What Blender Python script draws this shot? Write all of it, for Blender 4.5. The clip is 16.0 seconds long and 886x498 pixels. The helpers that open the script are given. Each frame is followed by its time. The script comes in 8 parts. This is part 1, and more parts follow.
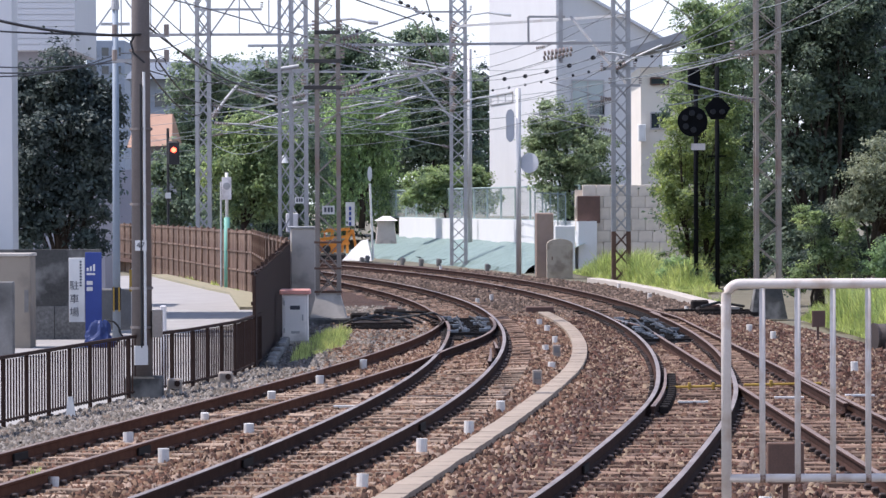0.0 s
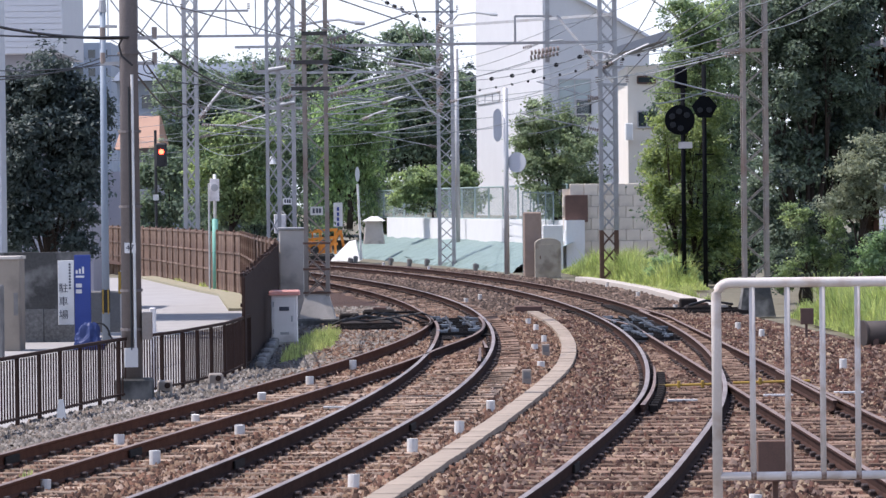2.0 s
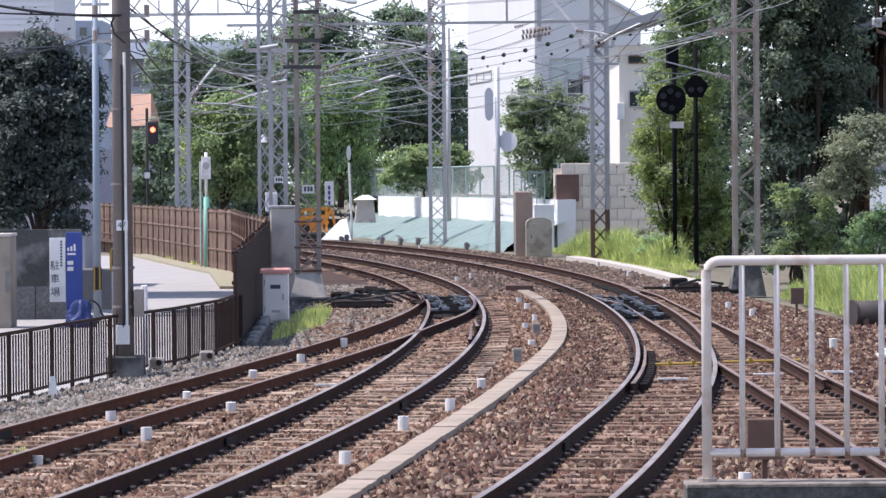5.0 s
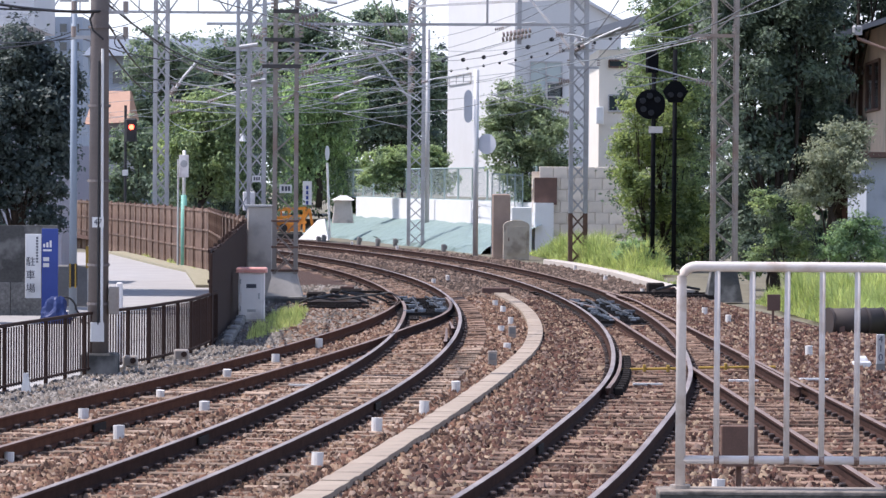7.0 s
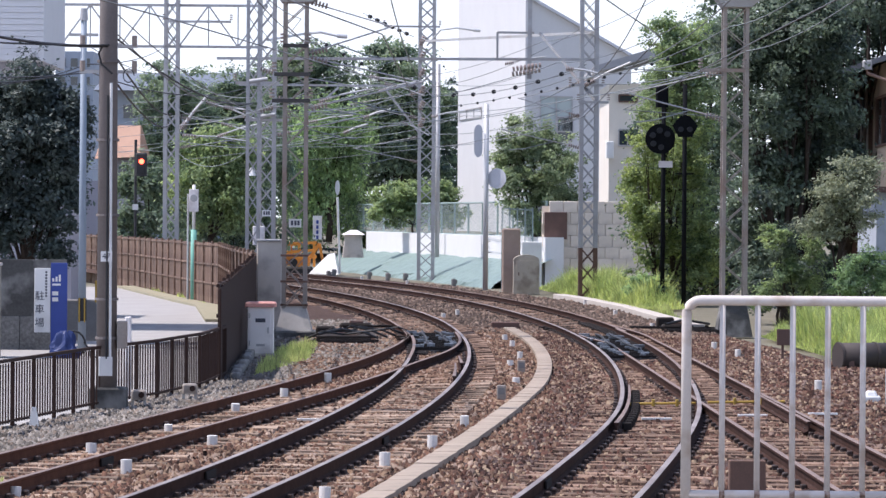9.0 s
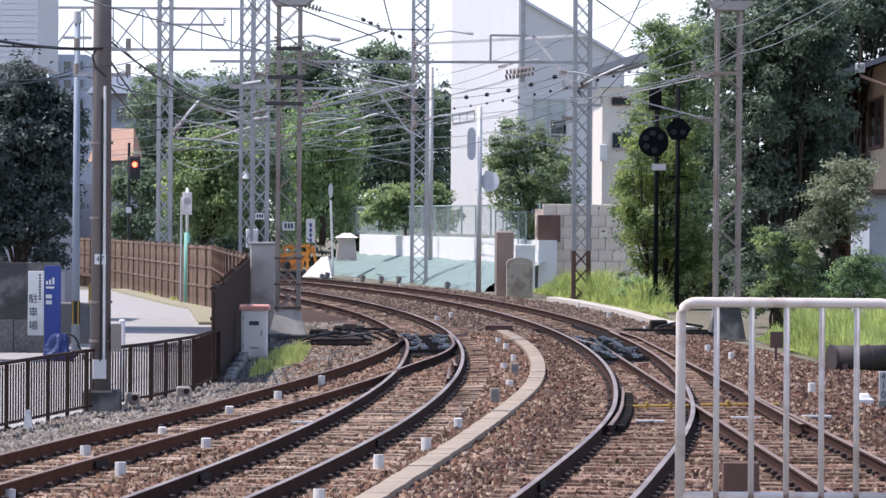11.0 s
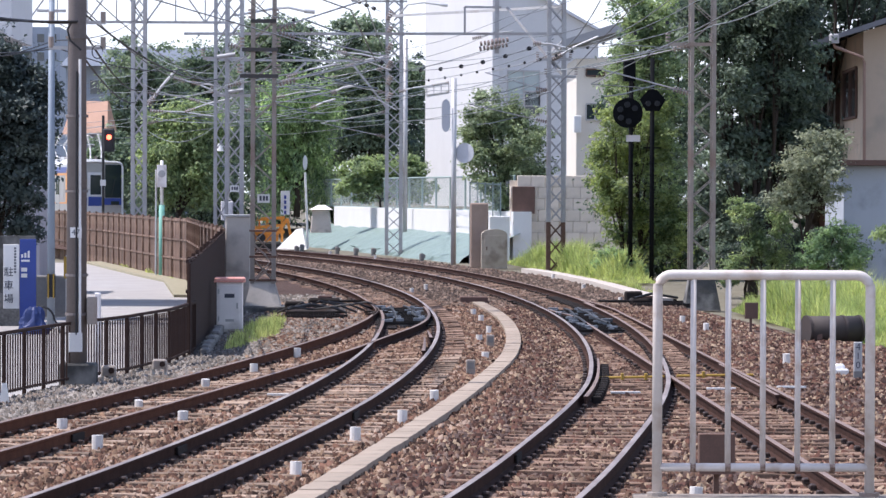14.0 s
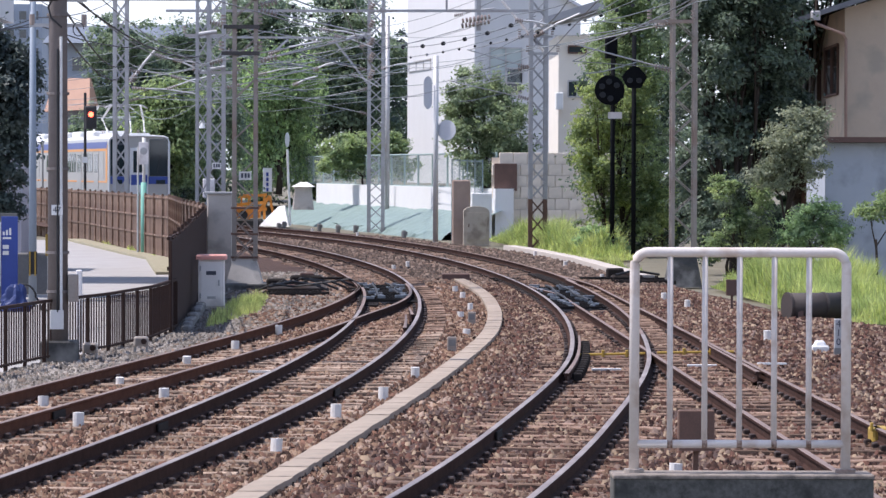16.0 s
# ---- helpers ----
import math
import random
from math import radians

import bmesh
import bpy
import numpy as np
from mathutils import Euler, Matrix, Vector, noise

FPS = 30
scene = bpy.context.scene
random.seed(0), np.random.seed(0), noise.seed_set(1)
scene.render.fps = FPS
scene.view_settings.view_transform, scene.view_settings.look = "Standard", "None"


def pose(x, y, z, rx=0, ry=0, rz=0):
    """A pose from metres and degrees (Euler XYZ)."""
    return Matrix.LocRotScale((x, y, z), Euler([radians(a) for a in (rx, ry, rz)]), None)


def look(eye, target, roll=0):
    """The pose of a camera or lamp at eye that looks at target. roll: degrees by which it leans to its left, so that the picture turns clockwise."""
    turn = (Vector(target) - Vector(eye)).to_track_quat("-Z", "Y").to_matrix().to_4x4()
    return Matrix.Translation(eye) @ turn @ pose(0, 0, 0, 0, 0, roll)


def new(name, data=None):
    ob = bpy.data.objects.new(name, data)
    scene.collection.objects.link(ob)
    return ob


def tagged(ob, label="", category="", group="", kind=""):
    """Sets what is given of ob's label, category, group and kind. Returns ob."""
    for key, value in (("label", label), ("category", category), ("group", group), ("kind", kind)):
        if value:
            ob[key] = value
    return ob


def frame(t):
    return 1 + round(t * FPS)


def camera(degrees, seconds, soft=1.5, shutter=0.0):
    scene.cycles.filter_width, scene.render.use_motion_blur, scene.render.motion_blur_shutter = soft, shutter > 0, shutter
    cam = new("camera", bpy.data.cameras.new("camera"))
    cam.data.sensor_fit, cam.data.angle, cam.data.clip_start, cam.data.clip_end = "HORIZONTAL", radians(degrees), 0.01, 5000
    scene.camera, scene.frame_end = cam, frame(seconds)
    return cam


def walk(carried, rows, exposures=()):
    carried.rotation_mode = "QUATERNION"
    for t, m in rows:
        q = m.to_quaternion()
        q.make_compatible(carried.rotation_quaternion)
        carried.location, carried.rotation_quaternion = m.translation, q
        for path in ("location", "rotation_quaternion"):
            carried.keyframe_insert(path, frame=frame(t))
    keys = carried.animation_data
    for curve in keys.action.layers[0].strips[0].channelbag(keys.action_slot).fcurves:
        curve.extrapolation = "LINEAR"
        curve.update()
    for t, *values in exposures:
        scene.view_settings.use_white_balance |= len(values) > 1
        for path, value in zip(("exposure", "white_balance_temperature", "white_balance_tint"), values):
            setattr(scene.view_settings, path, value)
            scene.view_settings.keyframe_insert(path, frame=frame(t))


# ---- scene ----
# camera and its way
cam = camera(14.415, 16.0, soft=1.45)
CAM_ROWS = [
    (0, 0.005, 0.082, 2.644, 0.000, 60.077, 1.863, -0.22),
    (0.5, 0.008, 0.072, 2.641, -0.011, 60.068, 1.964, -0.44),
    (1, -0.005, -0.004, 2.641, -0.010, 59.993, 1.972, -0.57),
    (1.5, -0.004, 0.006, 2.647, 0.085, 60.002, 1.909, -0.71),
    (2, -0.012, -0.009, 2.653, 0.193, 59.986, 1.866, -0.61),
    (2.5, -0.006, -0.002, 2.645, 0.212, 59.992, 1.828, -0.51),
    (3, -0.007, -0.020, 2.645, 0.255, 59.973, 1.789, -0.45),
    (3.5, -0.014, -0.066, 2.644, 0.264, 59.926, 1.706, -0.51),
    (6, -0.021, -0.121, 2.647, 0.568, 59.859, 1.211, -0.16),
    (6.5, -0.025, -0.079, 2.650, 0.696, 59.896, 1.058, 0.12),
    (7, -0.001, 0.001, 2.643, 0.740, 59.986, 1.526, 0.40),
    (7.5, 0.006, -0.009, 2.635, 0.590, 59.981, 1.689, 0.47),
    (8, 0.022, 0.055, 2.629, 0.541, 60.047, 1.843, 0.49),
    (8.5, 0.019, 0.036, 2.636, 0.544, 60.031, 1.990, 0.44),
    (9, 0.030, 0.042, 2.638, 0.583, 60.037, 2.113, 0.42),
    (9.5, 0.021, -0.006, 2.637, 0.626, 59.989, 2.179, 0.39),
    (12, 0.022, 0.010, 2.633, 0.782, 60.003, 2.107, 0.46),
    (12.5, 0.004, -0.072, 2.641, 0.831, 59.920, 2.045, 0.48),
    (13, 0.002, -0.074, 2.641, 0.830, 59.916, 1.978, 0.38),
    (13.5, -0.001, -0.071, 2.638, 0.893, 59.917, 1.859, 0.31),
    (14, 0.004, -0.063, 2.644, 1.117, 59.919, 1.686, 0.23),
    (14.5, 0.012, -0.062, 2.645, 1.328, 59.914, 1.572, 0.20),
    (15, 0.025, -0.054, 2.636, 1.382, 59.920, 1.507, 0.26),
    (15.5, 0.031, -0.074, 2.639, 1.381, 59.898, 1.425, 0.18),
    (16, 0.028, -0.116, 2.648, 1.438, 59.852, 1.297, 0.20),
]
walk(cam, [(t, look((ex, ey, ez), (ax, ay, az), roll)) for t, ex, ey, ez, ax, ay, az, roll in CAM_ROWS],
     [(0.0, 0.58, 6080, 17), (3.5, 0.61, 6080, 17), (6.0, 0.77, 6080, 17), (7.0, 0.70, 6080, 17), (9.0, 0.61, 6080, 17), (13.6, 0.65, 6080, 17), (14.4, 0.75, 6080, 17), (15.2, 0.77, 6080, 17), (16.0, 0.61, 6080, 17)])

# light: high summer sun from the left, a little beyond the scene
SUN_DIR = Vector((-0.56, 0.05, 1.0)).normalized()
world = bpy.data.worlds.new("sky")
scene.world = world
world.use_nodes = True
wn = world.node_tree.nodes
sky = wn.new("ShaderNodeTexSky")
sky.sky_type = "NISHITA"
sky.sun_disc = False
sky.sun_elevation = math.asin(SUN_DIR.z)
sky.sun_rotation = math.atan2(SUN_DIR.x, SUN_DIR.y)
sky.air_density, sky.dust_density = 1.0, 1.0
wn["Background"].inputs["Strength"].default_value = 0.15
# bright summer haze, thickest at the horizon all round
wl = world.node_tree.links
geo = wn.new("ShaderNodeTexCoord")
sep = wn.new("ShaderNodeSeparateXYZ")
wl.new(geo.outputs["Generated"], sep.inputs[0])
haze = wn.new("ShaderNodeMapRange")
haze.inputs["From Min"].default_value, haze.inputs["From Max"].default_value = 0.0, 0.6
haze.inputs["To Min"].default_value, haze.inputs["To Max"].default_value = 0.85, 0.0
wl.new(sep.outputs["Z"], haze.inputs["Value"])
blend = wn.new("ShaderNodeMixRGB")
blend.inputs["Color2"].default_value = (5.5, 5.85, 6.3, 1)
wl.new(haze.outputs[0], blend.inputs["Fac"])
wl.new(sky.outputs[0], blend.inputs["Color1"])
wl.new(blend.outputs[0], wn["Background"].inputs["Color"])
sun = new("sun", bpy.data.lights.new("sun", "SUN"))
sun.data.energy, sun.data.angle, sun.data.color = 3.65, radians(0.5), (1.0, 0.93, 0.83)
sun.matrix_world = look(SUN_DIR * 50, (0, 0, 0))

# ---------------------------------------------------------------- materials


def surface(name, base, other=None, scale=8.0, rough=0.7, metal=0.0, bump=0.15, fine=60.0, spread=0.5, per_object=0.0, stain=None, stain_scale=1.2, translucent=0.0, per_island=0.0):
    """A two-scale procedural surface in world-sized object coordinates."""
    m = bpy.data.materials.new(name)
    m.use_nodes = True
    n, l = m.node_tree.nodes, m.node_tree.links
    b = n["Principled BSDF"]
    co = n.new("ShaderNodeTexCoord")
    n1 = n.new("ShaderNodeTexNoise")
    n1.inputs["Scale"].default_value, n1.inputs["Detail"].default_value, n1.inputs["Roughness"].default_value = scale, 6, 0.65
    n2 = n.new("ShaderNodeTexNoise")
    n2.inputs["Scale"].default_value, n2.inputs["Detail"].default_value = fine, 3
    l.new(co.outputs["Object"], n1.inputs["Vector"])
    l.new(co.outputs["Object"], n2.inputs["Vector"])
    other = other or tuple(c * 0.7 for c in base)
    ramp = n.new("ShaderNodeValToRGB")
    ramp.color_ramp.elements[0].position, ramp.color_ramp.elements[1].position = 0.5 - spread / 2, 0.5 + spread / 2
    ramp.color_ramp.elements[0].color, ramp.color_ramp.elements[1].color = (*other, 1), (*base, 1)
    mixf = n.new("ShaderNodeMath")
    mixf.operation = "MULTIPLY_ADD"
    mixf.inputs[1].default_value = 0.35
    l.new(n2.outputs["Fac"], mixf.inputs[0])
    sc = n.new("ShaderNodeMath")
    sc.operation = "MULTIPLY"
    sc.inputs[1].default_value = 0.65
    l.new(n1.outputs["Fac"], sc.inputs[0])
    l.new(sc.outputs[0], mixf.inputs[2])
    l.new(mixf.outputs[0], ramp.inputs["Fac"])
    out = ramp.outputs["Color"]
    if stain:
        n3 = n.new("ShaderNodeTexNoise")
        n3.inputs["Scale"].default_value, n3.inputs["Detail"].default_value = stain_scale, 5
        l.new(co.outputs["Object"], n3.inputs["Vector"])
        r3 = n.new("ShaderNodeValToRGB")
        r3.color_ramp.elements[0].position, r3.color_ramp.elements[1].position = 0.5, 0.68
        l.new(n3.outputs["Fac"], r3.inputs["Fac"])
        mx = n.new("ShaderNodeMixRGB")
        mx.inputs["Color2"].default_value = (*stain, 1)
        l.new(r3.outputs["Color"], mx.inputs["Fac"])
        l.new(out, mx.inputs["Color1"])
        out = mx.outputs[0]
    if per_object or per_island:
        hs = n.new("ShaderNodeHueSaturation")
        mr = n.new("ShaderNodeMapRange")
        k = per_object or per_island
        mr.inputs["To Min"].default_value, mr.inputs["To Max"].default_value = 1 - k, 1 + k
        if per_object:
            l.new(n.new("ShaderNodeObjectInfo").outputs["Random"], mr.inputs["Value"])
        else:
            l.new(n.new("ShaderNodeNewGeometry").outputs["Random Per Island"], mr.inputs["Value"])
        l.new(mr.outputs[0], hs.inputs["Value"])
        l.new(out, hs.inputs["Color"])
        out = hs.outputs[0]
    l.new(out, b.inputs["Base Color"])
    b.inputs["Roughness"].default_value, b.inputs["Metallic"].default_value = rough, metal
    if rough >= 0.9:
        b.inputs["Specular IOR Level"].default_value = 0.2 if rough < 0.96 else 0.05
    if bump:
        bp = n.new("ShaderNodeBump")
        bp.inputs["Strength"].default_value, bp.inputs["Distance"].default_value = bump, 0.02
        l.new(mixf.outputs[0], bp.inputs["Height"])
        l.new(bp.outputs[0], b.inputs["Normal"])
    if translucent:
        tr = n.new("ShaderNodeBsdfTranslucent")
        hs2 = n.new("ShaderNodeHueSaturation")
        hs2.inputs["Saturation"].default_value, hs2.inputs["Value"].default_value, hs2.inputs["Hue"].default_value = 1.15, 1.5, 0.48
        l.new(out, hs2.inputs["Color"])
        l.new(hs2.outputs[0], tr.inputs["Color"])
        ms = n.new("ShaderNodeMixShader")
        ms.inputs[0].default_value = translucent
        l.new(b.outputs[0], ms.inputs[1])
        l.new(tr.outputs[0], ms.inputs[2])
        l.new(ms.outputs[0], n["Material Output"].inputs["Surface"])
    return m


def glow(name, colour, strength):
    m = bpy.data.materials.new(name)
    m.use_nodes = True
    b = m.node_tree.nodes["Principled BSDF"]
    b.inputs["Base Color"].default_value = (*colour, 1)
    b.inputs["Emission Color"].default_value = (*colour, 1)
    b.inputs["Emission Strength"].default_value = strength
    return m


def glass(name, tint, rough=0.08):
    m = bpy.data.materials.new(name)
    m.use_nodes = True
    b = m.node_tree.nodes["Principled BSDF"]
    b.inputs["Base Color"].default_value = (*tint, 1)
    b.inputs["Roughness"].default_value = rough
    b.inputs["Specular IOR Level"].default_value = 0.8
    return m


M_BALLAST = surface("ballast_bed", (0.105, 0.063, 0.049), (0.032, 0.02, 0.016), scale=9, fine=28, rough=0.95, bump=1.0, spread=0.3)


def mixed_stones(name, colours, rough=0.95):
    """Crushed stone of several colours, one to each stone, with fine grain."""
    m = surface(name, (0.5, 0.5, 0.5), (0.5, 0.5, 0.5), scale=30, fine=90, rough=rough, bump=0.3)
    n, l = m.node_tree.nodes, m.node_tree.links
    g = n.new("ShaderNodeNewGeometry")
    r = n.new("ShaderNodeValToRGB")
    r.color_ramp.interpolation = "CONSTANT"
    e = r.color_ramp.elements
    while len(e) < len(colours):
        e.new(0.5)
    for i, c in enumerate(colours):
        e[i].position, e[i].color = i / len(colours), (*c, 1)
    l.new(g.outputs["Random Per Island"], r.inputs["Fac"])
    t = n.new("ShaderNodeTexNoise")
    t.inputs["Scale"].default_value, t.inputs["Detail"].default_value = 0.6, 4
    co = n.new("ShaderNodeTexCoord")
    l.new(co.outputs["Object"], t.inputs["Vector"])
    mr = n.new("ShaderNodeMapRange")
    mr.inputs["From Min"].default_value, mr.inputs["From Max"].default_value = 0.3, 0.7
    mr.inputs["To Min"].default_value, mr.inputs["To Max"].default_value = 0.72, 1.25
    l.new(t.outputs["Fac"], mr.inputs["Value"])
    hs = n.new("ShaderNodeHueSaturation")
    l.new(r.outputs["Color"], hs.inputs["Color"])
    l.new(mr.outputs[0], hs.inputs["Value"])
    l.new(hs.outputs[0], n["Principled BSDF"].inputs["Base Color"])
    return m


M_STONE = mixed_stones("ballast_stone", [(0.036, 0.021, 0.016), (0.078, 0.042, 0.030), (0.129, 0.073, 0.052), (0.163, 0.089, 0.062), (0.193, 0.123, 0.083), (0.230, 0.157, 0.108), (0.083, 0.050, 0.038), (0.291, 0.214, 0.166)])
M_STONE_RUST = mixed_stones("rusty_ballast_stone", [(0.277, 0.206, 0.144), (0.024, 0.012, 0.010), (0.048, 0.025, 0.019), (0.082, 0.042, 0.032), (0.110, 0.055, 0.041), (0.121, 0.073, 0.051), (0.144, 0.094, 0.068), (0.052, 0.029, 0.024), (0.174, 0.123, 0.101)])
M_STONE_GREY = mixed_stones("grey_gravel", [(0.094, 0.083, 0.072), (0.158, 0.140, 0.122), (0.216, 0.194, 0.173), (0.173, 0.137, 0.112), (0.274, 0.248, 0.223), (0.144, 0.130, 0.119)])
M_STONE_FAR = mixed_stones("far_ballast_stone", [(0.051, 0.038, 0.032), (0.102, 0.075, 0.061), (0.145, 0.100, 0.078), (0.204, 0.153, 0.123), (0.085, 0.064, 0.053)])
M_RAIL = surface("rusted_rail", (0.075, 0.042, 0.033), (0.026, 0.016, 0.014), scale=5, rough=0.97, bump=0.1)
M_RAIL_RED = surface("red_rusted_rail", (0.15, 0.068, 0.044), (0.06, 0.029, 0.021), scale=5, rough=0.97, bump=0.1)
M_RAILTOP = surface("worn_rail_head", (0.25, 0.185, 0.16), (0.11, 0.073, 0.06), scale=1.2, rough=0.85, metal=0.0, bump=0.02)
M_RAILSHINE = surface("polished_rail_head", (0.37, 0.31, 0.28), (0.18, 0.135, 0.12), scale=0.7, rough=0.55, metal=0.45, bump=0.02, spread=0.25)
M_SLEEPER = surface("weathered_sleeper", (0.44, 0.33, 0.245), (0.13, 0.085, 0.063), scale=6, fine=90, rough=0.92, bump=0.4, per_object=0.45)
M_SLEEPER_RUST = surface("rust_stained_sleeper", (0.32, 0.215, 0.155), (0.075, 0.045, 0.034), scale=6, fine=90, rough=0.95, bump=0.4, per_object=0.45)
M_CLIP = surface("rail_clip", (0.05, 0.032, 0.027), rough=0.7, metal=0.3, bump=0)
M_EARTH = surface("earth", (0.22, 0.2, 0.15), (0.11, 0.1, 0.07), scale=0.8, fine=14, rough=0.95, bump=0.3)
M_STREET = surface("street_concrete", (0.390, 0.370, 0.351), (0.281, 0.265, 0.250), scale=0.7, fine=30, rough=0.9, bump=0.1, stain=(0.312, 0.296, 0.281))
M_CONC = surface("concrete", (0.57, 0.525, 0.475), (0.42, 0.38, 0.34), scale=2.5, fine=50, rough=0.9, bump=0.2, stain=(0.32, 0.295, 0.27), stain_scale=1.8)
M_TROUGH = surface("trough_concrete", (0.386, 0.316, 0.248), (0.276, 0.221, 0.171), scale=2.2, fine=40, rough=0.9, bump=0.15, per_object=0.08, stain=(0.276, 0.225, 0.180), stain_scale=3.0)
M_STEEL = surface("galvanised_steel", (0.50, 0.495, 0.50), (0.34, 0.335, 0.335), scale=3, fine=30, rough=0.55, metal=0.35, bump=0.05, stain=(0.36, 0.325, 0.305), stain_scale=0.9)
M_RUSTY = surface("rusting_steel", (0.37, 0.325, 0.285), (0.24, 0.20, 0.17), scale=2, fine=30, rough=0.7, metal=0.15, bump=0.1, stain=(0.24, 0.145, 0.105), stain_scale=1.0)
M_WIRE = surface("wire", (0.18, 0.19, 0.19), rough=0.45, metal=0.5, bump=0)
M_WIRE_LIGHT = surface("bright_wire", (0.25, 0.275, 0.275), rough=0.5, metal=0.3, bump=0)
M_BLACK = surface("black_cable", (0.02, 0.02, 0.022), rough=0.6, bump=0)
M_PORC = surface("insulator", (0.30, 0.24, 0.21), rough=0.3, bump=0)
M_WHITE = surface("white_paint", (0.80, 0.79, 0.77), (0.66, 0.65, 0.63), scale=1.5, rough=0.5, bump=0.05, stain=(0.6, 0.58, 0.54))
M_PEG = surface("aged_white_peg", (0.756, 0.732, 0.695), (0.610, 0.580, 0.543), scale=9, rough=0.7, bump=0.08, stain=(0.464, 0.390, 0.329), stain_scale=8)
M_BARK = surface("bark", (0.065, 0.05, 0.04), (0.03, 0.024, 0.02), scale=5, rough=0.95, bump=0.6)


def leaf_mat(name, a, b, tr=0.3, vary=0.25):
    return surface(name, a, b, scale=0.9, fine=5, rough=0.62, bump=0, spread=0.2, per_island=vary, translucent=tr)


# dark green pushed towards blue: distance haze put into the leaf colour
M_LEAF_DARK = leaf_mat("haze_tinted_dark_leaves", (0.255, 0.329, 0.195), (0.069, 0.105, 0.088), 0.45)
# deep green of the big right-hand trees; paints shade on undergrowth and thicket
M_LEAF_DEEP = leaf_mat("deep_green_shade_leaves", (0.161, 0.213, 0.136), (0.036, 0.054, 0.047), 0.38)
# leaf green darkened and blued to paint the shaded side of crowns
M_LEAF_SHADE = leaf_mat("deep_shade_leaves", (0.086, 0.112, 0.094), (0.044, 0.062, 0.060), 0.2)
M_LEAF_MID = leaf_mat("mid_leaves", (0.310, 0.436, 0.199), (0.081, 0.140, 0.081), 0.5)
M_LEAF_LIGHT = leaf_mat("light_leaves", (0.360, 0.447, 0.213), (0.095, 0.153, 0.083), 0.5)
M_LEAF_PALE = leaf_mat("pale_leaves", (0.33, 0.40, 0.23), (0.095, 0.14, 0.08), 0.45)
M_LEAF_VINE = leaf_mat("vine_leaves", (0.36, 0.44, 0.17), (0.075, 0.12, 0.055), 0.5)
M_LEAF_GREY = leaf_mat("grey_green_leaves", (0.34, 0.37, 0.25), (0.115, 0.14, 0.09), 0.4)
M_GRASS = leaf_mat("grass", (0.50, 0.56, 0.23), (0.24, 0.32, 0.115), 0.5, 0.38)

# ---------------------------------------------------------------- mesh kit


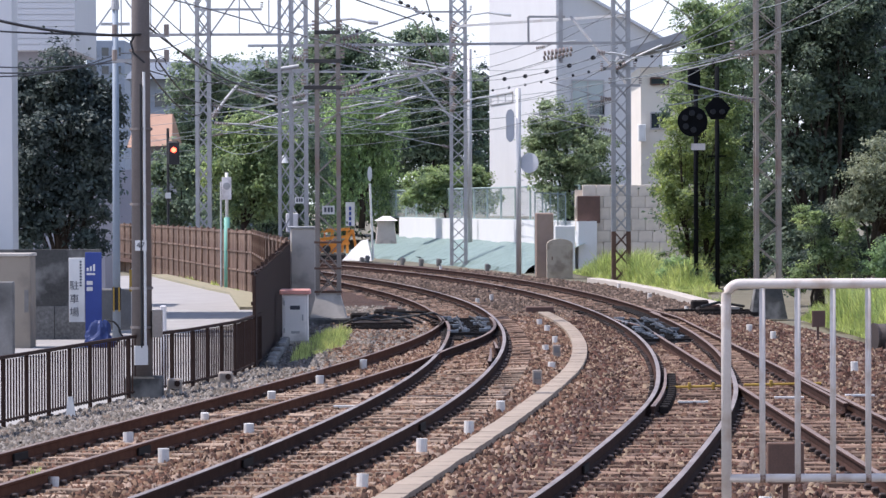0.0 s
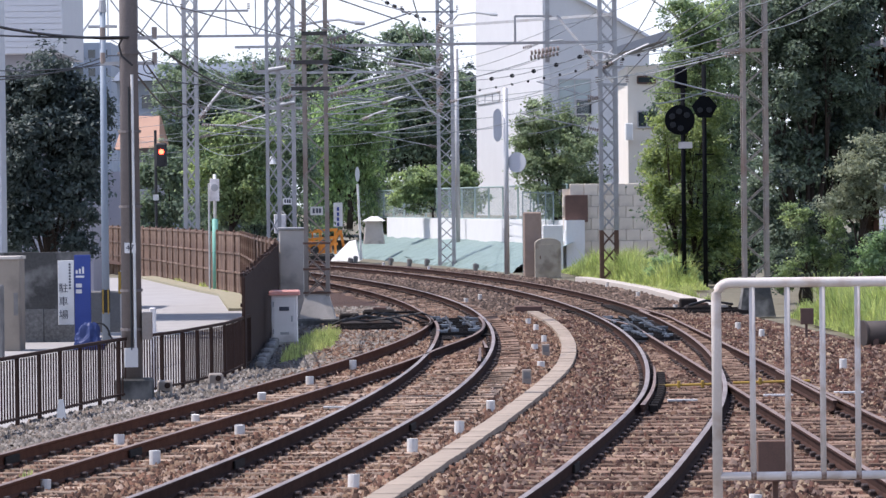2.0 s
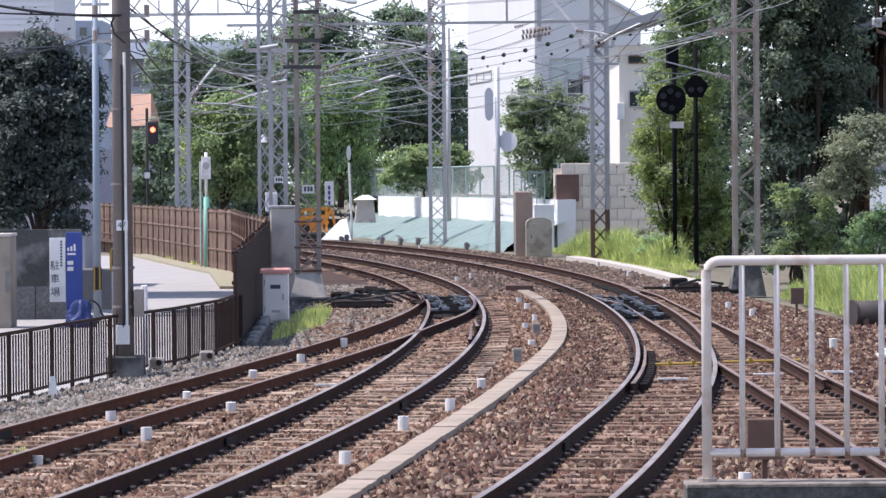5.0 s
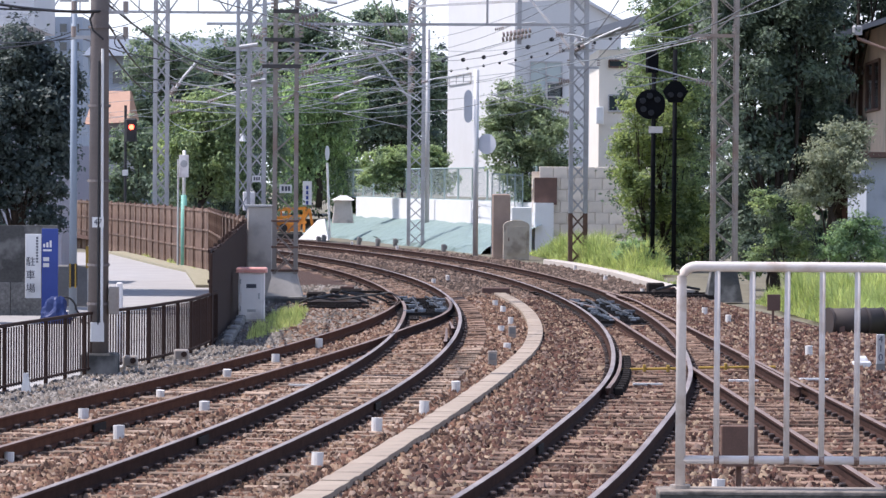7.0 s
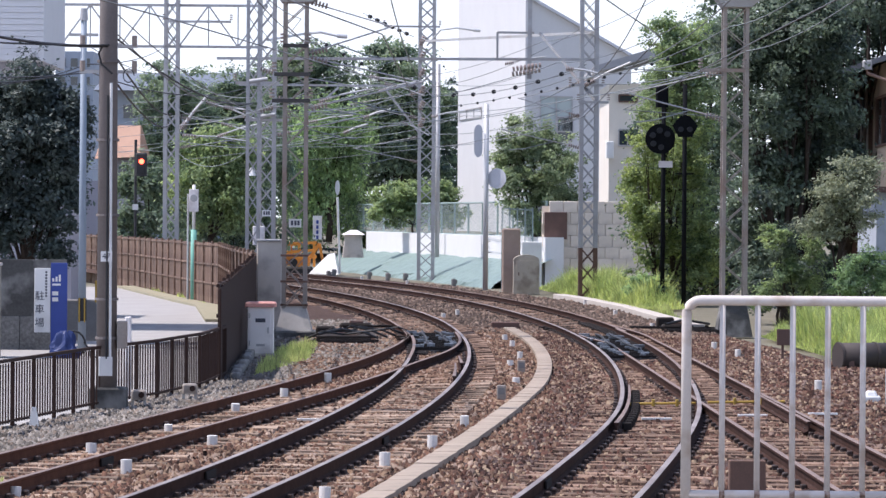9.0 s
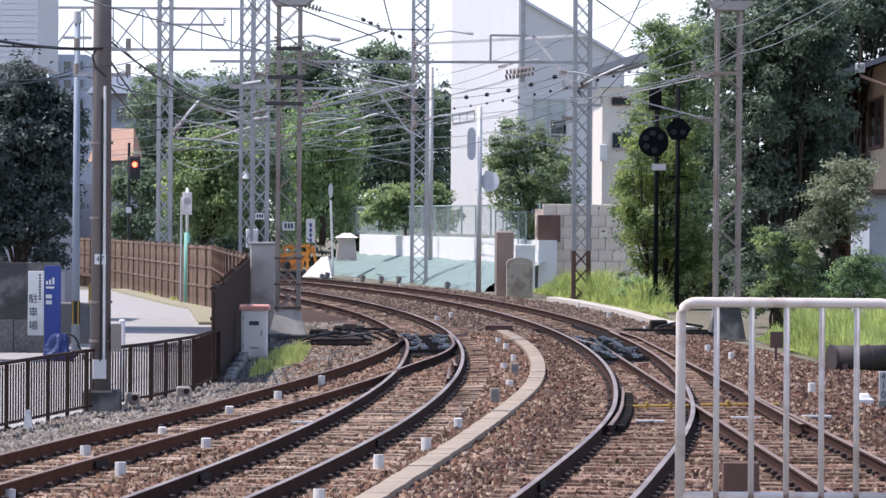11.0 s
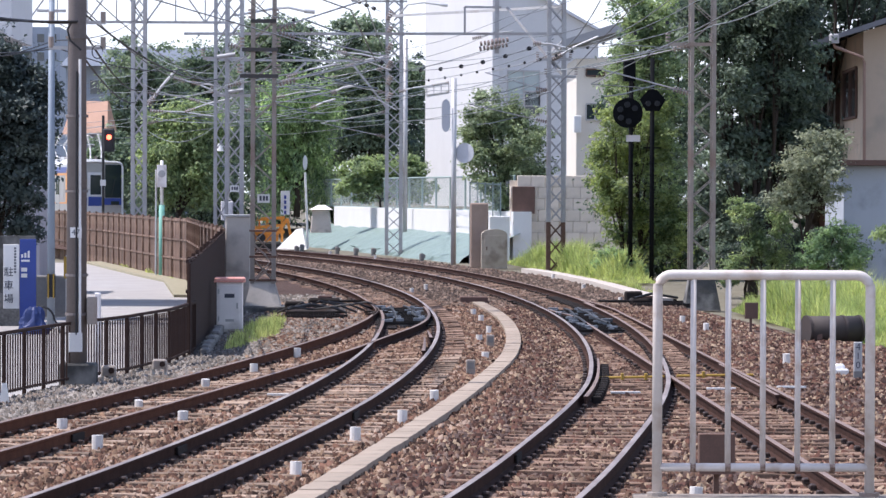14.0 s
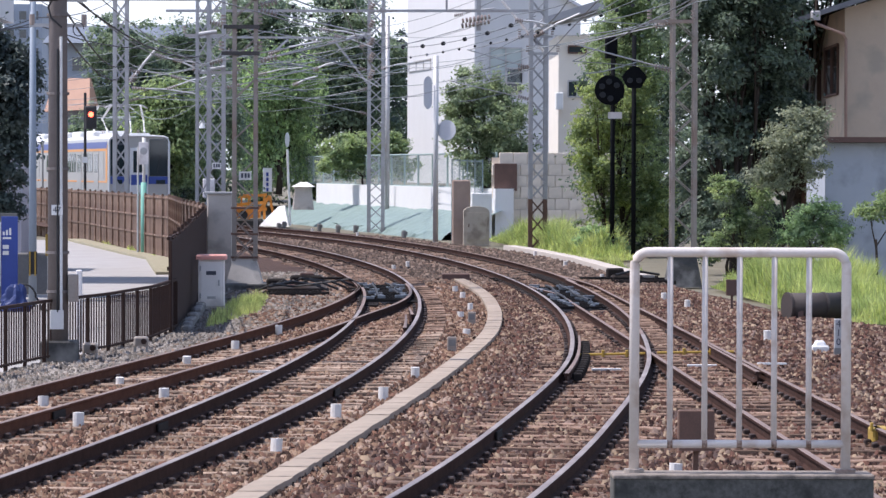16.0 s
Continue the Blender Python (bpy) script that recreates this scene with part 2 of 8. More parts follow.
class Kit:
    """Collects vertices and faces of one part."""

    def __init__(self):
        self.v, self.f, self.k = [], [], []

    def face(self, pts, k=0):
        i = len(self.v)
        self.v += [tuple(p) for p in pts]
        self.f.append(tuple(range(i, i + len(pts))))
        self.k.append(k)

    def prism(self, low, high, k=0):
        """Two rings of equal length, closed at both ends."""
        i, n = len(self.v), len(low)
        self.v += [tuple(p) for p in low] + [tuple(p) for p in high]
        self.f.append(tuple(range(i + n - 1, i - 1, -1)))
        self.f.append(tuple(range(i + n, i + 2 * n)))
        for j in range(n):
            self.f.append((i + j, i + (j + 1) % n, i + n + (j + 1) % n, i + n + j))
        self.k += [k] * (n + 2)

    def box(self, x0, y0, z0, x1, y1, z1, k=0, bevel=0.0, taper=0.0):
        x0, x1, y0, y1, z0, z1 = min(x0, x1), max(x0, x1), min(y0, y1), max(y0, y1), min(z0, z1), max(z0, z1)
        b = min(bevel, (x1 - x0) / 3, (y1 - y0) / 3, (z1 - z0) / 3)

        def ring(z, e):
            a0, a1, c0, c1 = x0 + e, x1 - e, y0 + e, y1 - e
            if b <= 0:
                return [(a0, c0, z), (a1, c0, z), (a1, c1, z), (a0, c1, z)]
            return [(a0 + b, c0, z), (a1 - b, c0, z), (a1, c0 + b, z), (a1, c1 - b, z), (a1 - b, c1, z), (a0 + b, c1, z), (a0, c1 - b, z), (a0, c0 + b, z)]
        if b <= 0:
            self.prism(ring(z0, 0), ring(z1, taper), k)
        else:
            r = [ring(z0, 0), ring(z1 - b, taper), ring(z1, taper + b * 0.7)]
            i, n = len(self.v), 8
            for q in r:
                self.v += q
            self.f.append(tuple(range(i + n - 1, i - 1, -1)))
            self.f.append(tuple(range(i + 2 * n, i + 3 * n)))
            for s in (0, n):
                for j in range(n):
                    self.f.append((i + s + j, i + s + (j + 1) % n, i + s + n + (j + 1) % n, i + s + n + j))
            self.k += [k] * (2 + 2 * n)

    def bar(self, p, q, w, h=None, k=0, up=(0, 0, 1)):
        """A straight bar of section w x h from p to q."""
        p, q, h = Vector(p), Vector(q), h or w
        d = (q - p).normalized()
        u = Vector(up)
        if abs(d.dot(u)) > 0.97:
            u = Vector((0, 1, 0))
        s = d.cross(u).normalized()
        t = s.cross(d)
        o = [s * (a * w / 2) + t * (b * h / 2) for a, b in ((-1, -1), (1, -1), (1, 1), (-1, 1))]
        self.prism([p + c for c in o], [q + c for c in o], k)

    def tube(self, pts, r, n=6, k=0, r2=None):
        """A round tube along points, tapering from r to r2."""
        pts = [Vector(p) for p in pts]
        rings, m = [], len(pts)
        for j, p in enumerate(pts):
            d = (pts[min(j + 1, m - 1)] - pts[max(j - 1, 0)]).normalized()
            u = Vector((0, 0, 1)) if abs(d.z) < 0.9 else Vector((0, 1, 0))
            s = d.cross(u).normalized()
            t = s.cross(d)
            rr = r + ((r2 if r2 is not None else r) - r) * j / max(1, m - 1)
            rings.append([tuple(p + s * (rr * math.cos(a)) + t * (rr * math.sin(a))) for a in [2 * math.pi * e / n for e in range(n)]])
        i = len(self.v)
        for q in rings:
            self.v += q
        for j in range(m - 1):
            for e in range(n):
                a, b = i + j * n + e, i + j * n + (e + 1) % n
                self.f.append((a, b, b + n, a + n))
                self.k.append(k)
        self.f += [tuple(range(i + n - 1, i - 1, -1)), tuple(range(i + (m - 1) * n, i + m * n))]
        self.k += [k, k]

    def disc(self, c, r, axis, thick, n=20, k=0):
        c, a = Vector(c), Vector(axis).normalized()
        self.tube([c - a * thick / 2, c + a * thick / 2], r, n, k)

    def mesh(self, name, mats):
        me = bpy.data.meshes.new(name)
        me.from_pydata(self.v, [], self.f)
        for m in (mats if isinstance(mats, (list, tuple)) else [mats]):
            me.materials.append(m)
        if any(self.k):
            me.polygons.foreach_set("material_index", self.k)
        me.update()
        return me


def part(name, kit, mats, parent=None, label="", smooth=False):
    me = kit.mesh(name, mats) if isinstance(kit, Kit) else kit
    if smooth:
        me.polygons.foreach_set("use_smooth", [True] * len(me.polygons))
    ob = new(name, me)
    if parent:
        ob.parent = parent
    return tagged(ob, label) if label else ob


def empty(name, x=0, y=0, z=0, rz=0, label="", category="", group="", kind=""):
    ob = new(name)
    ob.empty_display_size = 0.2
    ob.matrix_basis = pose(x, y, z, 0, 0, rz)
    return tagged(ob, label, category, group, kind)


def big_mesh(name, v, f4, mat):
    """A mesh of quads or triangles from arrays."""
    me = bpy.data.meshes.new(name)
    k = f4.shape[1]
    me.vertices.add(len(v))
    me.vertices.foreach_set("co", v.astype(np.float32).ravel())
    me.loops.add(f4.size)
    me.loops.foreach_set("vertex_index", f4.astype(np.int32).ravel())
    me.polygons.add(len(f4))
    me.polygons.foreach_set("loop_start", np.arange(0, f4.size, k, dtype=np.int32))
    me.materials.append(mat)
    me.update(calc_edges=True)
    return me


Z_BED = -0.2
# ---------------------------------------------------------------- tracks
# centre lines: x as a polynomial of u = (y - 80) / 40


def line_c(y):
    u = (y - 80) / 40
    e = min(1, max(0, (51 - y) / 15))
    return -0.1 * u ** 4 + 0.16 * u ** 3 - 2.2 * u * u - 0.72 * u + 4.4 - 0.18 * e * e * (3 - 2 * e)


def line_b(y):
    if y > 160:
        return line_b(160) + (y - 160) * (line_b(159.9) - line_b(159.4)) / 0.5
    u = (y - 80) / 40
    return 0.0396 * u ** 4 + 0.1095 * u ** 3 - 2.755 * u * u - 1.1113 * u + 0.5326


def line_a(y):
    u = (y - 80) / 40
    return -2.0217 * u ** 3 - 5.7793 * u * u + 0.5807 * u + 0.5741


def line_d(y):
    return 4.86 + 0.001 * (y - 80)


def cant(y):
    return 0.10 * min(1, max(0, (y - 45) / 40))


def grade(y):
    """The inner track climbs a little behind the street fence."""
    u = min(1, max(0, (y - 130) / 25))
    return 0.48 * u * u * (3 - 2 * u)


def side(line, y, off):
    """Point beside the centre line, off metres to its right."""
    s = (line(y + 0.5) - line(y - 0.5))
    n = math.hypot(1, s)
    return line(y) + off / n, y - off * s / n, s


HALF = 0.566
RAIL_PROFILE = [(-0.0625, -0.153), (0.0625, -0.153), (0.0625, -0.14), (0.012, -0.122), (0.012, -0.04), (0.0325, -0.03), (0.0325, -0.004), (0.027, 0), (-0.027, 0), (-0.0325, -0.004), (-0.0325, -0.03), (-0.012, -0.04), (-0.012, -0.122), (-0.0625, -0.14)]


def rail(name, line, off, y0, y1, parent, lift=0.0, step=1.0, use_cant=True, dx=0.0):
    kit = Kit()
    n = max(2, int((y1 - y0) / step) + 1)
    m = len(RAIL_PROFILE)
    for j in range(n):
        y = y0 + (y1 - y0) * j / (n - 1)
        x, yy, s = side(line, y, off + dx * (1 - j / (n - 1)))
        k = math.hypot(1, s)
        z = (cant(y) if use_cant and off > 0 else 0.0) + lift + (grade(y) if line is line_b else 0)
        for px, pz in RAIL_PROFILE:
            kit.v.append((x + px / k, yy - px * s / k, z + pz))
    for j in range(n - 1):
        for e in range(m):
            a, b = j * m + e, j * m + (e + 1) % m
            kit.f.append((a, b, b + m, a + m))
            kit.k.append(1 if e in (6, 7, 8) else 0)
    kit.f += [tuple(range(m - 1, -1, -1)), tuple(range((n - 1) * m, n * m))]
    kit.k += [0, 0]
    return part(name, kit, [M_RAIL_RED if line is line_a else M_RAIL, M_RAILSHINE if line in (line_b, line_c) and y0 < 60 else M_RAILTOP], parent)


def sleeper_mesh(length, seed, half=HALF, mat=None):
    """A timber with split, uneven edges, and its plates and clips."""
    kit, r = Kit(), random.Random(seed)
    n = 13
    for j in range(n):
        x = -length / 2 + length * j / (n - 1)
        w0, w1 = 0.072 + r.uniform(-0.016, 0.006), 0.072 + r.uniform(-0.016, 0.006)
        t0, t1 = -0.153 + r.uniform(-0.012, 0.006), -0.153 + r.uniform(-0.012, 0.006)
        kit.v += [(x, -w0 - 0.006, -0.3), (x, -w0, t0 - 0.012), (x, -w0 + 0.014, t0), (x, w1 - 0.014, t1), (x, w1, t1 - 0.012), (x, w1 + 0.006, -0.3)]
    for j in range(n - 1):
        for e in range(5):
            a = j * 6 + e
            kit.f.append((a, a + 6, a + 7, a + 1))
            kit.k.append(0)
    kit.f += [tuple(range(6)), tuple(range(6 * n - 1, 6 * n - 7, -1))]
    kit.k += [0, 0]
    for s in (-half, half):
        kit.box(s - 0.13, -0.06, -0.157, s + 0.13, 0.06, -0.146, 1)
        for e in (-0.10, 0.10):
            kit.box(s + e - 0.035, -0.045, -0.147, s + e + 0.035, 0.045, -0.105, 1, bevel=0.012)
    return kit.mesh("sleeper", [mat or M_SLEEPER, M_CLIP])


SLEEPER = [sleeper_mesh(2.1, 1 + j) for j in range(5)]
SLEEPER_RUST = [sleeper_mesh(2.1, 11 + j, mat=M_SLEEPER_RUST) for j in range(5)]
rng = random.Random(4)


def sleepers(parent, line, y0, y1, pitch, use_cant=True, mesh=None):
    y = y0
    while y < y1:
        x, _, s = side(line, y, 0)
        ob = new("sleeper", rng.choice(mesh or SLEEPER))
        c = cant(y) if use_cant else 0
        ob.parent = parent
        ob.matrix_basis = pose(x, y, c / 2 + (grade(y) if line is line_b else 0) + rng.uniform(-0.02, 0.008), rng.uniform(-5, 5), -math.degrees(math.atan2(c, 1.07)), -math.degrees(math.atan(s)) + rng.uniform(-1.8, 1.8))
        y += pitch * rng.uniform(0.95, 1.05)


Y_NEAR = 24.0
track_b = empty("railway_track", label="curved main railway track with rusty rails on wooden sleepers", category="railway track", group="railway tracks", kind="structure")
rail("rail", line_b, -HALF, Y_NEAR, 66, track_b)
rail("rail", line_b, HALF, Y_NEAR, 345, track_b)
rail("rail", line_b, -HALF, 79, 345, track_b)
sleepers(track_b, line_b, Y_NEAR, 60, 0.6)
sleepers(track_b, line_b, 60, 180, 0.6, mesh=SLEEPER_RUST)
track_a = empty("railway_track", label="diverging railway siding with dark rusty rails and pale sleepers", category="railway track", group="railway tracks", kind="structure")
rail("rail", line_a, -HALF, Y_NEAR, 80, track_a, use_cant=False)
rail("rail", line_a, HALF, Y_NEAR, 62.5, track_a, use_cant=False)
sleepers(track_a, line_a, Y_NEAR, 58, 0.6, use_cant=False)
track_c = empty("railway_track", label="curved main railway track with polished rail heads and close sleepers", category="railway track", group="railway tracks", kind="structure")
rail("rail", line_c, -HALF, Y_NEAR, 230, track_c)
rail("rail", line_c, HALF, Y_NEAR, 56, track_c)
rail("rail", line_c, HALF, 80, 230, track_c)
sleepers(track_c, line_c, Y_NEAR, 180, 0.6, mesh=SLEEPER_RUST)
track_d = empty("railway_track", label="straight railway track joining the curve at a turnout", category="railway track", group="railway tracks", kind="structure")
rail("rail", line_d, HALF, Y_NEAR, 80, track_d, use_cant=False)
rail("rail", line_d, -HALF, Y_NEAR, 76, track_d, use_cant=False)
sleepers(track_d, line_d, Y_NEAR, 62, 0.58, use_cant=False, mesh=SLEEPER_RUST)

# ---------------------------------------------------------------- ground


def left_edge(y):
    pts = [(20, -7.2), (44, -5.5), (54, -3.9), (62, -3.1), (82, -3.6), (110, -5.5), (140, -10), (180, -22), (360, -68)]
    for (a, p), (b, q) in zip(pts, pts[1:]):
        if y <= b:
            return p + (q - p) * (y - a) / (b - a)
    return -68


def right_edge(y):
    pts = [(20, 10.6), (62, 10.4), (70, 8.9), (90, 7.9), (108, 7.0), (122, 5.9), (150, 1.5), (180, -6), (360, -54)]
    for (a, p), (b, q) in zip(pts, pts[1:]):
        if y <= b:
            return p + (q - p) * (y - a) / (b - a)
    return -54


def sheet(name, label, category, mat, x0, y0, x1, y1, z, nx=2, ny=2, rough=0.0):
    kit = Kit()
    for j in range(ny):
        for i in range(nx):
            x, y = x0 + (x1 - x0) * i / (nx - 1), y0 + (y1 - y0) * j / (ny - 1)
            kit.v.append((x, y, z + rough * noise.noise((x * 0.3, y * 0.3, 2))))
    for j in range(ny - 1):
        for i in range(nx - 1):
            a = j * nx + i
            kit.f.append((a, a + 1, a + nx + 1, a + nx))
            kit.k.append(0)
    return tagged(part(name, kit, mat), label, category, kind="structure")


sheet("ground", "bare dry earth reaching far beyond the railway", "ground", M_EARTH, -1500, -200, 1500, 3000, -0.34)

def bed_lift(x, y):
    """How far the bed is packed up under the canted tracks."""
    best = 0.0
    for line in (line_b, line_c):
        d = x - line(y)
        if -0.57 < d <= 0.57:
            best = max(best, cant(y) * (d + 0.57) / 1.14)
        elif 0.57 < d < 2.0:
            best = max(best, cant(y) * (1 - (d - 0.57) / 1.43))
    return best


kit = Kit()
ys = [18 + 1.0 * j for j in range(330)]
NB = 40
for y in ys:
    a, b = left_edge(y), right_edge(y)
    for i in range(NB):
        x = a + (b - a) * i / (NB - 1)
        e = min(i, NB - 1 - i)
        z = Z_BED + 0.03 * noise.noise((x * 1.7, y * 1.7, 0)) - (0.13 if e == 0 else 0) + grade(y) * min(1, max(0, line_b(y) + 2.6 - x)) + bed_lift(x, y)
        kit.v.append((x, y, z))
for j in range(len(ys) - 1):
    for i in range(NB - 1):
        q = j * NB + i
        kit.f.append((q, q + 1, q + NB + 1, q + NB))
        kit.k.append(0)
tagged(part("ballast_bed", kit, M_BALLAST, smooth=True), "brown rust-stained ballast bed between the tracks", "ballast", kind="structure")


def stones(name, label, mat, count, xa, xb, y0, y1, size, seed, bias=1.6):
    """Loose stones: irregular ridge-topped lumps set in the bed, denser nearby."""
    r = np.random.RandomState(seed)
    y = y0 + (y1 - y0) * r.rand(count) ** bias
    lo, hi = np.array([xa(v) for v in y]), np.array([xb(v) for v in y])
    x = lo + (hi - lo) * r.rand(count)
    base = np.array([(1.1, 0.75, -0.55), (-1, 0.9, -0.55), (-1.05, -0.8, -0.55), (0.9, -1, -0.55), (0.62, 0.0, 0.62), (-0.62, 0.05, 0.55)], float)
    s = size * (0.5 + 0.75 * r.rand(count, 1, 1)) * (0.7 + 0.6 * r.rand(count, 6, 1)) * (0.6 + 0.8 * r.rand(count, 1, 3))
    v = base[None] * s
    v += (r.rand(count, 6, 3) - 0.5) * size * 0.75
    v[:, :4, 2] -= 0.012
    a = r.rand(count) * 6.28
    c, q = np.cos(a)[:, None], np.sin(a)[:, None]
    vx, vy = v[:, :, 0] * c - v[:, :, 1] * q, v[:, :, 0] * q + v[:, :, 1] * c
    z = Z_BED + np.array([bed_lift(p, q_) for p, q_ in zip(x, y)])[:, None] + (r.rand(count)[:, None] - 0.36) * 0.055
    V = np.stack([vx + x[:, None], vy + y[:, None], v[:, :, 2] + z], 2).reshape(-1, 3)
    tri = np.array([(0, 1, 5), (0, 5, 4), (2, 3, 4), (2, 4, 5), (3, 0, 4), (1, 2, 5)])
    F = (tri[None] + (np.arange(count) * 6)[:, None, None]).reshape(-1, 3)
    ob = new(name, big_mesh(name, V, F, mat))
    return tagged(ob, label, "ballast", kind="stuff")


def split(y):
    return line_c(y) - 1.75


stones("ballast_stones", "loose tan-brown crushed stones between rails and sleepers", M_STONE, 74000, lambda y: left_edge(y) + 1.2, split, 29.5, 88, 0.031, 1)
stones("ballast_stones", "rust-red crushed stones beside the trough and the outer tracks", M_STONE_RUST, 70000, split, lambda y: right_edge(y) - 0.5, 29.5, 88, 0.031, 6)
stones("grey_gravel", "pale grey gravel shoulder beside the fence", M_STONE_GREY, 22000, lambda y: left_edge(y) - 0.2, lambda y: line_a(min(y, 70)) - 0.95, 36, 72, 0.032, 2, 1.2)
stones("grey_gravel", "grey gravel around the footing and the point machine", M_STONE_GREY, 10000, lambda y: left_edge(y) - 0.2, lambda y: line_b(y) - 0.85, 70, 96, 0.042, 8, 1.0)
stones("ballast_stones", "loose tan-brown crushed stones around the inner turnout", M_STONE, 16000, lambda y: left_edge(y) + 1.0, split, 52, 90, 0.042, 5, 1.0)
stones("ballast_stones", "rust-red crushed stones around the outer turnout", M_STONE_RUST, 15000, split, lambda y: right_edge(y) - 0.5, 52, 90, 0.042, 7, 1.0)
stones("ballast_stones", "loose brown crushed stones along the far curve", M_STONE_FAR, 22000, lambda y: line_b(y) - 0.8, lambda y: right_edge(y) - 0.4, 86, 150, 0.05, 3, 1.3)

# ---------------------------------------------------------------- street side (left of the tracks)
M_BROWN = surface("weathered_brown_fence", (0.155, 0.09, 0.06), (0.08, 0.047, 0.033), scale=2.5, fine=30, rough=0.85, bump=0.15, per_object=0.25, stain=(0.23, 0.155, 0.11), stain_scale=2.5)
M_DARKFENCE = surface("dark_brown_steel", (0.055, 0.032, 0.025), (0.03, 0.018, 0.015), scale=3, rough=0.9, bump=0.1)
M_RED = surface("faded_red_paint", (0.62, 0.20, 0.16), (0.72, 0.42, 0.36), scale=14, rough=0.6, bump=0.05)
M_BOX = surface("grey_box_paint", (0.842, 0.799, 0.778), (0.724, 0.680, 0.659), scale=3, rough=0.6, bump=0.08, stain=(0.410, 0.367, 0.356))
M_BLUEPOLE = surface("pale_blue_pole", (0.25, 0.30, 0.36), (0.19, 0.23, 0.28), scale=2, rough=0.6, bump=0.05)
M_POLE = surface("spun_concrete_pole", (0.20, 0.178, 0.17), (0.13, 0.112, 0.106), scale=2, fine=40, rough=0.9, bump=0.15)
M_BLUE = surface("blue_sheet", (0.026, 0.06, 0.30), (0.018, 0.042, 0.21), scale=2, rough=0.5, bump=0.08)
M_BLUECOVER = surface("dull_blue_cover", (0.022, 0.045, 0.17), (0.014, 0.028, 0.11), scale=3, rough=0.6, bump=0.15)
M_YELLOW = surface("yellow_paint", (0.396, 0.259, 0.036), (0.302, 0.187, 0.029), scale=8, rough=0.6, bump=0.05)
M_GREEN = surface("sea_green_paint", (0.19, 0.45, 0.36), (0.14, 0.34, 0.28), scale=5, rough=0.6, bump=0.05)
M_INK = surface("ink", (0.07, 0.075, 0.10), rough=0.7, bump=0)
M_BEIGE = surface("beige_render", (0.55, 0.445, 0.345), (0.46, 0.365, 0.28), scale=1.5, rough=0.85, bump=0.12, stain=(0.40, 0.34, 0.27))
M_SIDING = surface("white_siding", (0.66, 0.66, 0.67), (0.58, 0.58, 0.60), scale=1.2, rough=0.6, bump=0.05)
# render for walls standing in shade, the shade mixed into its blue-grey
M_SHADOWGREY = surface("shadow_grey_render", (0.36, 0.36, 0.40), (0.29, 0.29, 0.33), scale=1.2, rough=0.8, bump=0.08)
M_OLDCONC = surface("stained_wall", (0.27, 0.26, 0.25), (0.16, 0.155, 0.15), scale=1.6, fine=20, rough=0.9, bump=0.2, stain=(0.09, 0.088, 0.085), stain_scale=0.9)
M_BLACKWALL = surface("mould_stained_wall", (0.10, 0.098, 0.095), (0.036, 0.036, 0.035), scale=1.3, fine=18, rough=0.95, bump=0.2, stain=(0.24, 0.235, 0.225), stain_scale=1.5)
M_MOULD = surface("mottled_concrete", (0.21, 0.205, 0.20), (0.06, 0.06, 0.058), scale=1.4, fine=18, rough=0.95, bump=0.2, spread=0.3)
M_DARKGLASS = glass("window_glass", (0.03, 0.04, 0.05))

kit = Kit()
kit.face([(-60, 30, -0.215), (-7.4, 30, -0.215), (-5.55, 44, -0.215), (-3.95, 54, -0.215), (-3.2, 62, -0.215), (-3.6, 82, -0.215), (-5.0, 98, -0.215), (-7.3, 117, -0.215), (-11.2, 140, -0.215), (-60, 170, -0.215)])
tagged(part("street", kit, M_STREET), "pale sunlit concrete side street with patched joints", "road", kind="structure")


def along(path, pitch, start=0.0):
    """Evenly spaced points with headings along a polyline."""
    out, carry = [], start
    for a, b in zip(path, path[1:]):
        a, b = Vector(a), Vector(b)
        n = (b - a).length
        d = carry
        while d < n:
            p = a + (b - a) * (d / n)
            out.append((p.x, p.y, math.degrees(math.atan2(b.y - a.y, b.x - a.x))))
            d += pitch
        carry = d - n
    return out


def rail_fence():
    """Low steel fence of thin uprights between posts."""
    path = [(-7.3, 31.0), (-5.6, 44.29), (-4.61, 50.8), (-3.88, 54.15), (-3.39, 57.63), (-3.2, 61.6)]
    f = empty("rail_fence", label="low dark brown steel fence with thin vertical bars along the street", category="fence")
    post, bar = Kit(), Kit()
    post.box(-0.026, -0.026, -0.3, 0.026, 0.026, 0.73, bevel=0.006)
    bar.box(-0.008, -0.010, -0.12, 0.008, 0.010, 0.68)
    pm, bm_ = post.mesh("post", M_DARKFENCE), bar.mesh("bar", M_DARKFENCE)
    for x, y, a in along(path, 1.1, 0.35):
        ob = new("post", pm)
        ob.parent, ob.matrix_basis = f, pose(x, y, 0, 0, 0, a)
    for x, y, a in along(path, 0.137, 0.06):
        ob = new("bar", bm_)
        ob.parent, ob.matrix_basis = f, pose(x, y, 0, 0, 0, a)
    for a, b in zip(path, path[1:]):
        k = Kit()
        k.bar((*a, 0.715), (*b, 0.715), 0.05, 0.045)
        part("top_rail", k, M_DARKFENCE, f)
        k = Kit()
        k.bar((*a, -0.09), (*b, -0.09), 0.04, 0.03)
        part("bottom_rail", k, M_DARKFENCE, f)


rail_fence()


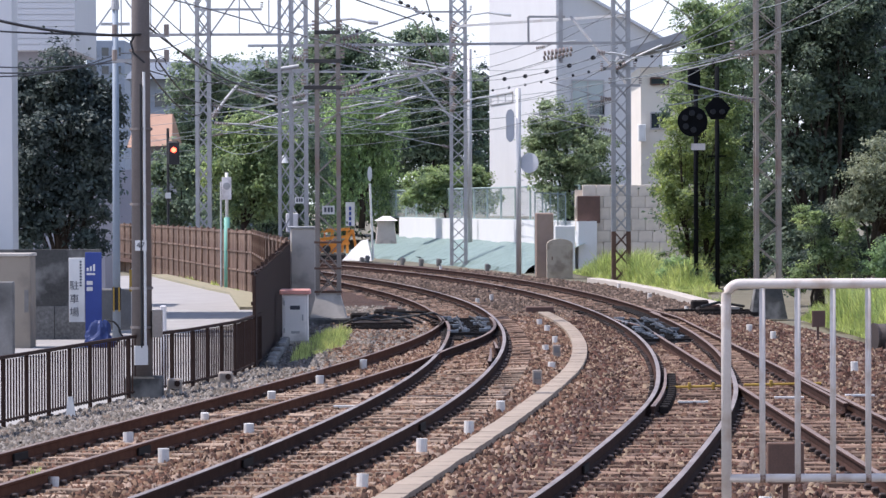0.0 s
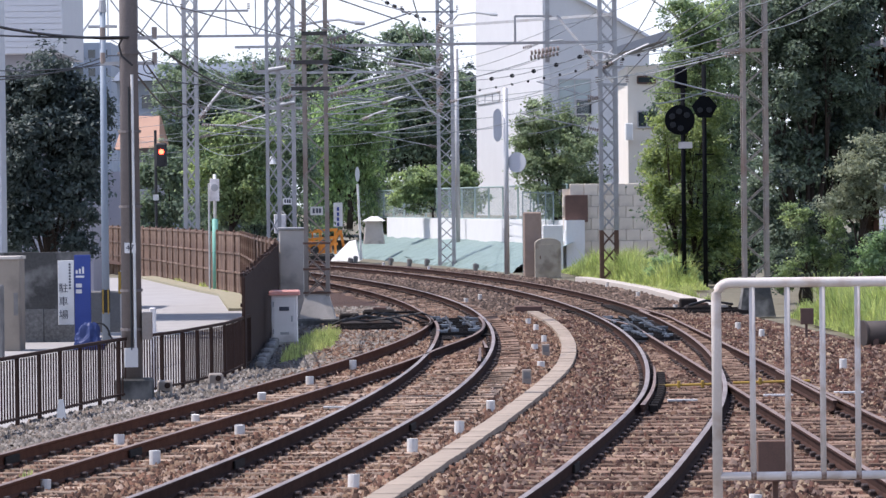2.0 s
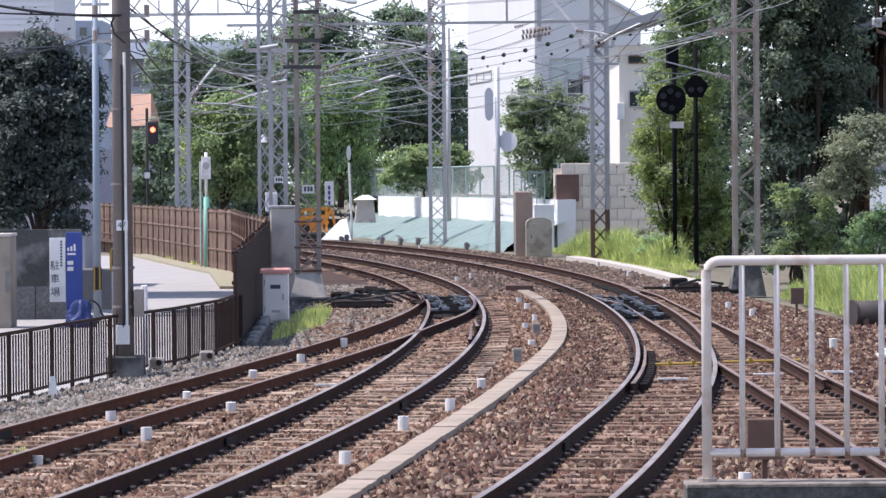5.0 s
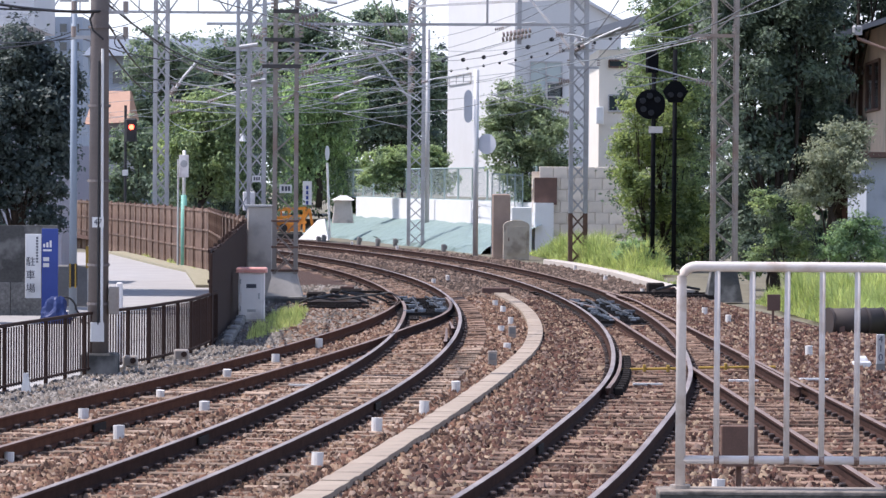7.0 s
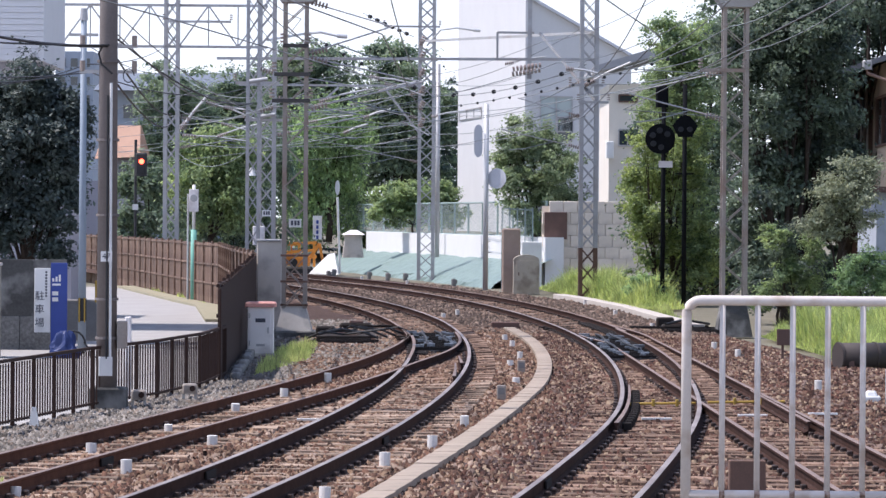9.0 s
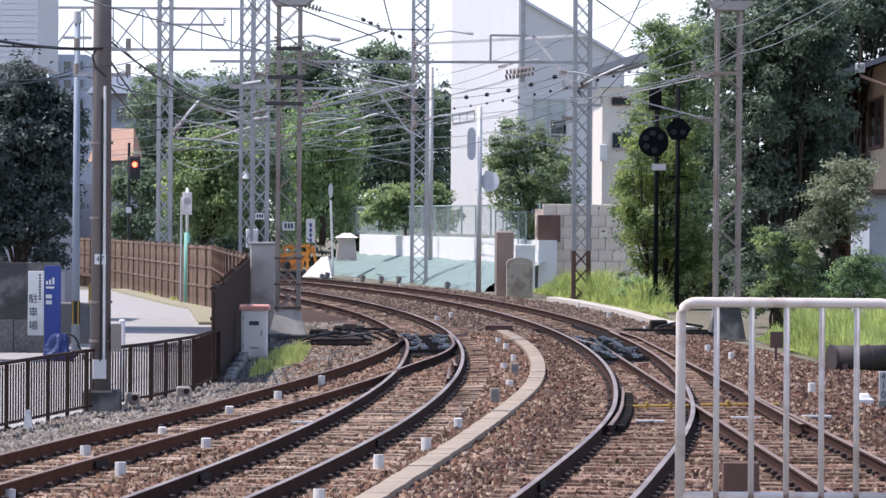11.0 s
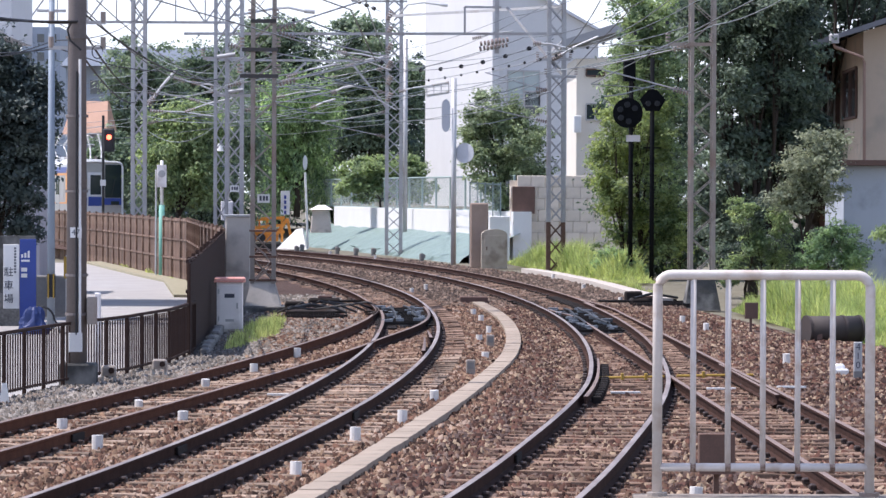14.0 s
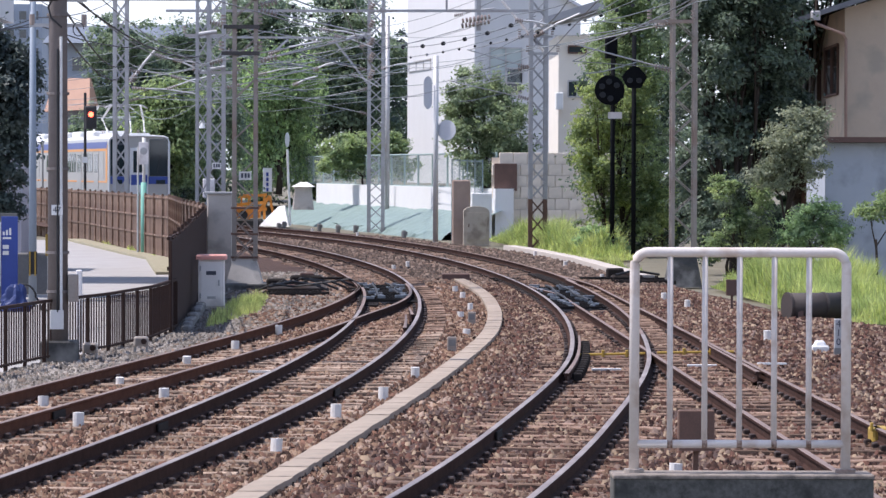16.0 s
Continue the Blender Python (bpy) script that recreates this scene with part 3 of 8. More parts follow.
def board_fence(name, label, path, top0, top1, mat, pitch, gap, post_pitch=2.2, mesh_only=False):
    f = empty(name, label=label, category="fence")
    pts = along(path, pitch)
    n = len(pts)
    w = pitch - gap
    k = Kit()
    k.box(-w / 2, -0.02, -0.3, w / 2, 0.02, 1.0, bevel=0.006)
    k.box(-w / 2 + 0.03, -0.035, -0.25, w / 2 - 0.03, -0.019, 0.98)
    me = k.mesh("slat", mat)
    for i, (x, y, a) in enumerate(pts):
        ob = new("slat", me)
        ob.parent = f
        h = top0 + (top1 - top0) * i / n + rng.uniform(-0.02, 0.02)
        ob.matrix_basis = pose(x, y, 0, 0, rng.uniform(-0.4, 0.4), a) @ Matrix.Diagonal((1, 1, h, 1))
    for i, (x, y, a) in enumerate(along(path, post_pitch, 0.4)):
        h = top0 + (top1 - top0) * i * post_pitch / (n * pitch)
        k = Kit()
        k.box(-0.06, -0.09, -0.3, 0.06, -0.025, h + 0.06, bevel=0.01)
        ob = part("post", k, mat, f)
        ob.matrix_basis = pose(x, y, 0, 0, 0, a)
    for frac in (0.28, 0.62, 0.97):
        for j, (a, b) in enumerate(zip(path, path[1:])):
            d = (Vector(b) - Vector(a)).normalized()
            o = Vector((d.y, -d.x)) * 0.045
            h = top0 + (top1 - top0) * (j + 0.5) / (len(path) - 1)
            k = Kit()
            k.bar((a[0] + o.x, a[1] + o.y, h * frac), (b[0] + o.x, b[1] + o.y, h * frac), 0.05, 0.06)
            part("rail", k, mat, f)
    return f


board_fence("board_fence", "tall brown weathered board fence with pale posts beside the street", [(-27, 200), (-16, 165), (-10.95, 140), (-7.1, 117), (-6.0, 111), (-4.75, 95), (-3.6, 82.3)], 1.78, 1.8, M_BROWN, 0.46, 0.025, 2.3)
board_fence("dark_fence", "dark brown steel panel fence rising beside the signal box", [(-3.6, 82), (-3.42, 72), (-3.24, 60.4)], 1.72, 1.42, M_DARKFENCE, 0.3, 0.012, 2.0)


def relay_box():
    b = empty("relay_box", -2.98, 70.7, -0.2, label="grey steel relay box with a faded red lid on gravel", category="relay box")
    k = Kit()
    k.box(-0.27, -0.25, 0.0, 0.27, 0.25, 0.1, 0, bevel=0.01)
    part("plinth", k, M_CONC, b)
    k = Kit()
    k.box(-0.26, -0.22, 0.1, 0.26, 0.22, 1.03, 0, bevel=0.012)
    part("body", k, M_BOX, b)
    k = Kit()
    k.box(-0.21, -0.235, 0.18, 0.21, -0.221, 0.97, 0, bevel=0.004)
    d = part("door", k, M_BOX, b)
    k = Kit()
    k.box(0.14, -0.256, 0.5, 0.17, -0.236, 0.62)
    part("handle", k, M_STEEL, d)
    k = Kit()
    k.box(-0.1, -0.242, 0.72, 0.1, -0.236, 0.8)
    part("plate", k, M_INK, d, "dark unreadable plate")
    k = Kit()
    k.box(-0.08, -0.243, 0.24, 0.09, -0.236, 0.29)
    part("label_strip", k, M_STEEL, d)
    for z in (0.3, 0.85):
        k = Kit()
        k.tube([(-0.215, -0.238, z - 0.05), (-0.215, -0.238, z + 0.05)], 0.013, 6)
        part("hinge", k, M_STEEL, d)
    k = Kit()
    k.box(-0.31, -0.27, 1.03, 0.31, 0.27, 1.13, 0, bevel=0.03)
    part("lid", k, M_RED, b, "faded red painted lid")


relay_box()

k = Kit()
k.box(-3.72, 85.4, -0.25, -3.1, 86.0, 2.05, bevel=0.03)
c = tagged(part("equipment_cabinet", k, M_CONC), "tall plain grey cabinet behind the lattice mast", "cabinet")
k = Kit()
k.box(-3.76, 85.36, 2.05, -3.06, 86.04, 2.1, bevel=0.01)
part("roof", k, M_STEEL, c)


def utility_pole():
    x, y = -4.415, 51.4
    p = empty("utility_pole", x, y, -0.2, label="tall concrete utility pole with a white conduit on a footing", category="utility pole")
    k = Kit()
    k.box(-0.24, -0.22, -0.1, 0.3, 0.25, 0.33, bevel=0.03)
    part("footing", k, M_BLACKWALL, p)
    k = Kit()
    k.tube([(0, 0, 0.3), (0, 0, 11)], 0.152, 16, 0, 0.115)
    part("shaft", k, M_POLE, p, smooth=True)
    k = Kit()
    k.tube([(0.062, -0.15, 0.75), (0.055, -0.14, 4.78)], 0.021, 8)
    part("conduit", k, M_WHITE, p, "white plastic conduit")
    k = Kit()
    k.tube([(0.01, -0.165, 0.75), (0.01, -0.155, 4.6)], 0.016, 6)
    part("cable", k, M_BLACK, p)
    for z in (1.05, 1.62, 2.85, 3.95, 5.1):
        k = Kit()
        k.tube([(0, 0, z - 0.02), (0, 0, z + 0.02)], 0.168, 14)
        part("band", k, M_POLE, p)
    k = Kit()
    k.box(-0.08, -0.166, 2.17, 0.085, -0.15, 2.32)
    pl = part("number_plate", k, M_WHITE, p, "small white plate reading 47")
    cu = bpy.data.curves.new("number", "FONT")
    cu.body, cu.size, cu.align_x, cu.align_y, cu.extrude = "47", 0.12, "CENTER", "CENTER", 0.002
    me = bpy.data.meshes.new_from_object(new_text := bpy.data.objects.new("number", cu))
    bpy.data.objects.remove(new_text)
    me.materials.append(M_INK)
    d = part("number", me, None, pl)
    d.matrix_basis = pose(0.0, -0.169, 2.245, 90, 0, 0)
    k = Kit()
    k.box(-0.1, -0.175, 0.50, 0.1, -0.150, 0.78, bevel=0.006)
    part("notice", k, M_WHITE, p, "white weathered paper notice")
    for s, z in ((-1, 4.95), (1, 4.95), (-1, 5.32), (1, 5.32)):
        k = Kit()
        k.bar((0, 0, z), (s * 0.42, 0, z), 0.05)
        arm = part("arm", k, M_STEEL, p)
        k = Kit()
        k.tube([(s * 0.38, 0, z), (s * 0.38, 0, z + 0.16)], 0.04, 8)
        part("insulator", k, M_PORC, arm)
    k = Kit()
    k.box(0.16, -0.12, 0.9, 0.3, 0.06, 1.3, bevel=0.01)
    part("junction_box", k, M_RUSTY, p)
    k = Kit()
    o = Vector((x, y, -0.2))
    k.tube([Vector(q_) - o for q_ in ((-4.47, 51.2, 5.14), (-4.54, 51.2, 5.01), (-4.5, 51.2, 4.85), (-4.34, 51.2, 4.71))], 0.016, 6)
    part("cable_drop", k, M_BLACK, p)
    k = Kit()
    k.tube([Vector((-4.11 + 0.08 * math.cos(a), 51.3, 4.69 + 0.1 * math.sin(a))) - o for a in [0.5 * j for j in range(12)]], 0.008, 5)
    part("cable_coil", k, M_BLACK, p)


utility_pole()


def junction_stub(x, y):
    b = empty("ground_box", x, y, -0.2, label="small grey metal box on legs in the gravel", category="ground box", group="ground boxes")
    k = Kit()
    k.box(-0.11, -0.09, 0.12, 0.11, 0.09, 0.27, bevel=0.025)
    part("body", k, M_RUSTY, b)
    k = Kit()
    k.tube([(0.05, -0.1, 0.2), (0.05, -0.16, 0.2)], 0.045, 10)
    part("cable_gland", k, M_DARKFENCE, b)
    for s in (-0.09, 0.09):
        k = Kit()
        k.box(s - 0.02, -0.02, 0, s + 0.02, 0.02, 0.14)
        part("leg", k, M_STEEL, b)


junction_stub(-3.98, 51.9)
junction_stub(-3.35, 53.9)


def light_pole():
    p = empty("street_pole", -6.8, 73.0, -0.2, label="slim pale blue steel pole with a yellow guard", category="pole")
    k = Kit()
    k.tube([(0, 0, 0), (0, 0, 6.95)], 0.085, 12, 0, 0.062)
    part("shaft", k, M_BLUEPOLE, p, smooth=True)
    k = Kit()
    k.tube([(0, 0, 0.65), (0, 0, 1.12)], 0.092, 12)
    g = part("guard", k, M_BLACK, p, "black and yellow guard sleeve")
    k = Kit()
    k.bar((-0.05, -0.094, 0.62), (-0.05, -0.094, 1.13), 0.03, 0.02)
    k.bar((0.06, -0.094, 0.62), (0.06, -0.094, 1.13), 0.03, 0.02)
    part("stripe", k, M_YELLOW, g)
    k = Kit()
    k.bar((-0.3, 0, 6.6), (0.3, 0, 6.6), 0.06)
    part("crossarm", k, M_STEEL, p)
    k = Kit()
    k.tube([(0, 0, 6.9), (0, 0, 7.15)], 0.09, 10, 0, 0.07)
    part("cap", k, M_STEEL, p)
    q = empty("street_bollard", -6.72, 76.5, -0.2, label="short grey post with a black and yellow guard", category="bollard")
    k = Kit()
    k.tube([(0, 0, 0), (0, 0, 1.45)], 0.09, 10)
    part("shaft", k, M_STEEL, q)
    k = Kit()
    k.box(-0.12, -0.11, 0.95, 0.12, -0.09, 1.43)
    s = part("guard", k, M_BLACK, q)
    for e in (-0.09, 0.09):
        k = Kit()
        k.box(e - 0.03, -0.118, 0.95, e + 0.03, -0.111, 1.43)
        part("stripe", k, M_YELLOW, s)


light_pole()


def parking_sign():
    s = empty("parking_sign", label="tall white parking sign with vertical writing beside a blue board", category="sign")
    y = 71.0
    k = Kit()
    k.box(-7.58, y, 0.27, -7.26, y + 0.05, 1.57, bevel=0.006)
    w = part("panel", k, M_WHITE, s)
    for j, sign in enumerate("\u99d0\u8eca\u5834"):
        cu = bpy.data.curves.new("character", "FONT")
        cu.body, cu.size, cu.align_x, cu.align_y, cu.extrude = sign, 0.2, "CENTER", "CENTER", 0.002
        tmp = bpy.data.objects.new("character", cu)
        me = bpy.data.meshes.new_from_object(tmp)
        bpy.data.objects.remove(tmp)
        me.materials.append(M_INK)
        t = part("character", me, None, w)
        t.matrix_basis = pose(-7.47, y - 0.006, 0.73 + 0.27 * (1 - j), 90, 0, 0)
    for j in range(9):
        z = 1.51 - 0.06 * j
        k = Kit()
        k.box(-7.36, y - 0.005, z - 0.04, -7.32, y - 0.001, z)
        part("small_print", k, M_INK, w)
    k = Kit()
    k.box(-7.25, y + 0.02, -0.12, -6.92, y + 0.08, 1.68, bevel=0.006)
    b = part("blue_board", k, M_BLUE, s, "blue sheet-metal board")
    for x0_, x1_, z0_, z1_ in ((-7.22, -7.18, 1.3, 1.37), (-7.155, -7.115, 1.3, 1.4), (-7.09, -7.05, 1.3, 1.44), (-7.22, -7.05, 1.22, 1.26), (-7.22, -7.1, 1.02, 1.1), (-7.22, -7.1, 0.9, 0.98)):
        k = Kit()
        k.box(x0_, y + 0.012, z0_, x1_, y + 0.019, z1_)
        part("mark", k, M_WHITE, b)
    # folded sheet at the foot: one crumpled heap
    k = Kit()
    nu, nv = 22, 9
    cx, cy = -6.89, 70.2
    for a in range(nv):
        v = a / (nv - 1)
        for e in range(nu):
            u = 2 * math.pi * e / nu
            w_ = noise.noise((math.cos(u) * 2.2, math.sin(u) * 2.2, v * 3)) * 0.09
            rr = (0.3 + w_) * math.cos(v * 1.45) ** 0.6
            k.v.append((cx + rr * math.cos(u), cy + 0.7 * rr * math.sin(u), -0.22 + 0.55 * v + w_ * 0.6))
    for a in range(nv - 1):
        for e in range(nu):
            p0, p1 = a * nu + e, a * nu + (e + 1) % nu
            k.f.append((p0, p1, p1 + nu, p0 + nu))
            k.k.append(0)
    k.f.append(tuple(range((nv - 1) * nu, nv * nu)))
    k.k.append(0)
    tagged(part("blue_tarpaulin", k, M_BLUECOVER), "crumpled blue plastic sheet piled by the sign", "tarpaulin")


parking_sign()
k = Kit()
k.tube([(-6.75 + 0.25 * math.cos(a), 70.5 + 0.04 * math.sin(a), 0.05 + 0.27 * math.sin(a)) for a in [0.35 * j for j in range(18)]], 0.022, 6)
k.tube([(-6.52, 70.5, 0.1), (-6.42, 70.5, -0.05), (-6.38, 70.4, -0.19), (-6.2, 70.2, -0.195)], 0.02, 6)
tagged(part("cable_loop", k, M_BLACK), "black rubber hose looped on the ground by the sign", "hose")

# garden wall of the car park: cast panels over a low footing course
wall = empty("wall_west", label="dark mould-stained concrete wall behind the sign", category="wall", kind="structure")
k = Kit()
k.box(-0.915, -0.06, 0.75, 0.915, 0.06, 1.95, bevel=0.008)
me = k.mesh("panel", M_BLACKWALL)
k = Kit()
k.box(-0.453, -0.075, 0, 0.453, 0.06, 0.745, bevel=0.01)
me2 = k.mesh("block", M_MOULD)
for i in range(4):
    ob = new("panel", me)
    ob.parent, ob.matrix_basis = wall, pose(-13.7 + 1.84 * i, 74.5, -0.25)
for i in range(8):
    ob = new("block", me2)
    ob.parent, ob.matrix_basis = wall, pose(-14.2 + 0.915 * i, 74.5, -0.25)
k = Kit()
k.box(-14.7, 74.53, -0.25, -7.3, 74.56, 1.7)
part("backing", k, M_BLACKWALL, wall)
gate = empty("gate_pillar", label="beige rendered gate pillar with a small meter door", category="pillar")
k = Kit()
k.box(-9.07, 70, -0.25, -8.24, 70.9, 1.62, bevel=0.02)
part("body", k, surface("dull_beige_render", (0.33, 0.285, 0.235), (0.26, 0.225, 0.185), scale=1.5, rough=0.9, bump=0.12, stain=(0.19, 0.165, 0.14)), gate)
k = Kit()
k.box(-9.07, 69.97, 1.62, -8.22, 70.95, 1.68, bevel=0.01)
part("coping", k, M_CONC, gate)
k = Kit()
k.box(-8.36, 69.98, 0.5, -8.28, 70.0, 0.95)
part("meter_door", k, M_OLDCONC, gate)
k = Kit()
k.box(-8.66, 66, -0.25, -8.1, 66.3, 1.2, bevel=0.02)
tagged(part("low_wall", k, M_OLDCONC), "low grey concrete wall with a thick coping", "wall")
k = Kit()
k.box(-7.84, 80, -0.22, -7.01, 80.5, 0.72, bevel=0.03)
tagged(part("concrete_block", k, M_OLDCONC), "grey concrete planter block beside the pole", "concrete block")

# dwelling with siding behind the tree
h = empty("apartment_house", label="pale siding house above a recessed storey painted shadow grey", category="house")
k = Kit()
k.box(-12.82, 88, 6.51, -9.22, 93.5, 9.2, bevel=0.0)
part("upper_wall", k, M_SIDING, h)
for j in range(17):
    z = 6.51 + 0.15 * j
    k = Kit()
    k.box(-12.82, 87.975, z + 0.012, -9.22 + 0.02, 87.998, z + 0.145)
    part("siding_board", k, M_SIDING, h)
# the recess's shade comes from this wall colour
k = Kit()
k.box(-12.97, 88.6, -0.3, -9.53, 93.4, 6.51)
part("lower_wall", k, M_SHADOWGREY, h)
k = Kit()
k.tube([(-9.45, 87.95, 2), (-9.45, 87.95, 6.51 + 0.2)], 0.05, 8)
part("downpipe", k, M_STEEL, h)
k = Kit()
k.box(-10.34, 76, -0.3, -9.32, 77, 9, bevel=0.01)
tagged(part("corner_column", k, M_SIDING), "pale corner of a rendered building", "building")

# grey gate posts and shed front behind the tree
k = Kit()
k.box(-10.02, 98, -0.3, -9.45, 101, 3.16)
tagged(part("garden_shed", k, M_SHADOWGREY), "rendered garden shed painted shadow grey behind the tree", "shed")


def road_sign():
    s = empty("mirror_post", *(-7.24, 117.44), -0.2, label="white and green post with a small round mirror board", category="sign post")
    k = Kit()
    k.tube([(0, 0, 0), (0, 0, 2.4)], 0.10, 10)
    part("lower_shaft", k, M_GREEN, s, "sea green sleeve", smooth=True)
    k = Kit()
    k.tube([(0, 0, 2.4), (0, 0, 3.9)], 0.055, 10)
    part("upper_shaft", k, M_WHITE, s, smooth=True)
    k = Kit()
    k.box(-0.16, -0.09, 3.0, 0.16, -0.06, 3.75, bevel=0.02)
    b = part("board", k, M_BOX, s)
    k = Kit()
    k.disc((0, -0.1, 3.45), 0.12, (0, 1, 0), 0.02)
    part("ring", k, M_STEEL, b)
    k = Kit()
    k.tube([(-0.2, 0.1, 0), (-0.2, 0.1, 3.6)], 0.035, 8)
    part("slim_post", k, M_STEEL, s)


road_sign()


def crossing_light():
    s = empty("crossing_signal", -11.76, 150, -0.2, label="dark road signal showing a red lamp on a thin post", category="traffic signal")
    k = Kit()
    k.tube([(0, 0, 0), (0, 0, 6.1)], 0.06, 8)
    part("post", k, M_BLACK, s)
    k = Kit()
    k.box(0.0, -0.25, 4.55, 0.5, -0.05, 5.55, bevel=0.08)
    h_ = part("housing", k, M_BLACK, s)
    k = Kit()
    k.disc((0.27, -0.27, 5.17), 0.11, (0, 1, 0), 0.04)
    part("red_lamp", k, glow("red_light", (1.0, 0.07, 0.03), 7.0), h_, "lit red lamp")
    k = Kit()
    k.disc((0.27, -0.27, 4.8), 0.13, (0, 1, 0), 0.04)
    part("dark_lamp", k, M_BLACK, h_)
    k = Kit()
    k.box(-0.12, -0.1, 3.1, 0.12, -0.06, 3.35)
    part("plate", k, M_WHITE, s)


crossing_light()

# ---------------------------------------------------------------- masts, beams and wires


def lattice(name, x, y, w, z0, z1, mat, parent, pitch, leg=0.07, rz=0, cross=True):
    """A square lattice shaft: four legs, then braces on the faces."""
    h = w / 2
    k = Kit()
    k.bar((0, 0, z0), (0, 0, z1), leg)
    leg_me = k.mesh("leg", mat)
    for sx in (-h, h):
        for sy in (-h, h):
            ob = new("leg", leg_me)
            ob.parent, ob.location = parent, (x + sx, y + sy, 0)
    n = max(1, round((z1 - z0) / pitch))
    dz = (z1 - z0) / n
    t, u = max(0.055, leg * 0.55), leg * 0.25
    me = []
    for a, b, tw, th in (((-h, 0, 0), (h, 0, dz), t, u), ((h, 0, 0), (-h, 0, dz), t, u), ((0, -h, 0), (0, h, dz), u, t), ((0, h, 0), (0, -h, dz), u, t)):
        k = Kit()
        k.bar(a, b, tw, th)
        me.append(k.mesh("brace", mat))
    for j in range(n):
        z = z0 + dz * j
        spots = []
        for sy in (-h - leg * 0.3, h + leg * 0.3):
            if cross or j % 2 == 0:
                spots.append((me[0], x, y + sy))
            if cross or j % 2 == 1:
                spots.append((me[1], x, y + sy * 1.02))
        for sx in (-h, h):
            spots.append((me[2 + j % 2], x + sx, y))
        for m_, bx, by in spots:
            ob = new("brace", m_)
            ob.parent, ob.location = parent, (bx, by, z)


def insulators(k, p, q, r=0.05, n=5):
    p, q = Vector(p), Vector(q)
    for j in range(n):
        c = p + (q - p) * ((j + 0.5) / n)
        k.disc(c, r, q - p, (q - p).length / n * 0.55, 8)


M_DARKSTEEL = surface("dark_weathered_steel", (0.075, 0.07, 0.066), (0.045, 0.04, 0.038), scale=3, rough=0.8, bump=0.1)


def mast(x, y, w, top, mat, pitch, label, footing=None, cross=True, arms=(), leg=0.07, plate=None, foot_mat=None, rust=0.0):
    m = empty("lattice_mast", label=label, category="catenary mast", group="lattice masts along the tracks")
    z0 = -0.25
    if footing:
        k = Kit()
        b, t, h_ = footing
        k.prism([(x - b, y - b, -0.3), (x + b, y - b, -0.3), (x + b, y + b, -0.3), (x - b, y + b, -0.3)], [(x - t, y - t, h_), (x + t, y - t, h_), (x + t, y + t, h_), (x - t, y + t, h_)])
        part("footing", k, foot_mat or M_CONC, m, "tapered concrete footing")
        z0 = h_ - 0.05
    if rust:
        lattice("mast", x, y, w, z0, rust, M_RUSTPLATE, m, pitch, leg, cross=cross)
        z0 = rust
    lattice("mast", x, y, w, z0, top, mat, m, pitch, leg, cross=cross)
    for z, a, b in arms:
        k = Kit()
        k.bar((x + a, y - w / 2 - 0.05, z), (x + b, y - w / 2 - 0.05, z), 0.07, 0.09)
        arm = part("crossarm", k, M_DARKSTEEL if mat is M_RUSTY and x < 0 else mat, m)
        for e in (a, b):
            k = Kit()
            insulators(k, (x + e, y - w / 2 - 0.05, z + 0.05), (x + e, y - w / 2 - 0.05, z + 0.3), 0.06, 3)
            part("insulator", k, M_PORC, arm)
    if plate:
        k = Kit()
        k.box(x - 0.13, y - w / 2 - 0.08, plate - 0.1, x + 0.16, y - w / 2 - 0.06, plate + 0.1)
        pl = part("plate", k, M_WHITE, m, "small white mast plate")
        for e in (-0.06, 0.02, 0.09):
            k = Kit()
            k.box(x + e - 0.02, y - w / 2 - 0.086, plate - 0.05, x + e + 0.03, y - w / 2 - 0.081, plate + 0.06)
            part("bar", k, M_INK, pl)
    return m


def fence_kerb():
    """Rough concrete kerb stones at the foot of the dark fence."""
    f = empty("fence_kerb", label="rough grey concrete kerb stones at the dark fence foot", category="kerb", kind="structure")
    for x, y, a in along([(-3.28, 80), (-3.16, 70), (-3.02, 61.2)], 0.62):
        k = Kit()
        h = 0.16 + rng.uniform(-0.03, 0.05)
        k.box(-0.29, -0.08, -0.1, 0.29 + rng.uniform(-0.02, 0.0), 0.08, h, bevel=0.03)
        part("kerb_stone", k, M_OLDCONC, f).matrix_basis = pose(x, y, -0.22, rng.uniform(-2, 2), rng.uniform(-2, 2), a + rng.uniform(-2, 2))


fence_kerb()
M_RUSTPLATE = surface("dark_rust_plate", (0.19, 0.105, 0.075), (0.10, 0.06, 0.045), scale=4, rough=0.85, bump=0.1)
m48 = mast(-2.7, 82.5, 0.5, 10.5, M_RUSTY, 0.48, "rusting steel lattice mast on a tapered concrete footing", (0.5, 0.27, 0.55), False, [(5.99, -0.5, 0.35), (5.37, -0.55, 0.35), (6.66, -0.3, 0.3)], 0.09, 2.5)
mL2 = mast(-4.59, 112, 0.46, 12, M_STEEL, 0.55, "grey steel lattice mast behind the brown fence", None, True, [(6.91, -1.0, 0.4), (5.73, -0.7, 0.7)], 0.12, 2.76)
mL3 = mast(-4.53, 101, 0.32, 12, M_STEEL, 0.5, "slender grey lattice mast beside the street fence", None, True, [], 0.09)
mL1 = mast(-9.28, 136, 0.46, 13.5, M_STEEL, 0.62, "grey lattice mast of the overhead truss", None, True, [(10.18, -0.3, 2.3)], 0.135)
m2 = mast(0.73, 164, 0.66, 15, M_STEEL, 0.62, "grey lattice mast in front of the tarpaulin bank", None, True, [(11.58, -2.0, 0.6)], 0.17)
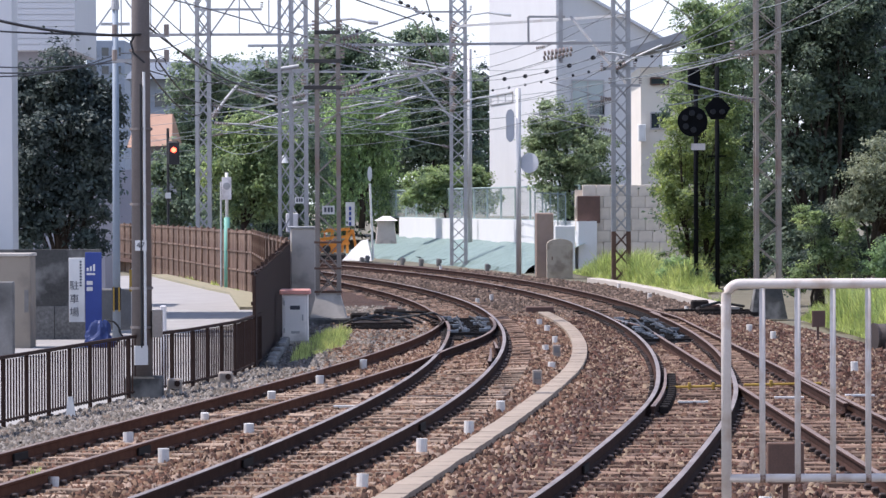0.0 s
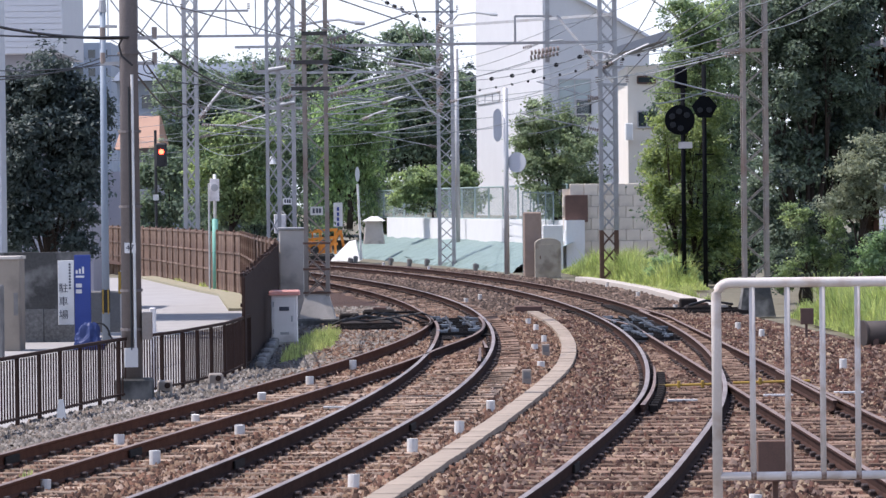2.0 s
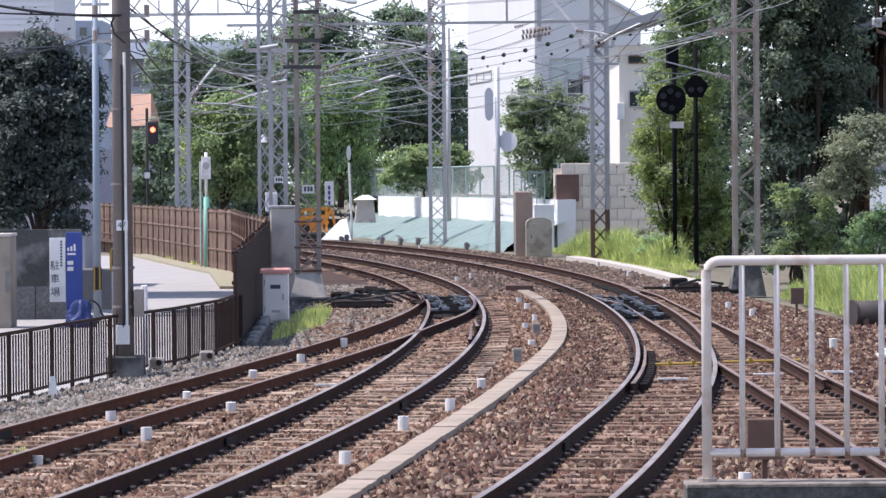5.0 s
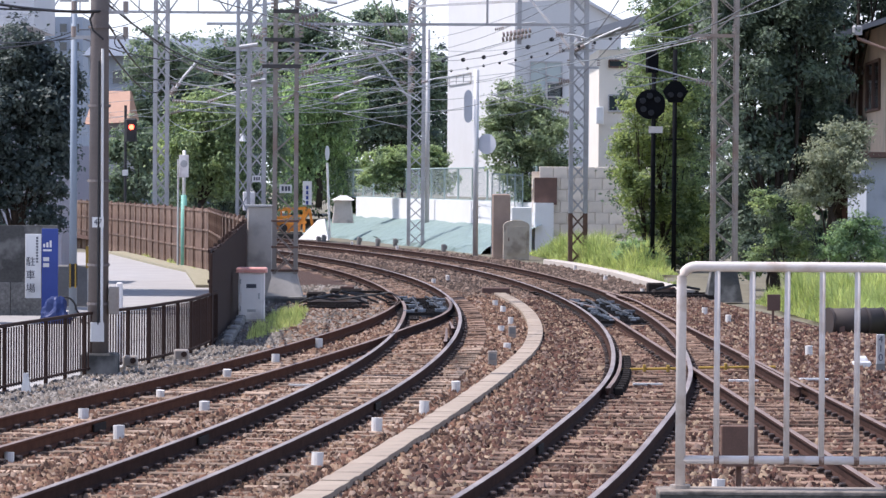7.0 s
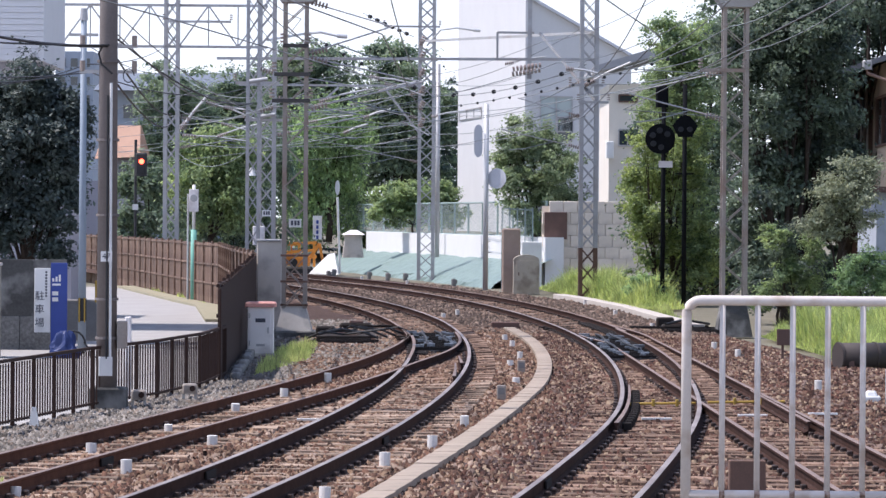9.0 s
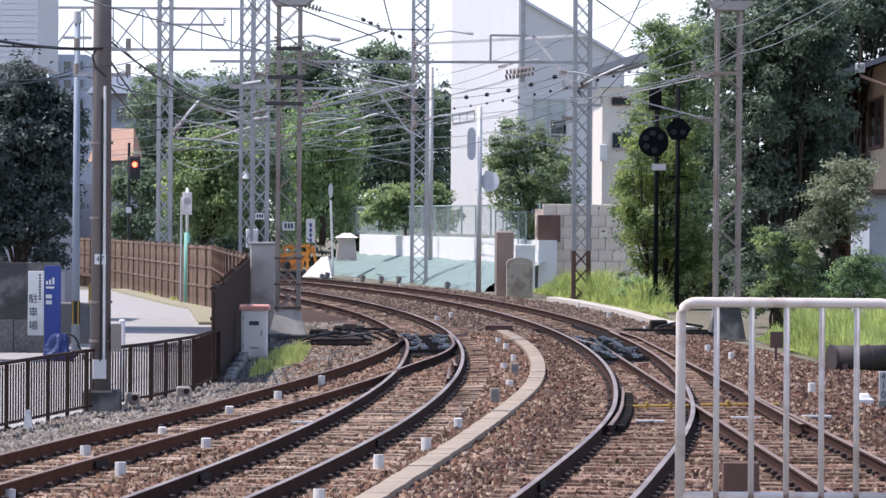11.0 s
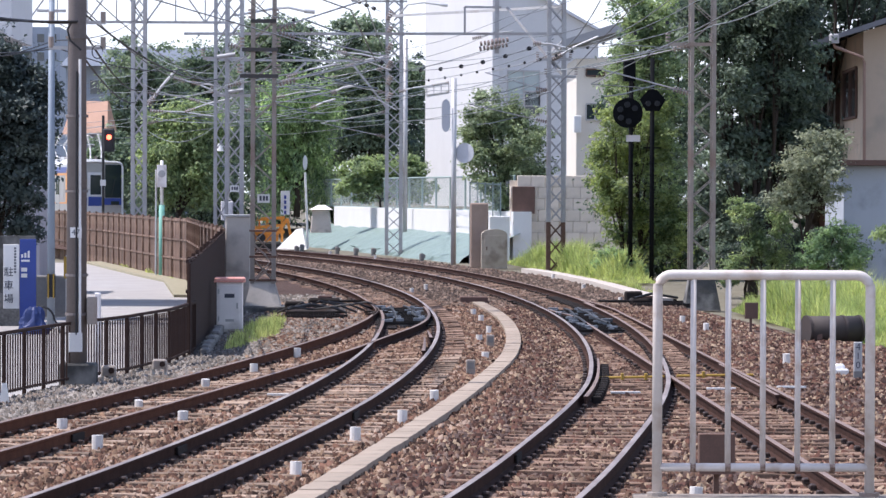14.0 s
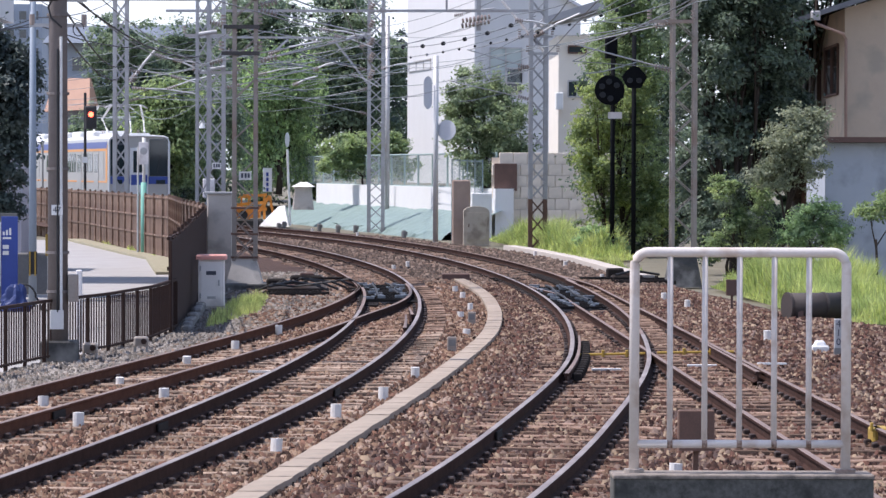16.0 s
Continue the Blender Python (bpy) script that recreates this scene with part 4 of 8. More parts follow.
m3 = mast(6.5, 128, 0.54, 12.5, M_STEEL, 0.62, "grey lattice mast with rusty foot in the grass", None, True, [(6.91, -0.4, 0.7), (7.53, -0.7, 0.5)], 0.14, rust=1.6)
mR = mast(8.2, 88.6, 0.56, 10, M_RUSTY, 0.5, "rusting lattice mast on a dark concrete footing by the bushes", (0.46, 0.3, 0.6), False, [(6.42, -0.9, 0.2)], 0.09, foot_mat=M_BLACKWALL)
for j in range(2):
    for s_ in (-1, 1):
        for a_, b_ in ((-0.25, 0.25), (0.25, -0.25)):
            k = Kit()
            k.bar((-2.7 + a_, 82.5 + 0.27 * s_, 0.55 + 0.6 * j), (-2.7 + b_, 82.5 + 0.27 * s_, 1.1 + 0.6 * j), 0.06, 0.02)
            part("brace", k, M_RUSTY, m48)
k = Kit()
k.box(-3.3, 81.6, -0.3, -2.05, 83.1, -0.02, bevel=0.03)
part("footing_base", k, M_BLACKWALL, m48, "dark stained footing base")
for z_ in (0.58, 1.13, 1.74):
    k = Kit()
    k.box(-3.02, 82.2, z_ - 0.025, -2.38, 82.8, z_ + 0.025)
    part("tie_plate", k, M_RUSTPLATE, m48)
for m_, x_, y_, w_ in ((m48, -2.7, 82.5, 0.34), (mR, 8.2, 88.6, 0.34)):
    k = Kit()
    k.prism([(x_ - w_, y_ - 0.4, 7.68 + (y_ - 82.5) * 0.055), (x_ + w_ * 1.1, y_ - 0.4, 7.68 + (y_ - 82.5) * 0.055), (x_ + w_ * 1.1, y_ + 0.4, 7.68 + (y_ - 82.5) * 0.055), (x_ - w_, y_ + 0.4, 7.68 + (y_ - 82.5) * 0.055)], [(x_ - w_ * 1.5, y_ - 0.45, 7.9 + (y_ - 82.5) * 0.055), (x_ + w_ * 1.9, y_ - 0.45, 7.9 + (y_ - 82.5) * 0.055), (x_ + w_ * 1.9, y_ + 0.45, 7.9 + (y_ - 82.5) * 0.055), (x_ - w_ * 1.5, y_ + 0.45, 7.9 + (y_ - 82.5) * 0.055)])
    part("cap_plate", k, M_STEEL, m_, "grey steel cap plate")
for x_, y_, z_ in ((-4.41, 100.6, 6.55), (-4.61, 111.5, 5.85)):
    k = Kit()
    k.tube([(x_ - 0.22, y_, z_ - 0.03), (x_ + 0.3, y_, z_ + 0.05)], 0.058, 12)
    part("drum_insulator", k, M_STEEL, mL2, "pale grey drum insulator")
k = Kit()
k.tube([(-5.05, 111.6, 3.95), (-5.05, 111.6, 4.2)], 0.16, 10, 0, 0.03)
k.bar((-5.05, 111.7, 4.1), (-4.75, 111.8, 4.1), 0.04)
part("shield_lamp", k, M_WHITE, mL2, "small white conical lamp")
k = Kit()
k.box(-5.0, 111.5, 1.75, -4.62, 111.7, 2.35, bevel=0.02)
part("meter_box", k, M_BOX, mL2, "grey meter box")
# steel post behind the bank mast and a blue-grey foot post
p = empty("steel_post", 1.34, 174, -0.2, label="plain grey steel post standing behind a lattice mast", category="post")
k = Kit()
k.tube([(0, 0, 0), (0, 0, 10.5)], 0.11, 10)
part("shaft", k, M_STEEL, p, smooth=True)


def beam(name, label, a, b, depth, mat, panel=1.5, braces=()):
    t = empty(name, label=label, category="overhead beam", group="beams over the tracks")
    a, b = Vector(a), Vector(b)
    for dz in ((0, depth) if depth else (0,)):
        k = Kit()
        k.bar(a + Vector((0, 0, dz)), b + Vector((0, 0, dz)), 0.08, 0.1)
        part("chord", k, mat, t)
    if depth:
        n = max(2, round((b - a).length / panel))
        for j in range(n):
            p_, q_ = a + (b - a) * (j / n), a + (b - a) * ((j + 1) / n)
            k = Kit()
            up = Vector((0, 0, depth))
            if j % 2:
                k.bar(p_ + up, q_, 0.06)
            else:
                k.bar(p_, q_ + up, 0.06)
            k.bar(p_, p_ + up, 0.05)
            part("brace", k, mat, t)
    for p_, q_ in braces:
        k = Kit()
        k.bar(p_, q_, 0.1, 0.1)
        part("strut", k, mat, t)
    return t


beam("overhead_truss", "grey steel truss spanning high over the street and tracks", (-15.88, 136, 9.22), (-5.58, 136, 9.22), 1.6, M_STEEL, 1.15)
beam("overhead_beam", "long horizontal steel beam over the curved tracks", (-7.1, 128, 8.42), (6.76, 128, 8.48), 0, M_STEEL)
beam("overhead_beam", "steel beam with slanting struts from the far mast", (-8.05, 164, 8.82), (0.41, 164, 8.82), 0, M_STEEL, braces=[((-1.27, 164, 8.73), (0.44, 164, 6.56)), ((-3.39, 164, 8.74), (-4.84, 164, 7.43))])
beam("overhead_beam", "grey steel beam high above the outer track", (0.62, 150, 10.22), (6.72, 128, 9.48), 0, M_STEEL)
hg = empty("hanger_frame", label="steel hanger frame with insulators above the tracks", category="hanger frame")
for a, b in (((3.19, 130, 9.55), (4.55, 130, 9.54)), ((3.19, 130, 9.55), (3.19, 130, 8.54)), ((4.39, 130, 11.01), (4.38, 130, 7.83)), ((4.76, 130, 9.54), (6.74, 128, 6.95))):
    k = Kit()
    k.bar(a, b, 0.16 if a[2] > 10 else 0.08)
    part("bar", k, M_STEEL, hg)
for j in range(4):
    for e in range(6):
        k = Kit()
        k.disc((3.78 + 0.14 * e + 0.25 * (j % 2), 130 - 0.4 * j, 8.01 + 0.027 * e + 0.15 * (j // 2)), 0.09, (1, 0, 0.19), 0.08, 8)
        part("insulator", k, M_PORC, hg)


def bracket(name, base, reach, z, mast_side):
    """A hinged catenary bracket: two slanting tubes, steady arm and insulators."""
    b = empty("catenary_bracket", label="slanting steel catenary bracket with ribbed insulators", category="catenary bracket", group="catenary brackets")
    x, y = base
    s = mast_side
    end = (x + s * reach, y, z)
    k = Kit()
    k.tube([(x, y, z + 0.1), (x + s * (reach + 0.3), y, z + 0.75)], 0.022, 6)
    part("strut", k, M_STEEL, b)
    k = Kit()
    k.tube([(x, y, z + 1.3), (x + s * (reach + 0.2), y, z + 0.75)], 0.018, 6)
    part("stay", k, M_STEEL, b)
    k = Kit()
    k.tube([(x + s * reach * 0.4, y, z + 0.3), (x + s * reach * 0.8, y, z + 0.05), end], 0.018, 5)
    part("steady_arm", k, M_WIRE_LIGHT, b)
    for zz in (z + 0.1, z + 1.3):
        k = Kit()
        t = (x + s * 0.45, y, zz + (0.1 if zz < z + 1 else -0.11))
        insulators(k, (x + s * 0.05, y, zz), t, 0.07, 5)
        part("insulator", k, M_PORC, b)


for base, reach, z, s in (((-2.4, 82.4), 2.4, 5.1, 1), ((7.9, 88.5), 2.2, 5.1, -1), ((-4.3, 111.9), 2.6, 5.15, 1), ((6.2, 127.9), 2.6, 5.15, -1), ((0.4, 163.8), 2.8, 5.15, -1), ((-4.4, 101), 3.0, 5.6, 1), ((6.2, 127.9), 2.0, 6.3, -1), ((-8.97, 136), 4.0, 5.2, 1), ((-2.4, 82.4), 1.7, 6.4, 1), ((0.4, 163.8), 3.0, 7.2, -1)):
    bracket("bracket", base, reach, z, s)


def wire(pts, r, mat, label="thin dark overhead wire sagging between masts"):
    k = Kit()
    k.tube(pts, r, 4)
    return tagged(part("overhead_wire", k, mat), label, "wire", "overhead wires")


def span(a, b, sag, n=10):
    a, b = Vector(a), Vector(b)
    return [a + (b - a) * (j / n) - Vector((0, 0, sag * 4 * (j / n) * (1 - j / n))) for j in range(n + 1)]


def follow(line, off, z, stations, sag):
    pts = []
    for a, b in zip(stations, stations[1:]):
        pa, pb = (line(a) + off, a, z), (line(b) + off, b, z)
        s = span(pa, pb, sag * ((b - a) / 40) ** 2, 10)
        pts += s if not pts else s[1:]
    return pts


STN = [20, 48, 86, 118, 150, 184, 225]
for line in (line_b, line_c):
    wire(follow(line, 0, 5.15, STN, 0.02), 0.010, M_WIRE, "copper contact wire above the track")
    wire(follow(line, 0, 6.1, STN, 0.45), 0.011, M_WIRE_LIGHT, "greenish catenary wire above the track")
wire(follow(line_a, 0, 5.15, [20, 45, 66], 0.02) + [Vector((-2.45, 82.4, 5.2))], 0.010, M_WIRE, "copper contact wire above the siding")
wire(follow(line_d, 0, 5.15, [20, 48, 80], 0.02) + [Vector((7.95, 88.5, 5.25))], 0.010, M_WIRE, "copper contact wire above the track")
wire(follow(line_d, 0, 6.1, [20, 48, 80], 0.4) + [Vector((7.95, 88.5, 6.3))], 0.011, M_WIRE_LIGHT, "greenish catenary wire above the track")
for line, off, z, sag, r, mat in ((line_c, 3.6, 7.4, 0.5, 0.012, M_WIRE_LIGHT), (line_c, 3.1, 7.9, 0.55, 0.011, M_WIRE), (line_c, 4.0, 6.8, 0.4, 0.012, M_WIRE_LIGHT), (line_b, -2.6, 6.9, 0.5, 0.013, M_WIRE), (line_b, -3.0, 7.5, 0.45, 0.012, M_WIRE_LIGHT), (line_c, 2.6, 8.6, 0.5, 0.010, M_WIRE)):
    wire(follow(line, off, z, [48, 86, 118, 150, 184, 225], sag), r, mat)
# cross spans between masts and pull-offs
for a, b, sag, mat in (((-9, 136, 8.16), (-5.02, 112, 6.46), 0.3, M_WIRE_LIGHT), ((-9.02, 136, 5.1), (-5.02, 112, 4.92), 0.6, M_WIRE_LIGHT), ((-2.42, 82, 5.1), (0.45, 164, 8.73), 0.2, M_WIRE_LIGHT), ((-4.3, 112, 5.82), (4.34, 130, 8.08), 0.3, M_WIRE_LIGHT), ((-2.41, 82, 6.62), (0.44, 164, 8.2), 0.1, M_WIRE), ((0.71, 164, 8.73), (6.23, 128, 9.63), 0.4, M_WIRE), ((-4.29, 112, 6.82), (0.72, 164, 10.57), 0.2, M_WIRE), ((-9.01, 136, 6.19), (-2.42, 82, 5.56), 0.2, M_WIRE_LIGHT), ((1.11, 164, 8.99), (6.23, 128, 8.09), 0.35, M_WIRE_LIGHT), ((-2.42, 82, 4.77), (2.11, 160, 7.34), 0.2, M_WIRE_LIGHT), ((1.2, 160, 7.42), (7.75, 88, 6.42), 0.25, M_WIRE_LIGHT), ((-4.3, 51.4, 5.6), (-4.3, 112, 5.91), 0.4, M_WIRE), ((-4.3, 51.4, 5.31), (-4.52, 101, 5.92), 0.5, M_WIRE), ((-4.29, 51.4, 4.94), (-9.28, 136, 6.63), 0.3, M_BLACK), ((-4.29, 51.4, 4.57), (-9.32, 136, 6.19), 0.3, M_BLACK), ((-4.29, 51.4, 5.23), (-4.52, 101, 5.92), 0.35, M_BLACK)):
    wire(span(a, b, sag), 0.019 if mat is M_BLACK else 0.012, mat)
# street cables on the near poles
for a, b, sag, r in (((-6.23, 46, 5.17), (-4.37, 51.4, 5.13), 0.1, 0.02), ((-6.23, 46, 4.95), (-4.35, 51.4, 5.14), 0.03, 0.012), ((-7.95, 60, 4.92), (-6.76, 73, 5.68), 0.12, 0.014), ((-7.95, 60, 5.02), (-6.76, 73, 5.61), 0.06, 0.012), ((-7.95, 60, 4.85), (-6.76, 73, 5.78), 0.15, 0.012), ((-6.76, 73, 5.66), (-5.01, 110, 6.74), 0.4, 0.014), ((-6.75, 73, 6.2), (-9.49, 136, 8.16), 0.2, 0.012), ((-6.76, 73, 5.79), (-9.48, 136, 9.26), 0.2, 0.014)):
    wire(span(a, b, sag), r, M_BLACK, "black street cable between the poles")

def pull_off(a, b, r=0.035, gathered=True):
    """A pale tube arm with a string of insulators at its first end."""
    f = empty("pull_off_arm", label="pale steel pull-off arm with a ribbed insulator string", category="pull-off arm", group="pull-off arms")
    a, b = Vector(a), Vector(b)
    k = Kit()
    k.tube([a, (a + b) / 2 + Vector((0, 0, 0.06)), b], r, 6)
    part("arm", k, M_ARM, f)
    if gathered:
        k = Kit()
        insulators(k, a, a + (b - a) * 0.22, r * 2.1, 5)
        part("insulator", k, M_PORC, f)


M_ARM = surface("zinc_arm", (0.60, 0.60, 0.60), (0.48, 0.48, 0.48), scale=4, rough=0.5, metal=0.2, bump=0.03)
for a, b, r in (((-9.2, 140, 6.1), (-8.1, 140, 7.5), 0.06), ((-1.7, 142, 8.35), (0.25, 142, 8.05), 0.04), ((-1.35, 143, 7.8), (0.2, 143, 8.2), 0.035), ((-2.0, 148, 6.85), (-0.95, 148, 7.2), 0.05), ((-2.85, 148, 6.2), (-1.8, 148, 6.6), 0.045), ((-4.1, 139, 6.4), (-2.3, 139, 6.7), 0.03), ((-3.7, 141, 7.3), (-1.75, 141, 7.8), 0.035), ((-1.1, 145, 8.2), (0.55, 145, 7.7), 0.03), ((-6.4, 120, 6.4), (-4.9, 120, 6.1), 0.035), ((-6.9, 125, 5.5), (-5.2, 125, 6.0), 0.03), ((-6.6, 122, 5.9), (-4.8, 122, 5.3), 0.025), ((-7.6, 130, 6.9), (-5.6, 130, 6.2), 0.035), ((-8.6, 132, 5.7), (-6.2, 132, 5.5), 0.03), ((3.6, 135, 8.6), (5.2, 135, 8.9), 0.03), ((0.9, 158, 7.2), (2.4, 158, 7.5), 0.035), ((-0.4, 155, 6.9), (0.8, 155, 6.3), 0.03), ((5.6, 127, 8.1), (6.9, 127, 7.9), 0.045), ((6.3, 127, 7.5), (7.9, 126, 8.3), 0.04)):
    pull_off(a, b, r)
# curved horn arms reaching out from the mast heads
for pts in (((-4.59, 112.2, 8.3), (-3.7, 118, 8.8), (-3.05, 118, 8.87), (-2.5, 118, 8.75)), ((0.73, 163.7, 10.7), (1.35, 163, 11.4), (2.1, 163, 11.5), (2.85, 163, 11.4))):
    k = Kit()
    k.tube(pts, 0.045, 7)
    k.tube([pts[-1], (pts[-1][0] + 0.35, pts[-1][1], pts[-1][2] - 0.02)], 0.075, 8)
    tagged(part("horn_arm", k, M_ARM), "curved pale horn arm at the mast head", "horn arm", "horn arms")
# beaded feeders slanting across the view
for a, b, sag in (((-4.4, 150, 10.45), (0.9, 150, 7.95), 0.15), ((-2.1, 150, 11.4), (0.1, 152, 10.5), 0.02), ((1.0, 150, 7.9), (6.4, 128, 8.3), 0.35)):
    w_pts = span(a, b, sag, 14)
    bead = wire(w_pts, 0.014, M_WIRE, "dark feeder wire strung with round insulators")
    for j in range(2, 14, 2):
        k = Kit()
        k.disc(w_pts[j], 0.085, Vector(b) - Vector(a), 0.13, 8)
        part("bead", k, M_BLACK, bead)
for z in (6.9, 7.7, 8.4, 9.2, 10.0, 10.7):
    k = Kit()
    insulators(k, (0.42, 163.5, z), (0.6, 163.4, z + 0.42), 0.12, 4)
    part("mast_insulator", k, M_PORC, m2)
for a, b, sag, mat in (((-9.1, 136, 5.9), (0.6, 164, 6.4), 0.5, M_WIRE_LIGHT), ((-9.1, 136, 5.6), (-2.4, 118, 5.4), 0.35, M_WIRE_LIGHT), ((-9.2, 136, 6.9), (-4.4, 101, 5.7), 0.4, M_WIRE), ((-8.9, 136, 7.6), (0.5, 164, 8.1), 0.7, M_WIRE), ((-4.4, 101, 6.3), (0.5, 164, 7.2), 0.45, M_WIRE_LIGHT), ((-4.5, 112, 5.4), (0.5, 164, 6.1), 0.3, M_WIRE_LIGHT), ((0.7, 164, 6.6), (6.4, 128, 6.9), 0.4, M_WIRE_LIGHT), ((0.7, 164, 6.0), (6.4, 128, 6.4), 0.3, M_WIRE_LIGHT), ((6.6, 128, 7.6), (8.1, 88.6, 6.6), 0.2, M_WIRE), ((6.6, 128, 8.0), (8.1, 88.6, 7.0), 0.25, M_WIRE)):
    wire(span(a, b, sag), 0.014, mat)
# ball-shaped spacers strung on the feeders on the outer side
for j in range(16):
    y = 92 + 3.2 * j
    k = Kit()
    k.disc((line_c(y) + 3.6, y, 7.15), 0.052, (0, 1, 0), 0.10, 8)
    tagged(part("wire_spacer", k, M_BLACK), "small dark spacer clipped on an overhead wire", "wire spacer", "spacers on the feeder")

# ---------------------------------------------------------------- outer side of the curve: bank, wall, buildings
M_TARP = surface("green_tarpaulin", (0.215, 0.29, 0.265), (0.12, 0.17, 0.155), scale=1.5, fine=12, rough=0.6, bump=0.9)
M_MESH = surface("mesh_fence_wire", (0.34, 0.41, 0.395), rough=0.6, bump=0)
M_WALLWHITE = surface("white_wall_paint", (0.74, 0.735, 0.725), (0.66, 0.655, 0.645), scale=0.6, fine=12, rough=0.7, bump=0.05)
M_MESHPOST = surface("sea_green_post", (0.29, 0.37, 0.345), (0.23, 0.30, 0.28), scale=3, rough=0.6, bump=0.05)
M_BUILD = surface("white_render", (0.616, 0.612, 0.616), (0.553, 0.549, 0.553), scale=0.5, fine=8, rough=0.7, bump=0.04)
M_BUILD2 = surface("pale_grey_render", (0.62, 0.63, 0.66), (0.55, 0.56, 0.6), scale=0.5, fine=8, rough=0.75, bump=0.04)
M_CREAM = surface("cream_render", (0.74, 0.69, 0.61), (0.64, 0.59, 0.52), scale=0.8, rough=0.8, bump=0.06)
M_ROOF = surface("grey_roof_tile", (0.20, 0.20, 0.21), (0.13, 0.13, 0.14), scale=2, rough=0.7, bump=0.2)
M_PALEROOF = surface("pale_grey_roof", (0.37, 0.37, 0.385), (0.28, 0.28, 0.29), scale=2, rough=0.7, bump=0.2)
M_ORANGE_ROOF = surface("orange_roof_tile", (0.42, 0.255, 0.175), (0.33, 0.195, 0.135), scale=2, rough=0.75, bump=0.2)
# distance haze painted into the base colour of the far buildings
M_HAZE = surface("haze_tinted_blue_grey", (0.33, 0.37, 0.44), (0.28, 0.32, 0.39), scale=0.3, rough=0.8, bump=0)
M_RETAIN = surface("retaining_block", (0.721, 0.637, 0.539), (0.597, 0.524, 0.442), scale=2, rough=0.9, bump=0.2, per_object=0.08, stain=(0.433, 0.382, 0.326), stain_scale=0.8)
M_RUSTPANEL = surface("rusted_panel", (0.16, 0.09, 0.07), (0.09, 0.055, 0.045), scale=3, rough=0.85, bump=0.1)
M_BROWNCONC = surface("brown_stained_concrete", (0.420, 0.322, 0.266), (0.280, 0.210, 0.168), scale=2.5, rough=0.9, bump=0.2)
M_CABINET = surface("stained_beige_concrete", (0.50, 0.44, 0.365), (0.38, 0.33, 0.27), scale=2, fine=30, rough=0.9, bump=0.2, stain=(0.28, 0.235, 0.19), stain_scale=2.2)
M_ORANGE = surface("orange_machine_paint", (0.72, 0.28, 0.03), (0.55, 0.2, 0.03), scale=3, rough=0.5, bump=0.05)
M_PIPE = surface("dark_pipe", (0.059, 0.043, 0.038), (0.032, 0.026, 0.025), scale=3, rough=0.75, bump=0.08)

# bank line at the foot of the tarpaulin, running along the outer rail
BA, BB = Vector((-5.6, 205)), Vector((3.6, 149))
bd = (BB - BA).normalized()
bn = Vector((-bd.y, bd.x))


def bank(t, off, z):
    p = BA + (BB - BA) * t + bn * off
    return (p.x, p.y, z)


tarp = empty("tarpaulin", label="wrinkled dull green tarpaulin sheets covering the bank", category="tarpaulin")
NS, NR = 15, 12
for sheet_no in range(4):
    k = Kit()
    for i in range(NS + 1):
        for j in range(NR + 1):
            f = j / NR
            t = (sheet_no + i / NS * 1.03) / 4
            n_ = noise.noise((t * 21, j * 0.6, 4)) * 0.26 + noise.noise((t * 70, j * 1.3, 9)) * 0.16 + noise.noise((t * 160, j * 2.6, 2)) * 0.05
            k.v.append(bank(t, 2.7 * f - 0.3 + n_, -0.42 + 1.25 * (f ** 0.7) + n_ * 0.7 * min(1, 4 * f) + 0.02 * sheet_no))
    for i in range(NS):
        for j in range(NR):
            q = i * (NR + 1) + j
            k.f.append((q, q + NR + 1, q + NR + 2, q + 1))
            k.k.append(0)
    part("sheet", k, M_TARP, tarp)
k = Kit()
k.prism([bank(0.1, 2.2, -0.3), bank(1.0, 2.2, -0.3), bank(1.0, 3.0, -0.3), bank(0.1, 3.0, -0.3)], [bank(0.1, 2.2, 1.86), bank(1.0, 2.2, 1.86), bank(1.0, 3.0, 1.86), bank(0.1, 3.0, 1.86)])
tagged(part("bank_wall", k, M_WALLWHITE), "low white concrete wall above the tarpaulin", "wall", kind="structure")
k = Kit()
k.face([bank(-0.4, 2.9, 1.9), bank(1.0, 2.9, 1.9), (6.6, 151, 1.9), (40, 151, 1.9), (60, 290, 1.9), (-20, 290, 1.9)])
tagged(part("terrace", k, M_EARTH), "raised earth terrace behind the white wall", "ground", kind="structure")


